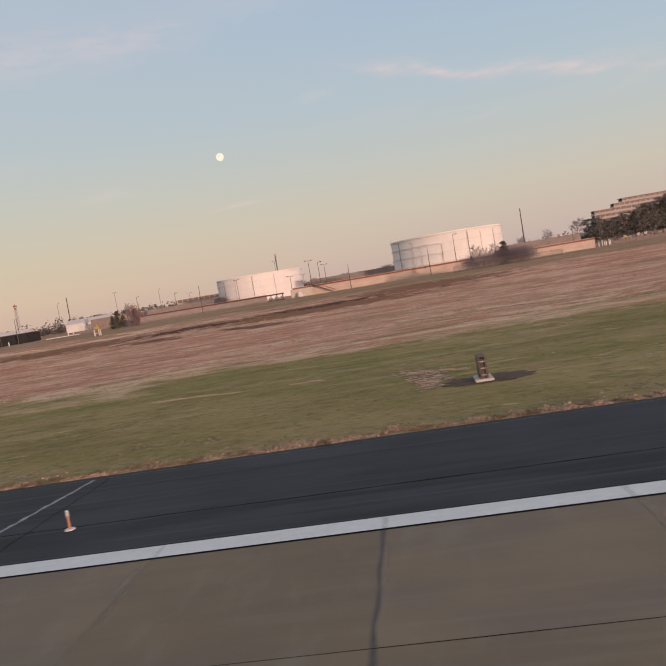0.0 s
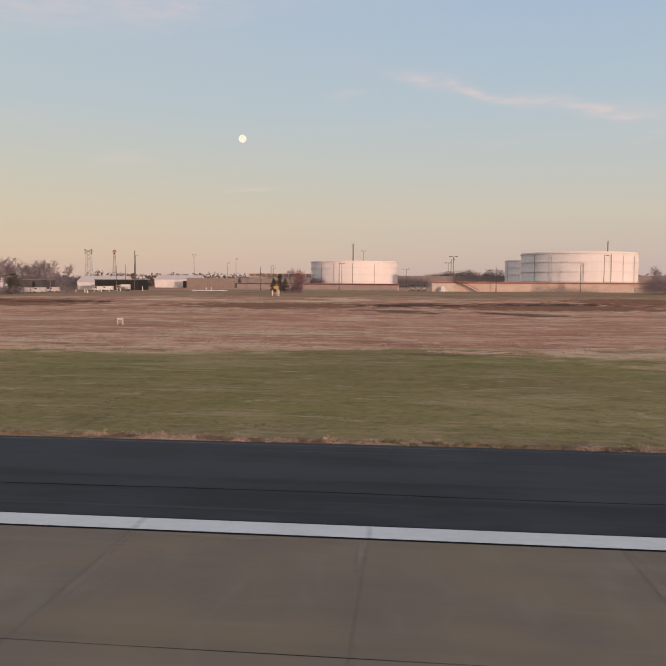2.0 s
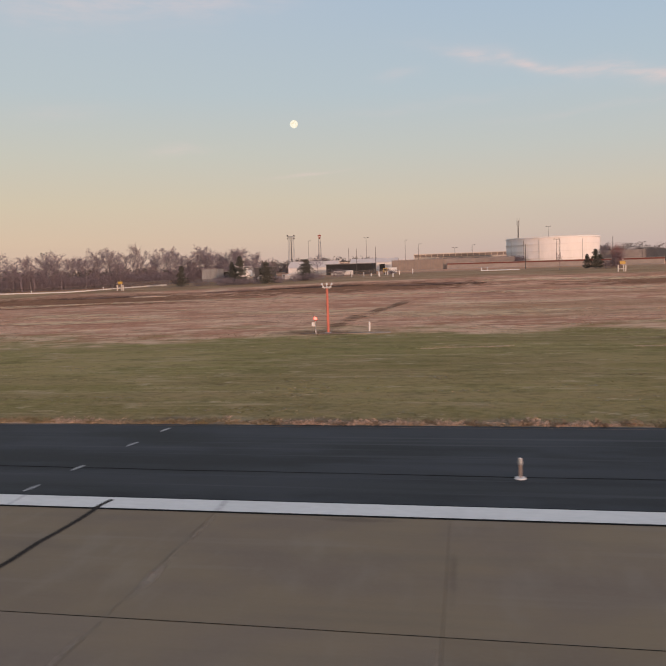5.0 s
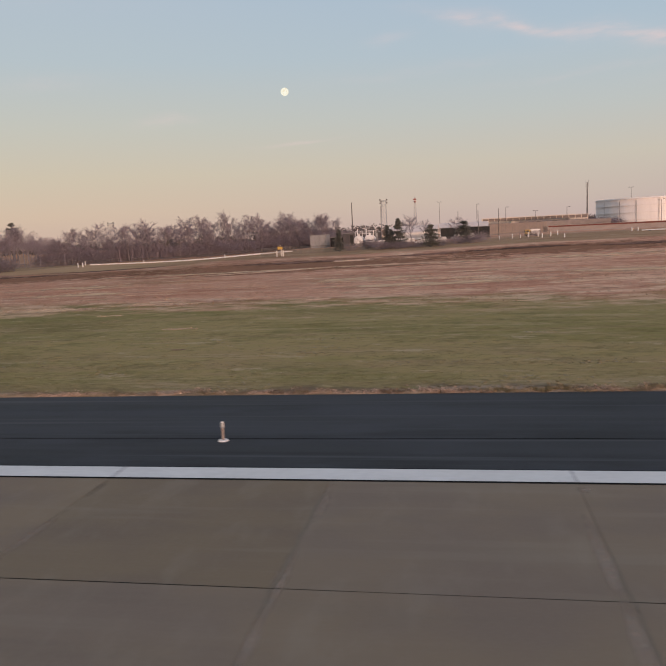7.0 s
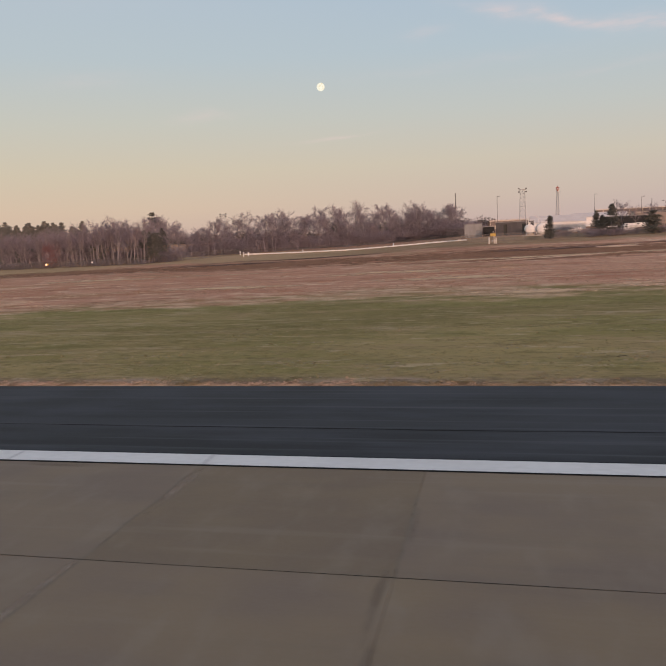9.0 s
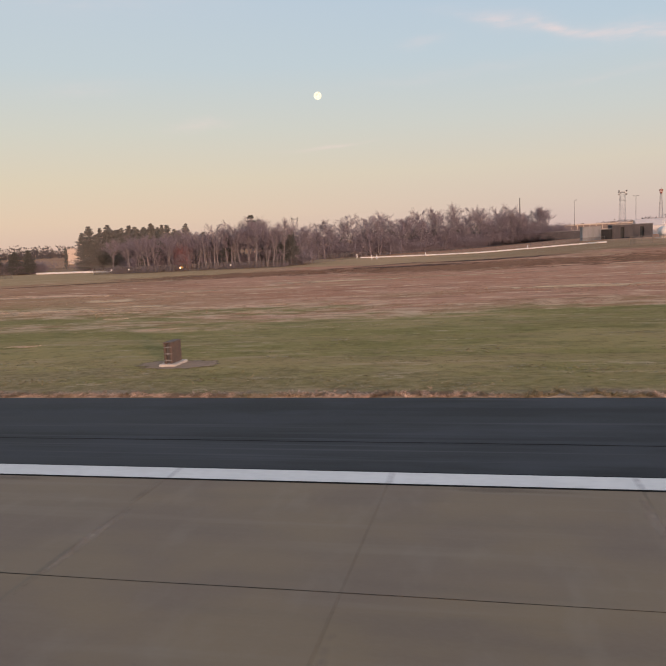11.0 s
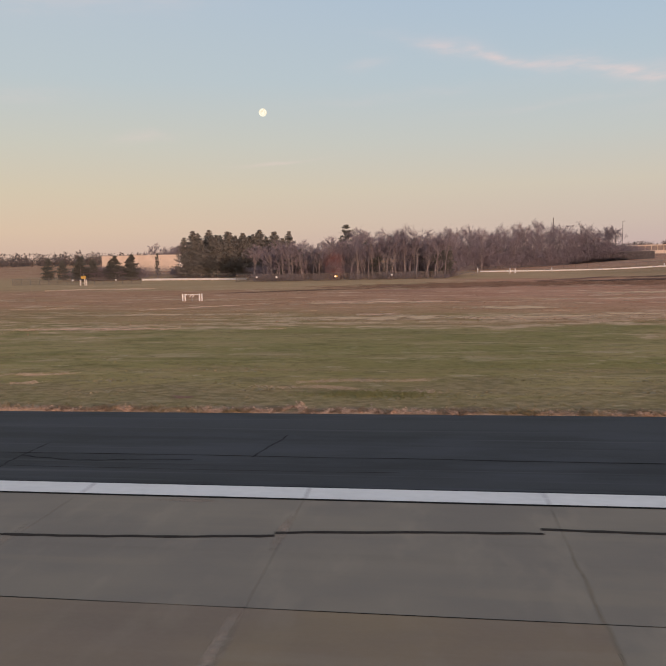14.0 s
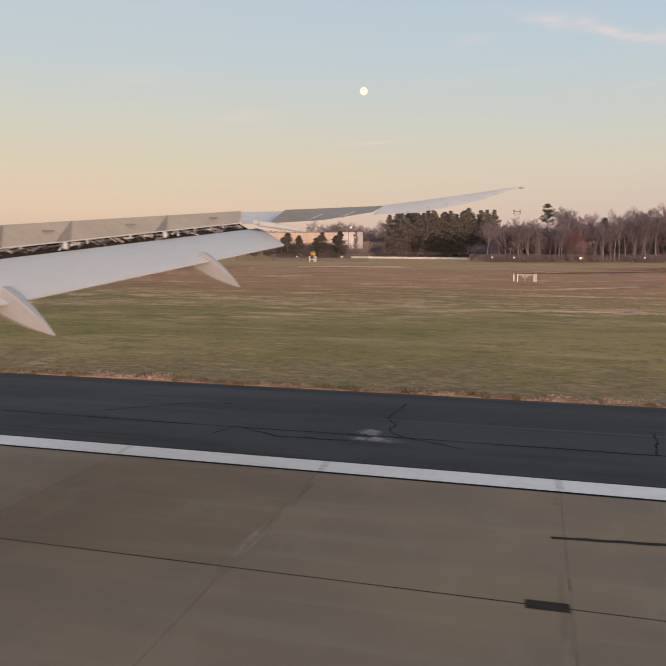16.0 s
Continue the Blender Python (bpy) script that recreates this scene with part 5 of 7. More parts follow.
part("ladder", box(B(), (4.6, -1.8, 2.6), (0.5, 0.12, 5.0)), M["steel"], t)
part("pump_box", box(B(), (4.2, -2.6, 1.1), (1.4, 1.2, 1.8), bevel=0.08), M["pale"], t)


def utility_truck(x, y, turn):
    t = thing("utility_truck", x, y, land(x, y), "small yellow and white utility truck parked by the wall", "truck", turn=turn)
    part("chassis", box(B(), (0, 0, 0.6), (5.2, 1.9, 0.25)), M["dark_steel"], t)
    part("cab", box(B(), (-1.7, 0, 1.5), (1.6, 1.95, 1.6), bevel=0.15), M["yellow"], t, "yellow cab")
    part("cargo_body", box(B(), (0.95, 0, 1.6), (3.2, 2.0, 1.8), bevel=0.08), M["white_wall"], t)
    part("windscreen", box(B(), (-2.5, 0, 1.8), (0.08, 1.6, 0.7)), M["glass"], t)
    for side in (-1, 1):
        part("side_window", box(B(), (-1.7, side * 0.98, 1.8), (0.9, 0.05, 0.55)), M["glass"], t)
        for wx in (-1.7, 1.5):
            wheel = part("wheel", rod(B(), (wx, side * 0.75, 0.42), (wx, side * 1.0, 0.42), 0.42, seg=14), M["tar"], t)
            part("rim", rod(B(), (wx, side * 1.0, 0.42), (wx, side * 1.02, 0.42), 0.22, seg=10), M["steel"], wheel)


utility_truck(-150.5, 264, 5)


def bollards(pts, label, girth=0.17):
    for x, y, h in pts:
        t = thing("bollard", x, y, land(x, y), label, "bollard", "white bollards")
        part("post", rod(B(), (0, 0, -0.1), (0, 0, h), girth, seg=10), M["white_wall"], t)
        part("cap", rod(B(), (0, 0, h), (0, 0, h + 0.12), girth, girth * 0.5, 10), M["white_wall"], t)


bollards([(-150.6, 231.6, 1.2), (-152, 262, 1.2), (-145.3, 222, 1.0), (-145.9, 250, 1.2), (-142.2, 262, 1.6), (-162.4, 250, 1.0), (-158.2, 250, 1.4), (-155.6, 250, 0.9), (-153, 250, 1.6), (-149.9, 250, 1.2)] + [(-118, 262, 1.2), (-116, 262, 1.2)], "short white steel bollard by the service road")
bollards([(84, 292, 1.6), (86, 293, 1.6), (88.5, 294, 1.6), (91, 295, 1.6)], "short white steel bollard beside the dike wall")


# pump manifold and valve at the gap between the dike walls
t = thing("pump_manifold", -40.5, 279.5, land(-40, 279) - 0.15, "dark blue-grey pump skid with pipes and valves", "pump")
part("skid", box(B(), (0, 0, 0.3), (7.0, 2.2, 0.4), bevel=0.05), M["dark_steel"], t)
for k in range(3):
    part("pump_housing", rod(B(), (-2.4 + 2.3 * k, -0.6, 1.2), (-1.2 + 2.3 * k, -0.6, 1.2), 0.6, 0.45, 12), M["steel"], t)
    part("riser", rod(B(), (-1.8 + 2.3 * k, 0.3, 0.4), (-1.8 + 2.3 * k, 0.3, 2.9), 0.18, seg=8), M["dark_steel"], t)
part("header_pipe", rod(B(), (-3.4, 0.3, 2.6), (3.4, 0.3, 2.6), 0.24, seg=10), M["dark_steel"], t)
t = thing("valve_box", -30.7, 280.2, land(-31, 280), "small white valve box with a bent pipe", "valve")
part("body", box(B(), (0, 0, 0.8), (1.6, 1.0, 1.6), bevel=0.08), M["white_wall"], t)
part("pipe", rod(B(), (-1.4, 0, 0.5), (1.9, 0, 0.5), 0.16, seg=8), M["white_wall"], t)
part("hood", rod(B(), (-0.5, 0, 1.6), (0.4, 0, 1.9), 0.3, 0.2, 10), M["white_wall"], t)
t = thing("pipe_rack", -112, 246, land(-112, 246), "white pipes stacked on low racks in the grass", "pipes")
for k in range(5):
    part("pipe", rod(B(), (-6.5 + 0.4 * k, 0.45 * k, 0.35), (6.0 - 0.5 * k, 0.45 * k, 0.35), 0.14, seg=8), M["white_wall"], t)
for x in (-4, 3):
    part("rack", box(B(), (x, 0.9, 0.1), (0.3, 2.6, 0.3)), M["dark_steel"], t)


def guide_sign(x, y, label, flash=True):
    z = land(x, y)
    t = thing("guide_sign", x, y, z, label, "sign", "yellow field signs")
    for s in (-1.1, 1.1):
        part("leg", box(B(), (s, 0, 1.0), (0.42, 0.42, 2.1), bevel=0.05), M["barrier"], t)
    part("crossbar", box(B(), (0, 0, 0.9), (1.8, 0.15, 0.2)), M["barrier"], t)
    part("middle_leg", box(B(), (0.5, 0, 1.2), (0.25, 0.25, 2.4)), M["barrier"], t)
    part("panel", box(B(), (0.15, -0.1, 2.85), (1.7, 0.16, 0.95), bevel=0.04), M["yellow"], t, "blank yellow panel")
    part("panel_frame", box(B(), (0.15, 0.02, 2.85), (1.82, 0.08, 1.06)), M["dark_steel"], t)
    t.scale = (0.85, 0.85, 0.85)
    if flash:
        part("beacon", rod(B(), (0.25, 0, 3.6), (0.25, 0, 3.95), 0.14, seg=8), M["barrier"], t)
    return t


guide_sign(-82, 207.7, "yellow sign on white legs before small trees")
guide_sign(-226.8, 206, "yellow sign on white legs before the sheds")
guide_sign(-442.8, 203.5, "yellow sign on white legs before the fence")
for x, y in ((98, 300), (103.5, 301), (107, 303)):
    t = thing("notice_board", x, y, land(x, y), "small yellow-white notice board on a post", "sign", "notice boards")
    part("post", rod(B(), (0, 0, -0.1), (0, 0, 1.9), 0.06, seg=6), M["steel"], t)
    part("board", box(B(), (0, -0.08, 2.2), (1.1, 0.06, 1.0), bevel=0.02), M["yellow"] if x < 100 else M["white_wall"], t)


# ---- fences ----
def wire_fence(x0, y0, x1, y1, h, label, step=3.0):
    t = thing("wire_fence", 0, 0, 0, label, "fence", "wire fences")
    ln = math.hypot(x1 - x0, y1 - y0)
    n = int(ln / step)
    pole = mesh_of("post", rod(B(), (0, 0, -0.2), (0, 0, h + 0.15), 0.05, seg=6), M["fence_post"])
    prev = None
    for i in range(n + 1):
        f = i / n
        x, y = x0 + (x1 - x0) * f, y0 + (y1 - y0) * f
        z = land(x, y)
        part("post", pole, None, t).location = (x, y, z)
        if prev:
            a, b2 = Vector(prev), Vector((x, y, z))
            part("rail", rod(B(), a + Vector((0, 0, h)), b2 + Vector((0, 0, h)), 0.03, seg=5), M["fence_post"], t)
            bm = B()
            o = Vector((0, -0.06, 0))
            bm.faces.new([bm.verts.new(v) for v in (a + o, b2 + o, b2 + o + Vector((0, 0, h)), a + o + Vector((0, 0, h)))])
            part("mesh_panel", bm, M["wire"], t)
        prev = (x, y, z)
    return t


wire_fence(-470, 211, -428, 211, 2.0, "chain-link perimeter fence before the conifers")
wire_fence(-398.4, 211, -337, 212, 2.15, "chain-link perimeter fence before the woods")
wire_fence(-398.4, 211.2, -399.5, 246, 2.0, "chain-link fence running back along the side road", 6)
wire_fence(-452, 258, -399.5, 246.4, 1.8, "chain-link fence behind the side road barrier", 4)
wire_fence(-337, 212, -326, 276, 2.4, "chain-link perimeter fence running back to the barrier", 6)
wire_fence(-326, 277, -236, 268, 2.0, "chain-link fence behind the white barrier", 4)
wire_fence(-236, 219, -148, 235, 2.2, "chain-link fence before the yard")
wire_fence(26, 234.5, 60, 234.5, 2.0, "chain-link fence round the bushes")
wire_fence(84, 298, 170, 310, 2.6, "chain-link fence before evergreen trees")
for x in (-368, -386, -352, -392, -450, -436):
    t = thing("fence_notice", x, 210.85, land(x, 211) + 1.35, "small pale notice plate wired to the fence", "sign", "fence notices")
    part("plate", box(B(), (0, 0, 0), (0.55, 0.03, 0.45), bevel=0.01), M["white_wall"] if x != -368 else M["yellow"], t)
t = thing("amber_light", -368.4, 210.6, land(-368, 211) + 1.0, "lit amber warning lamp fixed to the fence", "lamp")
part("housing", rod(B(), (0, 0, -0.15), (0, 0, 0.05), 0.2, seg=10), M["dark_steel"], t)
part("globe", rod(B(), (0, 0, 0.05), (0, 0, 0.5), 0.24, 0.16, 12), M["amber_lamp"], t)


def barrier(pts, h, label, mat="barrier"):
    t = thing("barrier_wall", 0, 0, 0, label, "barrier", "white barriers")
    for (xa, ya), (xb, yb) in zip(pts, pts[1:]):
        n = max(1, int(math.hypot(xb - xa, yb - ya) / 3))
        for i in range(n):
            f = (i + 0.5) / n
            x, y = xa + (xb - xa) * f, ya + (yb - ya) * f
            part("block", box(B(), (x, y, land(x, y) + h / 2 - 0.1), (math.hypot(xb - xa, yb - ya) / n - 0.06, 0.45, h + 0.2), math.degrees(math.atan2(yb - ya, xb - xa)), 0.05), M[mat], t)
    return t


barrier([(-323, 274), (-236, 262)], 0.42, "low white concrete road barrier", "white_barrier")
barrier([(-441, 243), (-400.5, 232)], 0.6, "low white concrete road barrier before pines", "white_barrier")
bollards([(88.6, 298, 2.3), (90.0, 297.6, 1.5), (91.3, 298, 2.2)], "white gate post beside the dike end")
bollards([(-324, 272, 1.5), (-314.7, 249.7, 1.5), (-313, 250, 1.5), (-298, 270, 1.1), (-262, 262, 1.2)], "white marker bollard by the road barrier")


t = thing("street_lamp", -485.2, 414, land(-485, 414), "tall street lamp, lit, beside the white warehouse", "lamp")
part("pole", rod(B(), (0, 0, -0.2), (0, 0, 12.2), 0.14, 0.09, 8), M["dark_steel"], t)
part("arm", rod(B(), (0, 0, 12.1), (1.3, 0, 12.4), 0.06, seg=6), M["dark_steel"], t)
part("lamp_head", box(B(), (1.5, 0, 12.4), (0.9, 0.4, 0.22), bevel=0.05), M["dark_steel"], t)
part("lens", box(B(), (1.5, -0.22, 12.25), (0.7, 0.3, 0.25), bevel=0.05), M["white_lamp"], t, "lit white lamp lens")

# ---- airfield fixtures ----
def edge_light(x, col, label):
    y = 21.5
    z = runway_z(y) - 0.012
    t = thing("runway_light", x, y, z, label, "runway light", "runway edge lights")
    part("base_plate", rod(B(), (0, 0, 0), (0, 0, 0.035), 0.17, 0.15, 18), M["white_wall"], t)
    part("stem", rod(B(), (0, 0, 0.035), (0, 0, 0.46), 0.045, 0.040, 14), M[col], t)
    part("collar", rod(B(), (0, 0, 0.42), (0, 0, 0.47), 0.065, 0.065, 14), M["steel"], t)
    part("lens", rod(B(), (0, 0, 0.47), (0, 0, 0.60), 0.062, 0.05, 16), M["lens"], t, "clear glass lens")
    part("lens_cap", rod(B(), (0, 0, 0.60), (0, 0, 0.625), 0.055, 0.035, 14), M["white_wall"], t)


for k in range(-1, 8):
    edge_light(-60.96 * k, "tan_stem" if k in (2, 3, 4) else "orange", "tan-stemmed elevated runway edge light on the shoulder" if k in (2, 3, 4) else "orange-stemmed elevated runway edge light on the shoulder")

for x, y in ((14.9, 39.4), (-291, 36.95)):
    z = land(x, y)
    t = thing("field_marker", x, y, z, "brown metal distance marker seen edge-on, on a pad", "sign", "distance markers")
    part("footing", box(B(), (0, 0, 0.05), (0.95, 1.7, 0.22), bevel=0.03), M["pale"], t)
    for s in (-0.17, 0.17):
        part("side_panel", box(B(), (s, 0, 0.72), (0.12, 1.3, 1.15), bevel=0.02), M["rust"], t)
    part("core", box(B(), (0, 0, 0.70), (0.16, 1.1, 1.05)), M["dark_steel"], t)
    part("cap", box(B(), (0, 0, 1.32), (0.46, 1.34, 0.06), bevel=0.02), M["rust"], t)
    for k in range(3):
        part("bracket", box(B(), (0, -0.62, 0.35 + 0.36 * k), (0.44, 0.06, 0.06)), M["steel"], t)
    bm = B()
    bmesh.ops.create_circle(bm, cap_ends=True, segments=40, radius=1)
    for i, v in enumerate(bm.verts):
        k = 1 + 0.10 * math.sin(i * 1.7) + 0.06 * math.sin(i * 3.1)
        v.co = Vector((v.co.x * 2.5 * k + 0.2, v.co.y * 1.5 * k, 0.035))
    p = solo("marker_pad", bm, M["dirt" if x > 0 else "tan_dirt"], "bare brown gravel pad in the grass" if x > 0 else "worn tan gravel pad in the grass", "pad", "structure")
    p.location = (x, y, z)

z = land(-137.5, 73.6)
t = thing("warning_mast", -137.5, 73.6, z, "orange-red pole with a forked white head", "mast")
part("pole", rod(B(), (0, 0, 0), (0, 0, 4.6), 0.15, 0.11, 12), M["mast_red"], t)
part("foot", box(B(), (0, 0, 0.04), (0.6, 0.6, 0.12), bevel=0.02), M["steel"], t)
part("crossarm", rod(B(), (-0.5, 0, 4.75), (0.5, 0, 4.75), 0.05, seg=8), M["white_wall"], t)
for a in (-0.5, 0, 0.5):
    part("sensor_arm", rod(B(), (a * 0.5, 0, 4.6), (a, 0, 5.05), 0.045, seg=8), M["white_wall"], t)
    part("sensor_cup", rod(B(), (a, 0, 5.0), (a, 0, 5.18), 0.1, 0.07, 10), M["white_wall"], t)
t = thing("obstruction_light", -138.6, 72.5, z, "short post with a lit red lamp and grey box", "lamp")
part("post", rod(B(), (0, 0, 0), (0, 0, 1.5), 0.06, seg=8), M["steel"], t)
part("box", box(B(), (-0.22, -0.05, 1.05), (0.3, 0.2, 0.42), bevel=0.03), M["white_wall"], t)
part("lamp_globe", rod(B(), (0, 0, 1.5), (0, 0, 1.76), 0.14, 0.11, 14), M["red_lamp"], t, "lit red lamp globe")
part("lamp_neck", rod(B(), (0, 0, 1.35), (0, 0, 1.5), 0.12, seg=10), M["red"], t)
bollards([(-133.4, 75.2, 0.9)], "slim white marker post in the grass", 0.09)
bm = B()
for i in range(6):
    box(bm, (-139.5 + 1.55 * i, 73.2, land(-138, 73) + 0.0), (1.5, 1.1, 0.1))
solo("mast_pad", bm, M["pad_concrete"], "weathered tan concrete slab strip under the mast", "pad", "structure")

x, y = -89.9, 112.8
t = thing("field_cabinet", x, y, land(x, y), "small white field cabinet standing on legs", "cabinet")
for s in (-0.52, 0.52):
    part("leg", box(B(), (s, 0, 0.5), (0.2, 0.4, 1.0), bevel=0.02), M["barrier"], t)
part("body", box(B(), (0, 0, 1.1), (1.25, 0.5, 0.42), bevel=0.04), M["barrier"], t)
part("inner_box", box(B(), (0, 0.05, 0.55), (0.5, 0.3, 0.5), bevel=0.03), M["steel"], t)
t.scale = (0.8, 0.8, 0.85)

x, y = -382, 122.7
t = thing("sensor_frame", x, y, land(x, y), "white-posted field frame with a low sensor rail", "sensor")
for s in (-1.75, -1.15, 1.45, 1.75):
    part("post", box(B(), (s, 0.2 if abs(s) > 1.6 else -0.2, 0.62), (0.2, 0.2, 1.35), bevel=0.02), M["white_wall"], t)
part("rail", box(B(), (0, 0, 1.12), (2.6, 0.12, 0.12)), M["white_wall"], t)
for s in (-0.35, 0.2):
    part("sensor", rod(B(), (s, 0, 0.7), (s + 0.15, 0, 1.1), 0.12, seg=10), M["pale"], t)
part("sensor_leg", rod(B(), (0, 0, 0), (0, 0, 0.9), 0.07, seg=8), M["steel"], t)


# ---- the aircraft wing, as it stands at the end of the roll ----
WING = Vector((-380.70, -0.05, 6.18))


def span(a, b2, f):
    return Vector(a).lerp(Vector(b2), f)


def skin(name, lead, trail, thick, mat, parent, bulge=0.0, ns=6, nc=5, label=""):
    """A panel lofted between a leading and a trailing line (two or more points each), with thickness and camber."""
    def along(line, f):
        k = min(len(line) - 2, int(f * (len(line) - 1)))
        return span(line[k], line[k + 1], f * (len(line) - 1) - k)
    bm = B()
    rows = []
    for i in range(ns + 1):
        a, b2 = along(lead, i / ns), along(trail, i / ns)
        a2, b3 = along(lead, min(1, i / ns + 0.01)), along(trail, min(1, i / ns + 0.01))
        if (a2 - a).length < 1e-6:
            a2, b3 = along(lead, i / ns), along(trail, i / ns)
            a, b2 = along(lead, i / ns - 0.01), along(trail, i / ns - 0.01)
        nrm = (b2 - a).cross((a2 + b3) / 2 - (a + b2) / 2).normalized()
        a, b2 = along(lead, i / ns), along(trail, i / ns)
        if nrm.z < 0:
            nrm = -nrm
        top = [a.lerp(b2, c / nc) + nrm * bulge * 4 * (c / nc) * (1 - c / nc) for c in range(nc + 1)]
        low = [a.lerp(b2, c / nc) - nrm * thick * (1 - 0.8 * c / nc) for c in range(nc + 1)]
        rows.append([bm.verts.new(v) for v in top + low[::-1]])
    m = len(rows[0])
    for r, s in zip(rows, rows[1:]):
        for k in range(m):
            bm.faces.new((r[k], s[k], s[(k + 1) % m], r[(k + 1) % m]))
    bm.faces.new(rows[0])
    bm.faces.new(rows[-1][::-1])
    bmesh.ops.recalc_face_normals(bm, faces=bm.faces)
    return part(name, bm, mat, parent, label)


def wing():
    w = thing("aircraft_wing", *WING, "white airliner wing with raised spoilers and lowered flap", "aircraft wing")
    white, grey, beige = M["wing_white"], M["wing_grey"], M["wing_beige"]
    flap_lead, flap_trail = ((-12.2, 7.2, -0.88), (-10.3, 12.32, -0.43), (-7.62, 19.6, 0.23)), ((-11.0, 5.3, -1.84), (-9.0, 10.69, -1.17), (-6.28, 18.05, -0.22))
    skin("flap", flap_lead, flap_trail, 0.16, white, w, 0.05, 10, 6, "lowered white trailing flap")
    low0, low1 = (-12.1, 8.0, -0.62), (-7.93, 19.26, 0.38)
    top0, top1 = (-12.45, 8.3, -0.07), (-8.18, 19.96, 0.74)
    cuts = (0.0, 0.40, 0.535, 0.765, 0.992)
    for a, b2 in zip(cuts, cuts[1:]):
        sp = skin("spoiler", (span(top0, top1, a + 0.002), span(top0, top1, b2 - 0.002)), (span(low0, low1, a + 0.002), span(low0, low1, b2 - 0.002)), 0.05, beige, w, 0.0, 3, 2, "raised beige-grey spoiler panel")
        c = span(span(top0, top1, (a + b2) / 2 + 0.02), span(low0, low1, (a + b2) / 2 + 0.02), 0.45)
        part("latch_plate", box(B(), c + Vector((0.05, -0.03, 0.02)), (0.05, 0.26, 0.03), -20), M["steel"], sp)
    # wing box, and a near-black sheet painting the shade of the open flap bay
    skin("wing_skin", ((-14.6, 9.3, -0.15), (-10.4, 20.8, 0.55)), (top0, top1), 0.25, white, w, 0.04, 6, 3)
    skin("flap_bay", (span(low0, low1, 0) + Vector((-0.22, 0, 0.05)), span(low0, low1, 1) + Vector((-0.22, 0, 0.05))), (Vector(flap_lead[0]) + Vector((-0.1, 0, -0.12)), Vector(flap_lead[2]) + Vector((-0.1, 0, -0.12))), 0.1, M["shed"], w, 0.0, 6, 2, "near-black sheet painting the shade of the open flap bay")
    rng = random.Random(3)
    for k in range(88):
        f = 0.34 + 0.64 * (k + rng.random()) / 88
        a = span(low0, low1, f) + Vector((-0.05, 0, -0.02))
        b2 = span(flap_lead[0], flap_lead[2], f) + Vector((-0.05, 0, 0.03))
        if k % 22 == 8:
            part("hinge_bracket", box(B(), a.lerp(b2, 0.45), (0.07, 0.22, 0.10), 30, 0.02), beige, w)
        p, q = a.lerp(b2, rng.uniform(0, 0.5)), a.lerp(b2, rng.uniform(0.5, 1)) + Vector((0, rng.uniform(-0.5, 0.5), rng.uniform(-0.03, 0.03)))
        part("actuator_rod", rod(B(), p, q, rng.choice((0.01, 0.014, 0.022, 0.03)), seg=6), rng.choice((M["dark_steel"], M["steel"], grey, beige, white)), w)
    part("hydraulic_line", rod(B(), span(low0, low1, 0.3) + Vector((-0.1, 0, -0.08)), span(low0, low1, 0.99) + Vector((-0.1, 0, -0.08)), 0.016, seg=6), M["steel"], w)
    part("spoiler_lip", rod(B(), span(low0, low1, 0.0) + Vector((0.03, 0, 0)), span(low0, low1, 0.99) + Vector((0.03, 0, 0)), 0.016, seg=6), white, w)
    # hinge lugs under the spoiler edge, bay ribs, and painted-shade plates where two spoilers meet
    for f in (0.435, 0.57, 0.67, 0.845, 0.93):
        a = span(low0, low1, f)
        part("hinge_lug", box(B(), a + Vector((0.05, -0.02, -0.05)), (0.04, 0.06, 0.10), 20, 0.01), white, w)
    for f, wide2 in ((0.525, 0.34), (0.745, 0.42)):
        a, b2 = span(low0, low1, f), span(flap_lead[0], flap_lead[2], f)
        part("bay_bracket", box(B(), a.lerp(b2, 0.6) + Vector((0.03, 0, 0.03)), (0.10, wide2, 0.16), 32, 0.03), white, w, "white flap carrier bracket")
        # dark box painting the shade of a bracket recess
        part("bracket_recess", box(B(), a.lerp(b2, 0.6) + Vector((0.09, 0.04, 0.03)), (0.04, wide2 * 0.28, 0.09), 32), M["dark_steel"], w)
    # each grey triangle paints the shade at a spoiler joint
    for f in cuts[1:4]:
        bm = B()
        hi, lo = span(top0, top1, f), span(low0, low1, f)
        tri = [hi + Vector((0.03, -0.01, 0.0)), lo + (Vector(low0) - Vector(low1)).normalized() * 0.34 + Vector((0.03, -0.01, 0.02)), lo + Vector((0.03, -0.01, 0.02))]
        back2 = [v + Vector((-0.025, 0, 0)) for v in tri]
        vs = [bm.verts.new(v) for v in tri + back2]
        for face in ((0, 1, 2), (5, 4, 3), (0, 3, 4, 1), (1, 4, 5, 2), (2, 5, 3, 0)):
            bm.faces.new([vs[q] for q in face])
        part("end_plate", bm, grey, w, "grey triangular plate painting the shade at a spoiler joint")
    # seams on the flap
    for f in (0.52, 0.78):
        a, b2 = span(flap_lead[1], flap_lead[2], f), span(flap_trail[1], flap_trail[2], f)
        part("flap_edge_trim", rod(B(), a + Vector((0, 0, 0.03)), a + Vector((0.05, 0.4, 0.07)), 0.03, seg=6), M["steel"], w)
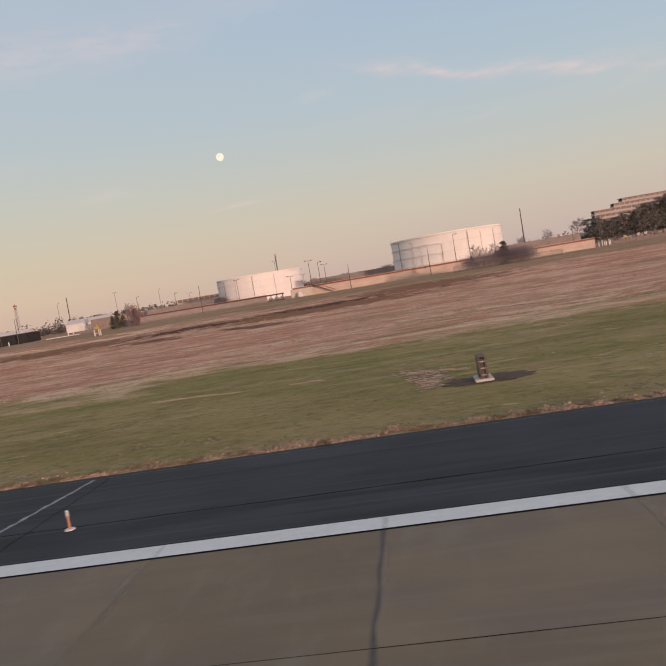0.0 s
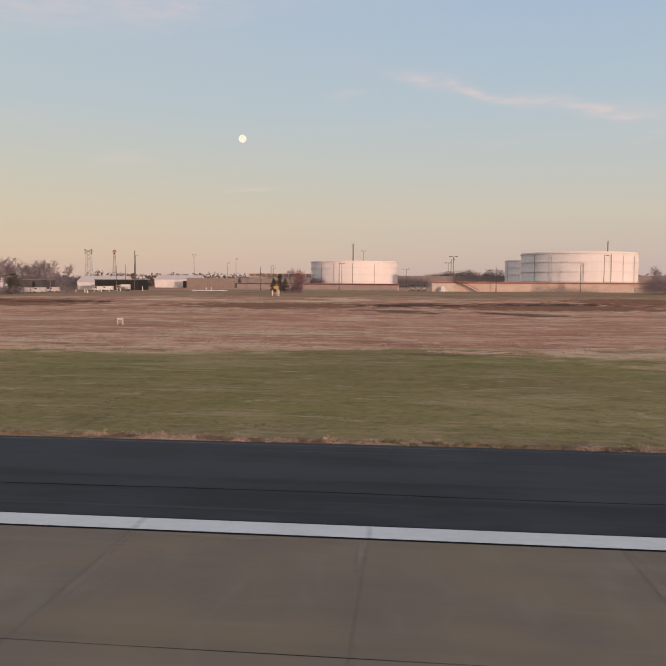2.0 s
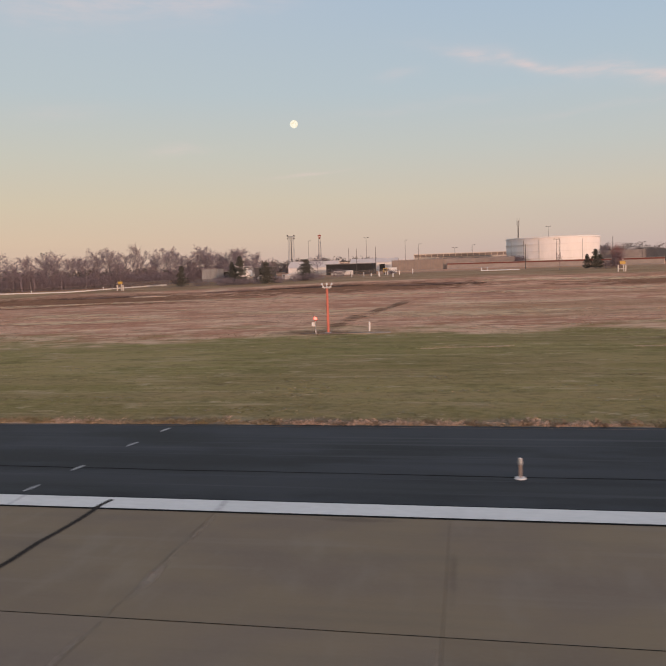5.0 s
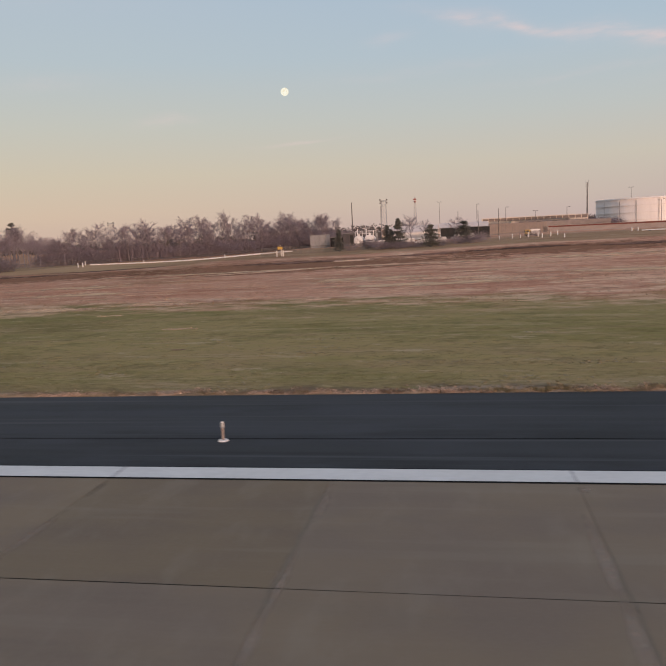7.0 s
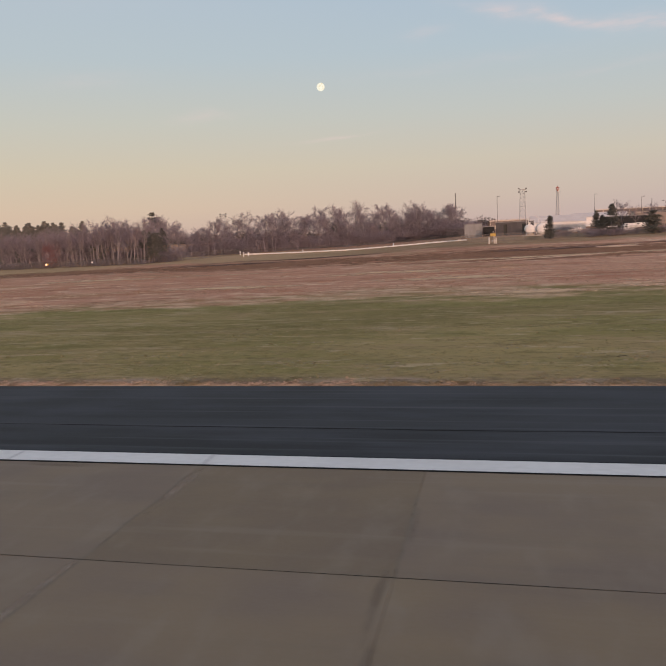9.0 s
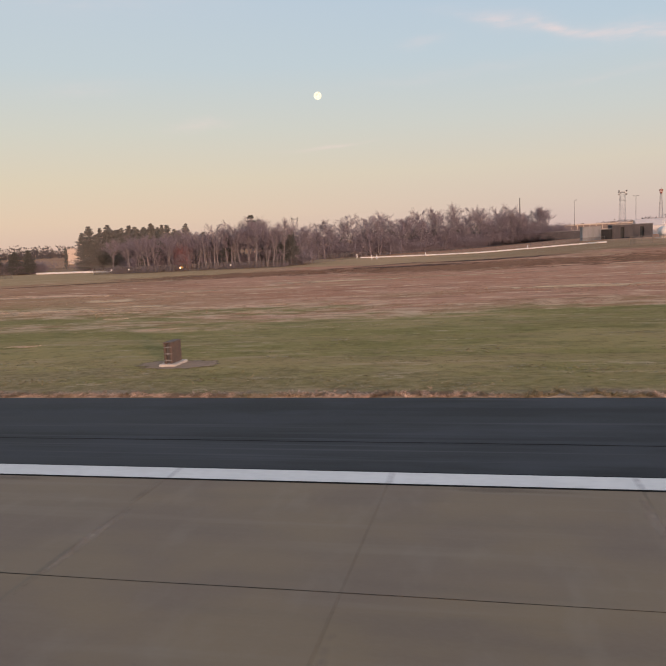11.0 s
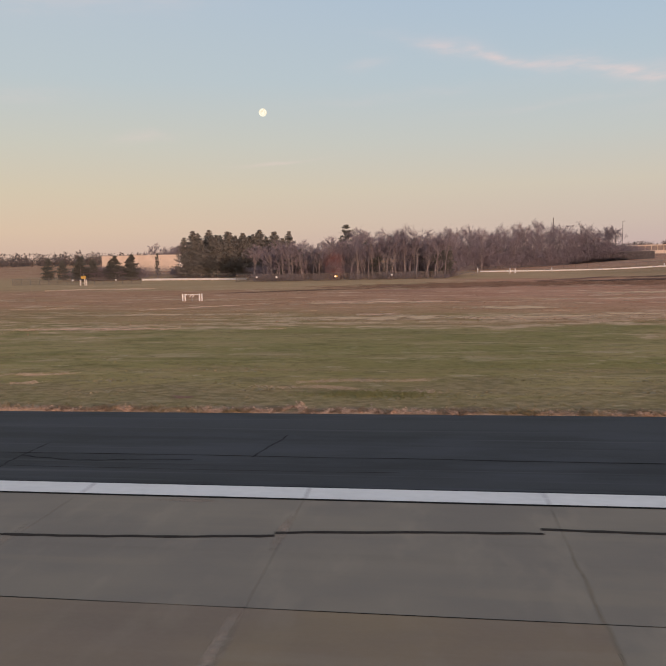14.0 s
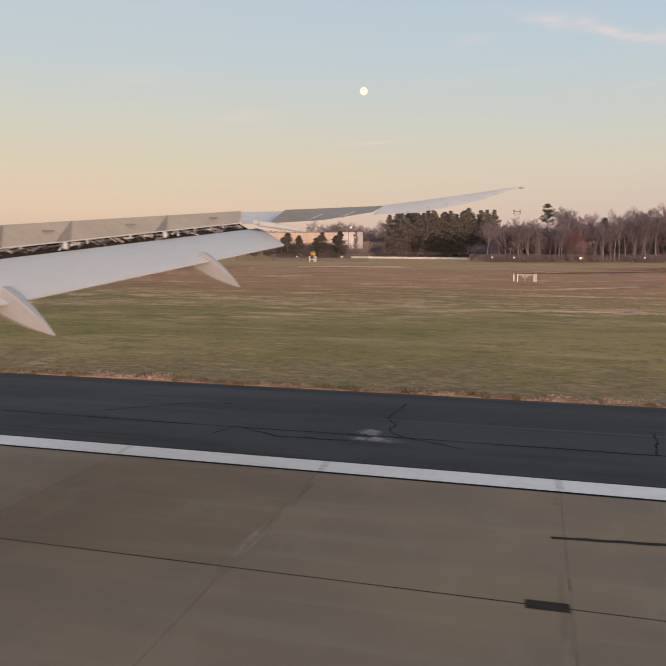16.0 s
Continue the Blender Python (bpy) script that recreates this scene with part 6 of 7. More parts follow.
    # flap track fairings
    for c, tip, wide in (((-9.2, 11.0, -1.10), (-8.04, 10.86, -1.70), 0.15), ((-7.52, 15.65, -0.56), (-6.45, 15.44, -1.15), 0.135)):
        bm = B()
        c, tip = Vector(c), Vector(tip)
        d = tip - c
        side = d.cross(Vector((0, 0, 1))).normalized()
        upv = side.cross(d).normalized()
        rows = []
        for k, (f, r) in enumerate(((0, 1.05), (0.25, 0.95), (0.5, 0.76), (0.72, 0.5), (0.9, 0.22), (1.0, 0.05))):
            o = c + d * f
            box8 = ((0.72, -1.0), (1.0, -0.7), (0.8, 0.9), (0.6, 1.05), (-0.6, 1.05), (-0.8, 0.9), (-1.0, -0.7), (-0.72, -1.0))
            rows.append([bm.verts.new(o + side * p * wide * r + upv * q * wide * 1.6 * r) for p, q in box8])
        for r, s in zip(rows, rows[1:]):
            for k in range(8):
                bm.faces.new((r[k], s[k], s[(k + 1) % 8], r[(k + 1) % 8]))
        bm.faces.new(rows[0][::-1])
        bm.faces.new(rows[-1])
        bmesh.ops.recalc_face_normals(bm, faces=bm.faces)
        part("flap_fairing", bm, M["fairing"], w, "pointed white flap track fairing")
    # outboard wing
    skin("wing_panel", ((-8.3, 19.9, 0.70), (-6.75, 22.2, 0.80)), ((-7.95, 19.3, 0.36), (-6.95, 18.9, 0.36)), 0.06, white, w, 0.0, 4, 3)
    skin("aileron", ((-6.70, 19.40, 0.73), (-4.6, 22.58, 0.93)), ((-6.85, 18.45, 0.35), (-5.61, 19.48, 0.45), (-4.59, 21.06, 0.70)), 0.05, grey, w, 0.0, 6, 2, "dark grey lowered aileron underside")
    skin("raked_wingtip", ((-4.52, 22.5, 0.95), (-3.6, 23.75, 1.12), (-2.71, 24.87, 1.31), (-1.75, 26.1, 1.50), (-0.95, 27.06, 1.67), (-0.56, 27.5, 1.72)),
         ((-4.62, 21.3, 0.62), (-3.5, 22.64, 0.72), (-2.62, 24.05, 0.94), (-1.75, 25.45, 1.20), (-1.0, 26.78, 1.54), (-0.55, 27.45, 1.69)), 0.03, M["wing_white"], w, 0.02, 15, 3, "upswept pale raked wingtip")
    part("flap_arm", rod(B(), (-6.95, 17.95, 0.33), (-5.97, 18.88, 0.14), 0.07, 0.05, 8), white, w)
    part("flap_arm", rod(B(), (-7.1, 17.9, 0.38), (-6.2, 18.9, 0.22), 0.06, 0.05, 8), white, w)
    for k in range(6):
        p = span((-4.1, 21.75, 0.64), (-0.9, 26.9, 1.58), 0.1 + 0.15 * k)
        part("static_wick", rod(B(), p, p + Vector((0.12, -0.05, -0.02)), 0.006, seg=5), M["steel"], w)
    for p, q in (((-6.0, 19.35, 0.44), (-5.72, 19.75, 0.62)), ((-5.25, 20.1, 0.53), (-5.0, 20.5, 0.70))):
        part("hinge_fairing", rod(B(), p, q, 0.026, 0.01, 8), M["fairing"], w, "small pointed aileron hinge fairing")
    part("tip_light", box(B(), (-0.5, 27.4, 1.70), (0.2, 0.1, 0.06), bevel=0.02), M["lens"], w)


wing()


# ---- runway surface: slabs, joints, markings, cracks ----
JOINT0, SLAB = -1.96, 6.096
runway = slope_strip("runway", -900, 500, -26.7, 5.70, 0.0, 0.4, M["concrete"], label="weathered tan concrete runway", category="runway")
for xa, xb in ((-900, JOINT0 + SLAB * -69), (JOINT0 + SLAB * 9, 500)):
    slope_strip("runway_end", xa, xb, 5.72, 18.70, 0.0, 0.4, M["concrete"], label="weathered tan concrete runway beyond the seen slabs", category="runway")


def slab_mesh(y0, y1, mat, left=0.0, right=0.0):
    """One slab; left and right: how far that end strays from square per metre of width."""
    bm = B()
    g, e = 0.004, 0.005
    top = [(g + e, y0 + g + e), (SLAB - g - e, y0 + g + e), (SLAB - g - e, y1 - g - e), (g + e, y1 - g - e)]
    rim = [(g, y0 + g), (SLAB - g, y0 + g), (SLAB - g, y1 - g), (g, y1 - g)]
    top, rim = ([(x + (left if x < 1 else right) * (y - 18.7), y) for x, y in ring] for ring in (top, rim))
    a = [bm.verts.new((x, y, runway_z(y))) for x, y in top]
    b2 = [bm.verts.new((x, y, runway_z(y) - e)) for x, y in rim]
    c = [bm.verts.new((x, y, runway_z(y) - 0.2)) for x, y in rim]
    bm.faces.new(a)
    for p, q in ((a, b2), (b2, c)):
        for k in range(4):
            bm.faces.new((p[k], q[k], q[(k + 1) % 4], p[(k + 1) % 4]))
    bmesh.ops.recalc_face_normals(bm, faces=bm.faces)
    return mesh_of("slab", bm, mat)


lanes = [[slab_mesh(11.81, 18.70, mt), slab_mesh(5.72, 11.81, mt)] for mt in (M["concrete"], M["grey_concrete"])]
NEWER = (set(range(-60, -51)), {-60, -59, -58, -55, -54, -53})
SKEWED = {-49, -48}
for n in range(-69, 9):
    for k in (0, 1):
        me = lanes[n in NEWER[k]][k]
        if n in SKEWED or n + 1 in SKEWED:
            me = slab_mesh(*((11.81, 18.70), (5.72, 11.81))[k], M["concrete"], 0.055 * (n in SKEWED), 0.055 * (n + 1 in SKEWED))
        part("slab", me, None, runway).location = (JOINT0 + SLAB * n, 0, 0)


def ribbon(bm, pts, w, dz=0.004):
    """A thin band that lies on the pavement along a bent line."""
    prev = None
    for i, (x, y) in enumerate(pts):
        a, b2 = pts[max(0, i - 1)], pts[min(len(pts) - 1, i + 1)]
        d = Vector((b2[0] - a[0], b2[1] - a[1], 0)).normalized()
        s = Vector((-d.y, d.x, 0)) * (w[i] if isinstance(w, list) else w) / 2
        base = -0.012 if y > 18.74 else 0.0
        cur = [bm.verts.new((x + k * s.x, y + k * s.y, runway_z(y + k * s.y) + base + dz)) for k in (-1, 1)]
        if prev:
            bm.faces.new((prev[0], cur[0], cur[1], prev[1]))
        prev = cur
    return bm


def marking(name, y0, y1, mat, label, dz):
    bm = B()
    ribbon(bm, [(-900 + 20 * i, (y0 + y1) / 2) for i in range(71)], y1 - y0, dz)
    return solo(name, bm, mat, label, "marking", "structure")


marking("edge_stripe", 17.80, 18.71, M["white_line"], "broad white runway edge stripe", 0.004)
marking("stripe_border", 17.665, 17.798, M["black_line"], "thin black border of the edge stripe", 0.004)
marking("stripe_border", 18.712, 18.78, M["black_line"], "thin black border of the edge stripe", 0.012)

rng = random.Random(17)
DARK = {2}
for n in range(-68, 9):
    if n in SKEWED:
        continue
    x = JOINT0 + SLAB * n
    full = n in DARK
    y0 = 5.8 if full else 5.8 + 6 * rng.random()
    y1 = 17.7 if full else y0 + rng.uniform(2.0, 17.6 - y0 if 17.6 - y0 > 2 else 2.1)
    bm = B()
    w = rng.uniform(0.03, 0.07) if not full else 0.11
    pts = [(x + rng.uniform(-0.03, 0.03), y0 + (min(17.7, y1) - y0) * i / 14) for i in range(15)]
    ribbon(bm, pts, [w * rng.uniform(0.5, 1.4) * (1 if full or 0 < i < 14 else 0.2) for i in range(15)], 0.003)
    solo("joint_seal", bm, M["seal_dark"] if full else M["seal"], "worn filler band along a slab joint", "joint", "structure")
    if rng.random() < 0.75:
        bm = B()
        ribbon(bm, [(x + 0.02, 17.81), (x - 0.01, 18.7)], rng.uniform(0.10, 0.2), 0.008)
        solo("stripe_smudge", bm, M["smudge"], "grey dirt across the stripe at a joint", "joint", "structure")
for n in range(-68, 9):
    if n in SKEWED:
        continue
    x = JOINT0 + SLAB * n
    y = 5.9 + rng.uniform(0, 2)
    while y < 17.0:
        ln = rng.uniform(2.5, 6.0)
        if rng.random() < 0.8:
            off, w = rng.choice((-1, 1)) * rng.uniform(0.04, 0.16), rng.uniform(0.16, 0.34)
            bm = ribbon(B(), [(x + off + rng.uniform(-0.06, 0.06), y + (min(17.6, y + ln) - y) * i / 6) for i in range(7)], [w * k for k in (0.3, 0.8, 1, 1.1, 1, 0.7, 0.3)], rng.uniform(0.0018, 0.0028))
            solo("joint_dirt", bm, M["joint_dust" if rng.random() < 0.62 else "joint_grime"], "smeared dirt beside a slab joint", "stain", "structure")
        y += ln * rng.uniform(0.7, 1.3)
    if rng.random() < 0.4:
        a = rng.uniform(1.0, 2.6)
        xc = x + rng.uniform(a, SLAB - a)
        bm = ribbon(B(), [(xc - a + a * i / 3, 17.46 + rng.uniform(-0.05, 0.04)) for i in range(7)], [0.3 * k for k in (0.5, 0.9, 1, 1.2, 1, 0.9, 0.5)], 0.0022)
        solo("stripe_dirt", bm, M["joint_dust" if rng.random() < 0.35 else "joint_grime"], "grey dirt along the border of the stripe", "stain", "structure")
for xa, xb in ((-300.70, -301.34), (-294.61, -295.25)):
    pts = [(xa + (xb - xa) * i / 16 + rng.uniform(-0.025, 0.025), 17.6 - 11.7 * i / 16) for i in range(17)]
    solo("joint_seal", ribbon(B(), pts, [rng.uniform(0.02, 0.055) for _ in pts], 0.004), M["seal_dark"], "thin dark filler along a slab joint", "joint", "structure")
bm = B()
ribbon(bm, [(-500 + 3.048 * i, 11.81 + rng.uniform(-0.012, 0.012)) for i in range(190)], [rng.uniform(0.008, 0.03) for _ in range(190)], 0.004)
solo("joint_seal", bm, M["tar"], "thin dark filler along the lane joint", "joint", "structure")

# sealed crack along the outer slabs: where each sealed length starts and ends, and its bow
SEALED = [(-313.0, 15.72, -319.0, 15.66, 0.04), (-319.1, 15.43, -325.2, 15.31, 0.08), (-325.25, 15.18, -325.3, 15.33, 0), (-325.3, 15.36, -331.4, 15.70, -0.1), (-331.4, 15.70, -337.6, 16.08, 0.1),
          (-337.7, 15.82, -343.5, 15.38, 0.06), (-343.6, 15.20, -349.7, 14.76, -0.08), (-349.8, 14.76, -355.9, 14.94, -0.12), (-355.9, 14.95, -361.8, 15.54, 0.16), (-361.9, 15.93, -367.9, 15.32, -0.2),
          (-368.0, 15.2, -373.9, 15.12, 0.05), (-374.0, 15.24, -380.1, 14.8, 0.08)]
for xa, ya, xb, yb, bow in SEALED:
    xa, xb = xa + 0.06, xb - 0.08
    k = max(2, int(abs(xb - xa) * 3))
    pts = [(xa + (xb - xa) * i / k, ya + (yb - ya) * i / k + bow * math.sin(math.pi * i / k) + rng.uniform(-0.02, 0.02)) for i in range(k + 1)]
    solo("sealed_crack", ribbon(B(), pts, [(0.075 if -356 < xa < -349.7 else 0.145) * rng.uniform(0.82, 1.15) for _ in pts], 0.005), M["crack_seal"], "black tar-sealed crack along the slab", "crack", "structure")
for x, y, w, h in ((-380.3, 11.82, 0.72, 0.3), (-87.5, 11.15, 0.34, 0.6), (-193.3, 11.8, 0.2, 0.08)):
    solo("tar_patch", ribbon(B(), [(x - w / 2, y), (x + w / 2, y + 0.01)], h, 0.009), M["crack_seal"], "small black tar patch on a joint", "patch", "structure")
pts = [(-133.32 - 0.02 * i + rng.uniform(-0.05, 0.05), 18.5 - i * 0.55) for i in range(18)]
solo("sealed_crack", ribbon(B(), pts, 0.16, 0.006), M["crack_seal"], "broad black sealed crack across the slab", "crack", "structure")

# shoulder: seams, cracks, pale chalk and stains
for y, w, xa, xb in ((21.75, 0.06, -480, 80), (20.55, 0.03, -95, -72), (20.3, 0.025, -372, -340)):
    pts, yy = [], 0.0
    for i in range(xb - xa):
        yy = 0.9 * yy + rng.uniform(-0.035, 0.035)
        pts.append((xa + i, y + yy))
    solo("shoulder_seam", ribbon(B(), pts, [w * rng.uniform(0.5, 1.5) for _ in pts], 0.005), M["tar"], "dark wandering tar seam along the shoulder", "seam", "structure")


def crack(points, seed, w=0.06, label="dark branching crack across the shoulder"):
    """A jagged crack along a bent line of points."""
    r = random.Random(seed)
    pts = []
    for (xa, ya), (xb, yb) in zip(points, points[1:]):
        k = max(2, int(math.hypot(xb - xa, yb - ya) / 0.25))
        pts += [(xa + (xb - xa) * i / k + r.uniform(-0.05, 0.05), ya + (yb - ya) * i / k + r.uniform(-0.05, 0.05)) for i in range(k)]
    pts.append(points[-1])
    solo("shoulder_crack", ribbon(B(), pts, [w * r.uniform(0.4, 1.4) for _ in pts], 0.006), M["crack"], label, "crack", "structure")


CRACKS = [[(-318.9, 22.4), (-318.5, 21.3), (-318.7, 20.6), (-318.3, 20.0)], [(-318.9, 22.4), (-320.1, 21.75)], [(-318.5, 21.3), (-316.4, 20.9), (-314.8, 20.9), (-313.4, 20.4)], [(-327.4, 21.6), (-327.6, 20.6), (-327.9, 20.0)], [(-327.4, 21.6), (-323.0, 21.2), (-320.4, 21.7)],
          [(-295.8, 21.9), (-295.9, 21.0), (-295.65, 20.3), (-295.85, 19.5)],
          [(-353.3, 23.1), (-353.3, 20.7), (-353.2, 19.3)], [(-345.1, 24.7), (-345.5, 23.0), (-345.7, 21.7)], [(-353.3, 21.4), (-351.3, 21.0), (-347.5, 21.3)],
          [(-385.2, 26.7), (-385.35, 24.9), (-385.45, 24.2), (-385.0, 23.4), (-385.05, 22.5), (-384.4, 21.75), (-383.7, 21.5), (-382.5, 20.9)], [(-390.4, 20.6), (-390.1, 21.8), (-388.3, 20.9), (-386.0, 21.0)], [(-396, 22.4), (-393.2, 24.6), (-391.5, 25.0)],
          [(-367.3, 21.1), (-367.05, 19.9), (-367.25, 19.2)], [(-367.6, 22.2), (-367.8, 21.7), (-367.3, 21.1), (-366.7, 20.9), (-366.0, 21.35), (-365.2, 21.65), (-364.0, 21.55), (-360.0, 20.9)], [(-376.8, 24.4), (-377.1, 21.7)]]
for i, line in enumerate(CRACKS):
    crack(line, 50 + i)
crack([(-318.9, 28.2), (-318.8, 24.9), (-318.9, 22.4)], 49, 0.022, "hairline crack across the shoulder")
for x, y, a, b2, t0, t1 in ((-368.0, 22.35, 0.42, 0.24, 0.3, 5.9), (-355.7, 20.9, 1.0, 0.62, 0.5, 5.4)):
    line = [(x + a * math.cos(t0 + (t1 - t0) * i / 14), y + b2 * math.sin(t0 + (t1 - t0) * i / 14)) for i in range(15)]
    crack(line, 80 + int(-x), 0.06, "dark crack curling in a loop on the shoulder")
pts = [(-2.3 - 1.0 * i / 40 + rng.uniform(-0.035, 0.035), 28.3 - 10.2 * i / 40) for i in range(41)]
solo("chalk_line", ribbon(B(), pts, [rng.uniform(0.08, 0.22) for _ in pts], 0.007), M["chalk"], "ragged pale repair line across the shoulder", "marking", "structure")
pts = [(-1.6 + rng.uniform(-0.05, 0.05), 28.3 - 9.4 * i / 20) for i in range(21)]
solo("shoulder_seam", ribbon(B(), pts, 0.045, 0.005), M["crack"], "dark tar joint across the shoulder", "seam", "structure")
for f in (0.0, 0.31, 0.72, 1.0):
    y = 27.6 - 8.2 * f
    solo("chalk_line", ribbon(B(), [(-135.55 - 0.75 * f, y + 0.35), (-135.62 - 0.72 * f, y), (-135.66 - 0.75 * f, y - 0.35)], [0.1, 0.2, 0.08], 0.007), M["chalk"], "short pale paint dash on the shoulder", "marking", "structure")


def stain(x, y, a, b2, seed):
    r = random.Random(seed)
    bm = B()
    n = 36
    ring = []
    for i in range(n):
        t = 2 * math.pi * i / n
        k = 1 + 0.25 * math.sin(3 * t + seed) + 0.15 * math.sin(7 * t) + r.uniform(-0.08, 0.08)
        px, py = x + math.cos(t) * a * k, y + math.sin(t) * b2 * k
        ring.append(bm.verts.new((px, py, runway_z(py) - 0.012 + 0.0035)))
    bm.faces.new(ring)
    solo("dusty_stain", bm, M["dust"], "pale dusty stain on the asphalt", "stain", "structure")


for i, (x, y, a, b2) in enumerate([(-302.4, 21.1, 1.9, 0.5), (-301.2, 20.4, 1.2, 0.4), (-303.4, 27.4, 1.6, 0.8), (-304.3, 20.6, 0.6, 0.25), (-385.0, 21.3, 0.9, 0.4), (-385.5, 22.2, 0.5, 0.5), (-301.0, 21.6, 0.8, 0.2), (-61.5, 21.0, 1.0, 0.3)]):
    stain(x, y, a, b2, i)


# ---- patches in the field that lie over the turf ----
def field_patch(name, x, y, a, b2, mat, label, turn=0.0, lift=0.05):
    n, a, b2 = 14, a * 1.35, b2 * 1.35
    c, s = math.cos(radians(turn)), math.sin(radians(turn))
    vs, fs = [], []
    for j in range(n + 1):
        for i in range(n + 1):
            u, v = (2 * i / n - 1) * a, (2 * j / n - 1) * b2
            px, py = x + c * u - s * v, y + s * u + c * v
            vs.append((px, py, land(px, py) + lift))
    for j in range(n):
        for i in range(n):
            k = j * (n + 1) + i
            fs.append((k, k + 1, k + n + 2, k + n + 1))
    solo(name, raw_mesh(name, vs, fs, M[mat]), None, label, "ground patch", "structure")


SEDGE, STRAW, RED, SOIL = ("dark dead sedge patch in the field", "pale dead straw lying in the grass", "red-brown broomsedge patch in the field", "bare dark soil patch in the turf")
for x, y, a, b2 in ((-41.5, 171, 11.5, 4), (-13, 178, 13, 4), (-132, 178, 12, 3), (-214, 171, 14, 4), (-169, 181, 6, 2), (-296, 181, 14, 4), (-275, 197, 16, 5), (-158, 182, 10, 3)):
    field_patch("sedge_patch", x, y, a, b2, "sedge_patch", SEDGE, lift=0.06)
STRAW_SPOTS = ((-103, 184, 15, 4.5), (-86, 181, 12, 4.5), (-67, 182, 13, 2.8), (-416, 170, 8, 1.8), (-425, 131.5, 8, 1.5), (-349, 110.5, 13, 1.6), (-324, 115.5, 5, 1.3), (-346, 84, 9, 3), (-328, 82, 9, 3), (-247, 145.5, 3.5, 1.6), (-249, 115, 4.5, 1.0), (-275, 132, 12, 1.2), (-390, 128, 9, 1.3), (-80, 56.3, 3.4, 1.2), (-72, 40.1, 1.6, 0.7), (-108, 58.6, 3.6, 1.4), (-124, 59, 4.2, 1.2), (-42.5, 67.8, 4.5, 2.2), (-222, 74.5, 6.5, 2.4), (-296, 55.4, 8.5, 0.7), (-281, 56.6, 8, 0.7), 
                    (-190, 112, 10, 5), (-240, 118, 8, 4), (-330, 98, 7, 3), (-376, 92, 10, 1.6), (-300, 128, 14, 3), (-262, 96, 10, 2.5), (-232, 100, 9, 3), (-180, 96, 12, 3), (-150, 110, 14, 4), (-122, 100, 16, 5), (-60, 96, 14, 4), (20, 100, 14, 4), (-318, 86, 4, 2))
for x, y, a, b2 in STRAW_SPOTS:
    if y > 70:
        field_patch("straw_patch", x, y, a, b2, "straw_patch", STRAW)
for x, y, a, b2 in ((16, 188, 20, 12), (-12, 168, 26, 10), (-75, 170, 24, 10), (-215, 160, 40, 18), (-280, 165, 34, 16), (-330, 170, 30, 12), (-150, 175, 30, 14)):
    field_patch("broomsedge_patch", x, y, a, b2, "red_patch", RED, lift=0.035)
for x, y, a, b2, turn in ((-106.4, 64.4, 1.7, 1.0, 0), (-369, 152, 19, 1.6, 20), (-42, 70, 3.0, 1.0, 0), (-138.2, 83, 1.1, 6, 0), (-138.0, 95, 1.0, 7, -4), (-136.6, 108, 0.9, 8, -5), (-134.6, 124, 0.8, 9, -8), (-138, 74, 5, 3, 0)):
    field_patch("soil_patch", x, y, a, b2, "soil_patch", SOIL, turn, 0.07)


# broken mats of straw and dark tufts in long drifts: from, to, depth of the drift, size of a mat, share of it covered
def drift(x0, y0, x1, y1, depth, size, cover, mat, label, rng):
    ln = math.hypot(x1 - x0, y1 - y0)
    vs, fs = [], []
    for k in range(int(cover * (ln + size) * max(depth, size * 0.35) / (size * size * 0.35)) + 2):
        f = rng.random()
        bow = math.sin(f * 4 + x0) * depth * 0.2
        x, y = x0 + (x1 - x0) * f + rng.uniform(-0.2, 0.2) * size, y0 + (y1 - y0) * f + bow + rng.gauss(0, 0.3) * depth
        a = size * rng.uniform(0.35, 1.0) * (0.5 + math.sin(math.pi * f))
        b2 = a * rng.uniform(0.16, 0.42)
        lift, o = rng.uniform(0.018, 0.03) + 0.06 * smooth01(70, 130, y), len(vs)
        for i in range(9):
            t = 2 * math.pi * i / 9
            q = rng.uniform(0.5, 1.15)
            px, py = x + math.cos(t) * a * q, y + math.sin(t) * b2 * q
            vs.append((px, py, land(px, py) + lift))
        fs.append(tuple(range(o, o + 9)))
    solo("straw_drift" if mat == "straw_mat" else "dark_tufts", raw_mesh("drift", vs, fs, M[mat]), None, label, "ground patch", "structure")


rng = random.Random(23)
PALE, DARKT = "broken drift of pale straw in the field", "dark tufts in a broken line in the field"
FAR_STRAW = ((-120, 185.5, -87.4, 185), (-80, 183, -52, 187), (-71, 197, -53, 186), (-197, 170, -203, 168.5), (-191, 185, -187, 186), (-435, 170.3, -409.5, 174.8))
TRACK = ((-231, 136.4, -201, 149), (-201, 149, -172, 148), (-157, 146, -138.5, 147.6), (-116.4, 148.8, -105.6, 149.4), (-252, 145, -246, 146.5), (-359.5, 116.7, -336, 109.8), (-382, 101.2, -366, 113), (-361, 113, -336, 112), (-196, 107, -173.5, 103.7), (-177, 119, -170, 120), (16, 103, 33, 93))
LIMIT = ((-19, 97, 6, 90), (-42, 73.3, -32.4, 72.1), (-102.4, 66.5, -98, 68.5), (-86, 70.7, -73.3, 73.9), (-60.7, 76.3, -45.6, 76.1), (-86, 98.7, -69.7, 104), (-124, 78, -111.4, 79.4), (-189.5, 86.5, -186.5, 86.6), (-192.5, 78.7, -189.5, 78.9), (-212.6, 77.7, -204.5, 78), (-211.7, 85.4, -199.4, 81.2), (-228, 77.6, -216.2, 75), (-383, 70.9, -366, 71.1), (-336.8, 82, -321, 81.3), (-349.7, 90, -344, 90.4), (-307, 83, -298.5, 83.3))
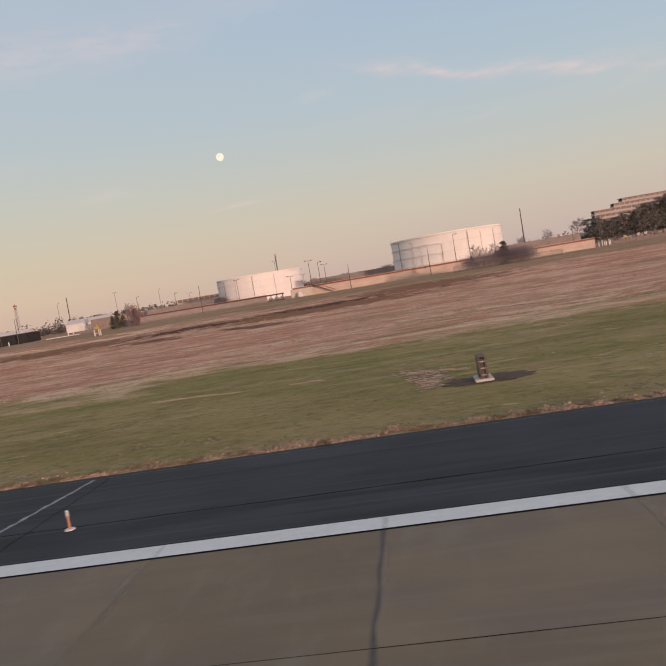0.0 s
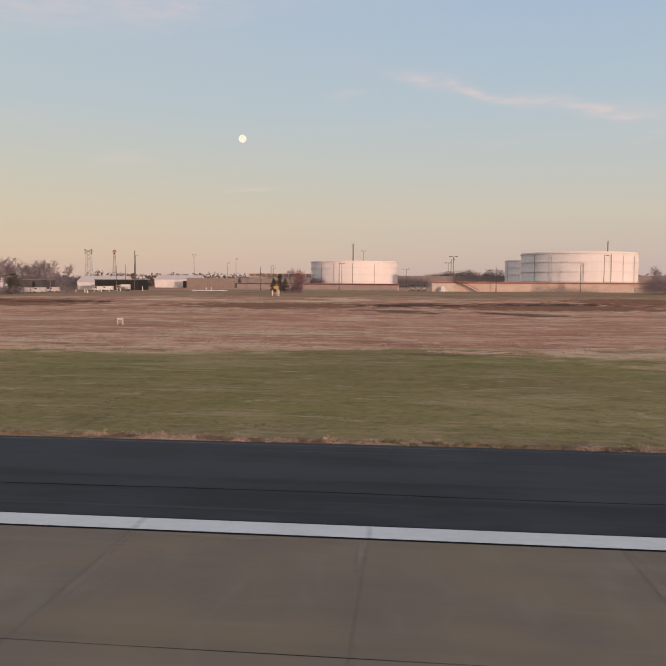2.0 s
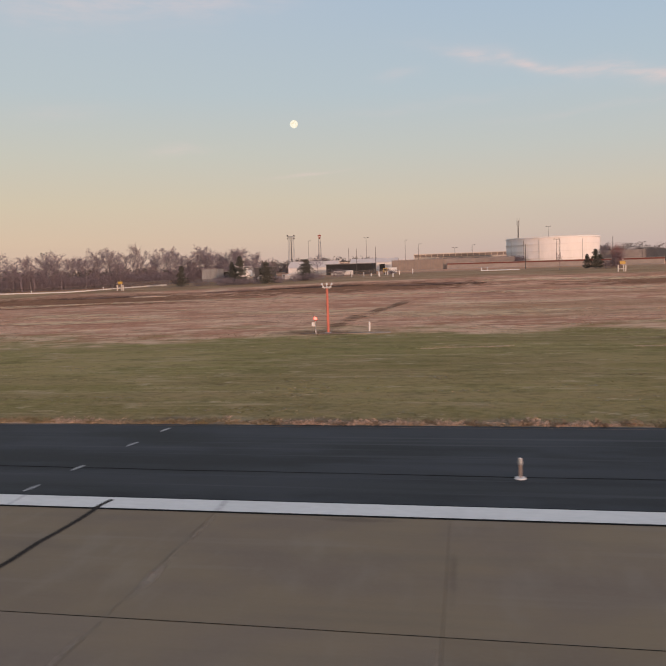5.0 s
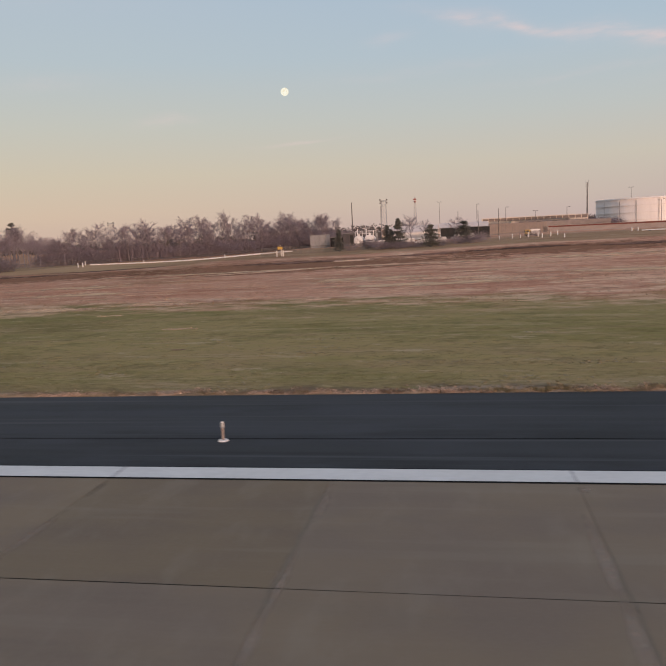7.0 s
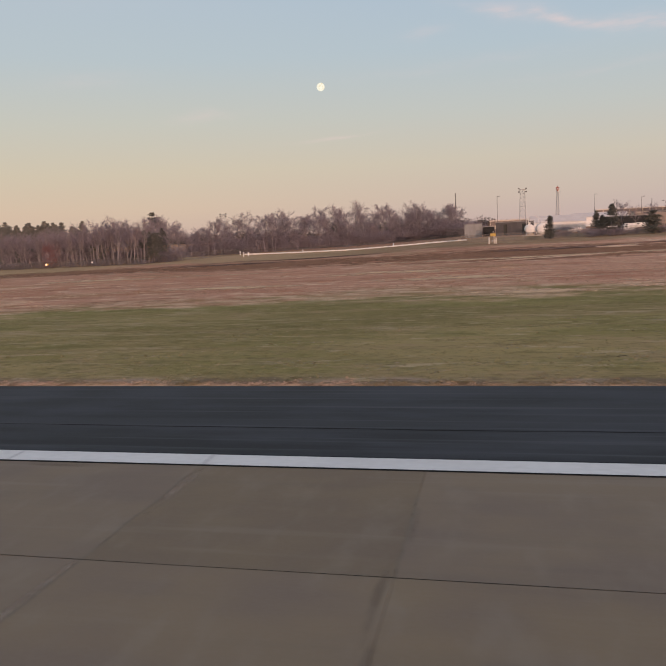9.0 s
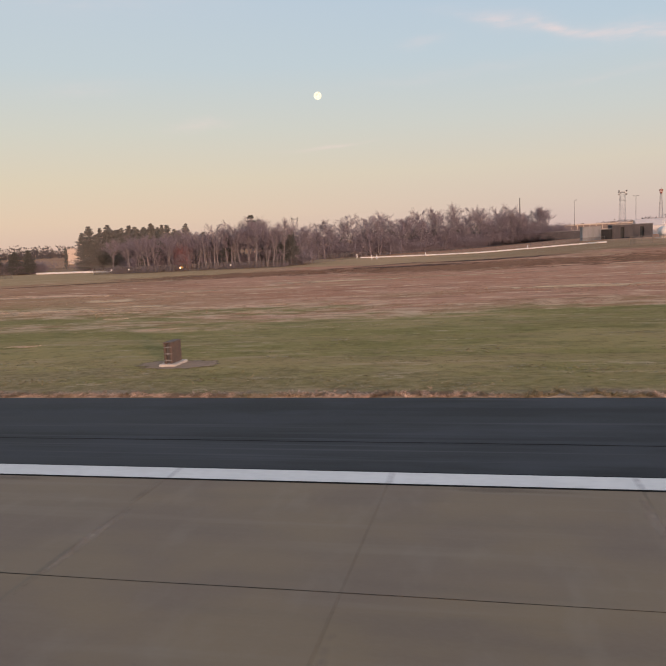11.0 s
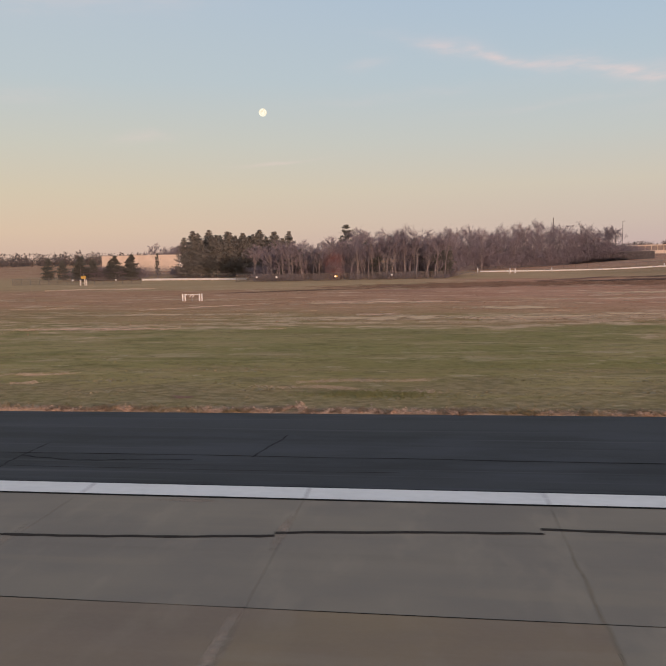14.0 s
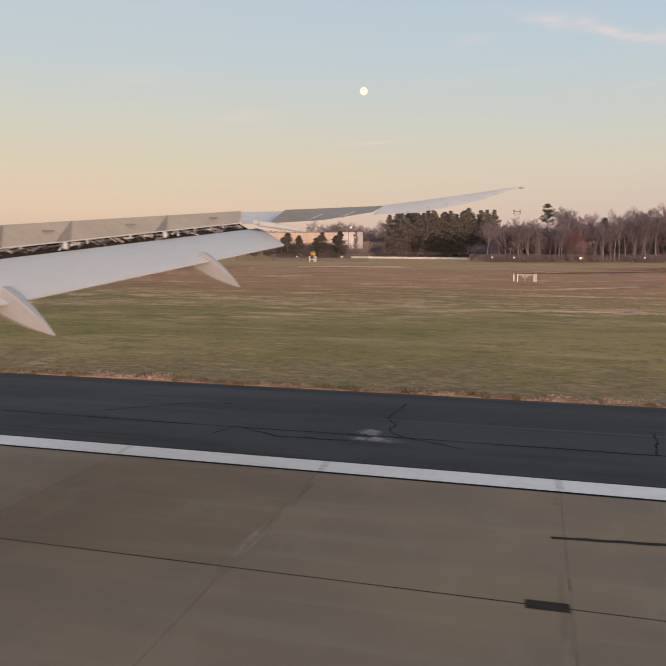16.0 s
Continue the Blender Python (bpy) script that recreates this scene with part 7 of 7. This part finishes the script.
SPOTS = ((-356.8, 98.6), (-353.3, 102.6), (-345.8, 94.6), (-356.4, 70.4), (-357, 97), (-377.5, 102.5), (-312.6, 69), (-324.5, 113), (-312, 109.5))
TURF = ((2.3, 50.7, 4.6, 50.3), (-8, 52.5, -1.8, 51), (12.8, 45.8, 14.6, 45.1), (-82.3, 55.9, -77.4, 56.7), (-84.7, 46.8, -82.6, 47.5), (-92.5, 41.9, -89.6, 43.2), (-74.4, 39.7, -71.8, 40.6), (-78.7, 33, -77.3, 33.3), (-72.7, 44.9, -71.4, 45.7), (-110.8, 58.2, -105, 58.8), (-126.7, 57.9, -120.6, 59.3), (-103.3, 67, -101, 68), (-109, 42.8, -106.7, 43.3),
        (-100.7, 60.3, -94.3, 60.3), (-302.7, 55.6, -299.6, 56.9), (-308, 45.7, -305.6, 46), (-326.6, 32.1, -325.6, 32.4), (-198.2, 53.3, -195.4, 53), (-211, 66.9, -208.4, 66.6), (-368.9, 36.5, -368.4, 36.6), (-368, 34.2, -366.6, 34.4), (-362.3, 35.2, -361.2, 35.4), (-349, 34.6, -344.5, 34.2), (-344, 33.5, -340, 33.2), (-347, 36, -341, 36.6), (-364.5, 38, -361, 38.4))
for seg in FAR_STRAW:
    drift(*seg, 5.0, 3.2, 1.5, "straw_mat", PALE, rng)
for seg in TRACK:
    drift(*seg, 1.8, 1.6, 1.1, "straw_mat", PALE, rng)
for seg in LIMIT:
    drift(*seg, 3.0, 0.9, 0.6, "straw_mat", PALE, rng)
for seg in ((9.6, 48.6, 13.4, 44.5), (10.6, 44.0, 13.6, 41.4), (11.2, 41.6, 12.8, 39.6)):
    drift(*seg, 2.6, 0.26, 0.34, "straw_mat", "litter of dead straw by the junction box", rng)
    drift(*seg, 2.6, 0.22, 0.10, "sedge_mat", "dark weedy litter by the junction box", rng)
for seg in ((-57.8, 158.7, -36.4, 148.8), (-30.4, 150.5, -9.6, 142.9), (-52.2, 175, -30, 178.3), (-19, 179.3, -9, 179.5), (-145, 177.5, -120, 179.5), (-226, 168, -198, 174), (-196, 177, -172, 180), (-292, 188, -277, 182), (-315.7, 184.6, -291, 203)):
    drift(*seg, 5.0, 2.6, 0.75, "sedge_mat", DARKT, rng)
for seg in ((-384, 147.7, -370, 149), (-370, 149, -355, 162), (-355, 162, -338, 180)):
    drift(*seg, 1.5, 1.8, 0.7, "sedge_mat", DARKT, rng)
for seg in ((-105.7, 62.5, -104, 63), (-107.2, 63.8, -105.7, 64.5), (-326, 38.1, -325, 38.2), (-322.8, 36.3, -322.3, 36.5), (-192.8, 41.4, -192, 41.6), (-367.5, 32.6, -366.8, 32.7), (-352, 31.5, -351, 31.7)):
    drift(*seg, 0.4, 0.34, 0.7, "sedge_mat", "dark weedy tuft in the turf", rng)


# a pale dirt track that runs along the field before the bank
for k in range(13):
    field_patch("dirt_track", -232 + 20 * k, (146.0, 147.2, 148.2, 149.4, 150.6, 151.6, 152.4, 153.0, 153.6, 154.0, 154.6, 155.4, 156)[k], 15, 1.7, "straw_patch", "pale worn dirt track along the field", 2.6, 0.055)


# ---- grass blades: the ragged fringe along the asphalt, tufts in the mown strip, tall dry grass beyond ----
def blades(name, xs, ys, zs, hs, ws, mat, label, per=3, lean=0.5, seed=1):
    r = np.random.default_rng(seed)
    n = len(xs) * per
    cx, cy, cz = (np.repeat(np.asarray(v), per) for v in (xs, ys, zs))
    h, w = np.repeat(np.asarray(hs), per) * r.uniform(0.6, 1.2, n), np.repeat(np.asarray(ws), per)
    cx, cy = cx + r.normal(0, 0.05, n), cy + r.normal(0, 0.05, n)
    ang = r.uniform(0, np.pi, n)
    sx, sy = np.cos(ang) * w, np.sin(ang) * w
    lx, ly = r.normal(0, lean, n) * h, r.normal(0, lean, n) * h
    v = np.empty((n, 3, 3))
    v[:, 0] = np.stack([cx - sx, cy - sy, cz - 0.02], 1)
    v[:, 1] = np.stack([cx + sx, cy + sy, cz - 0.02], 1)
    v[:, 2] = np.stack([cx + lx, cy + ly, cz + h], 1)
    me = bpy.data.meshes.new(name)
    me.vertices.add(3 * n)
    me.vertices.foreach_set("co", v.ravel())
    me.loops.add(3 * n)
    me.loops.foreach_set("vertex_index", np.arange(3 * n, dtype=np.int32))
    me.polygons.add(n)
    me.polygons.foreach_set("loop_start", np.arange(0, 3 * n, 3, dtype=np.int32))
    me.materials.append(mat)
    me.update(calc_edges=True)
    me.validate()
    tagged(new(name, me), label, "grass", kind="stuff")


r = np.random.default_rng(4)
N = 60000
x = r.uniform(-465, 60, N)
ragged = np.interp(x, np.arange(-470, 70, 0.45), r.gamma(1.2, 0.14, 1200))
edge_h = np.interp(x, np.arange(-470, 70, 0.6), r.uniform(0.55, 1.4, 900))
edge_h *= 1 - 0.4 * np.clip((x + 265) / 15, 0, 1) * np.clip((-170 - x) / 15, 0, 1)
lip = 0.40 * np.clip((x + 190) / 95, 0, 1)
y = 28.40 + np.abs(r.normal(0, 0.42, N)) + ragged + lip
blades("edge_grass", x, y, np.full(N, -0.165), r.uniform(0.04, 0.13, N) * edge_h, r.uniform(0.018, 0.05, N), M["blade"], "ragged rusty dead grass fringe along the asphalt", 4, 1.0, 1)
N = 42000
x, y = r.uniform(-465, 60, N), 28.8 + r.gamma(1.3, 7.0, N)
keep = (np.sin(x * 0.31 + y) + np.sin(y * 1.9 + x * 0.05) + r.normal(0, 0.9, N)) > 0.3
x, y = x[keep], y[keep]
z = np.array([land(a, b2) for a, b2 in zip(x, y)])
blades("mown_grass", x, y, z, r.uniform(0.03, 0.065, len(x)), r.uniform(0.015, 0.035, len(x)), M["green_blade"], "short mown green grass tufts", 5, 1.6, 2)
N = 70000
x, y = r.uniform(-520, 90, N), 62 + r.gamma(2.0, 26.0, N)
keep = (np.sin(x * 0.045 + y * 0.21) + np.sin(y * 0.4 + x * 0.013) + r.normal(0, 0.8, N) > 0.1) & (y < 205)
x, y = x[keep], y[keep]
z = np.array([land(a, b2) for a, b2 in zip(x, y)])
blades("dry_grass", x, y, z, r.uniform(0.06, 0.16, len(x)), r.uniform(0.015, 0.035, len(x)), M["dry_blade"], "taller dry red-brown grass of the outer field", 3, 0.6, 3)

# a patch of lush weeds in the margin
x, y = r.normal(-342.8, 1.4, 1100), r.normal(32.6, 0.45, 1100)
z = np.array([land(a, b2) for a, b2 in zip(x, y)])
blades("weeds", x, y, z, r.uniform(0.04, 0.09, len(x)), r.uniform(0.02, 0.04, len(x)), M["weed_blade"], "patch of lush dark green weeds in the margin", 4, 1.2, 9)

# pale straw and clippings left in loose drifts on the turf
cx, cy = r.uniform(-465, 60, 260), 29.5 + r.gamma(1.4, 5.5, 260)
k = r.integers(0, 260, 5000)
x = cx[k] + r.normal(0, 1.0, 5000) * (0.5 + 1.2 * (k % 7) / 7)
y = cy[k] + r.normal(0, 0.55, 5000) * (0.5 + 0.9 * (k % 5) / 5)
keep = y > 28.8
x, y = x[keep], y[keep]
z = np.array([land(a, b2) for a, b2 in zip(x, y)])
blades("straw_litter", x, y, z + 0.02, r.uniform(0.012, 0.035, len(x)), r.uniform(0.03, 0.09, len(x)), M["straw_blade"], "loose drifts of pale dead straw on the turf", 3, 5.0, 6)

# standing straw, pale where the low sun strikes it: on the straw patches, along the track and the limit of the mowing
px, py, ph = [], [], []
for x0, y0, a, b2 in STRAW_SPOTS:
    count = int(60 + 4.0 * a * b2)
    u, v = r.normal(0, 0.5, count), r.normal(0, 0.5, count)
    wave = 0.35 * b2 * np.sin(u * 5 + x0)
    px.append(x0 + u * a)
    py.append(y0 + v * b2 + wave)
    ph.append(r.uniform(0.03, 0.12, count) * (1.0 if y0 > 80 else 0.5))
tx = r.uniform(-235, 20, 2600)
px.append(tx)
py.append(146 + (tx + 232) * 0.04 + r.normal(0, 0.7, 2600) + 0.8 * np.sin(tx * 0.06))
ph.append(r.uniform(0.03, 0.08, 2600))
cx, cy = r.uniform(-520, 60, 170), 72 + r.gamma(2.0, 18.0, 170)
k = r.integers(0, 170, 26000)
px.append(cx[k] + r.normal(0, 3.0, 26000) * (0.4 + 0.2 * (k % 6)))
py.append(cy[k] + r.normal(0, 0.8, 26000) * (0.3 + 0.2 * (k % 5)))
ph.append(r.uniform(0.02, 0.07, 26000))
drifts = [(*q, 2.2, 70, 0.20) for q in FAR_STRAW] + [(*q, 0.8, 45, 0.12) for q in TRACK] + [(*q, 1.3, 45, 0.085) for q in LIMIT] + [(*q, 0.5, 150, 0.032) for q in TURF] + [(a - 1.1, b2, a + 1.1, b2 + 0.1, 0.3, 110, 0.06) for a, b2 in SPOTS]
for x0, y0, x1, y1, deep, dense, tall in drifts:
    ln = math.hypot(x1 - x0, y1 - y0)
    count = int(dense * (ln + 1))
    clump = r.uniform(-0.02, 1.02, max(3, int(ln * 0.8)))
    f = np.where(r.random(count) < 0.6, clump[r.integers(0, len(clump), count)] + r.normal(0, 0.5 / (ln + 1), count), r.uniform(0, 1, count))
    px.append(x0 + (x1 - x0) * f)
    py.append(y0 + (y1 - y0) * f + deep * (0.4 * np.sin(f * 7 + x0) + r.normal(0, 0.45, count)))
    ph.append(tall * r.uniform(0.4, 1.2, count))
x, y, h = np.concatenate(px), np.concatenate(py), np.concatenate(ph)
z = np.array([land(a, b2) for a, b2 in zip(x, y)])
blades("standing_straw", x, y, z, h, r.uniform(0.02, 0.05, len(x)), M["standing_straw"], "pale standing straw in loose drifts across the field", 3, 0.7, 8)
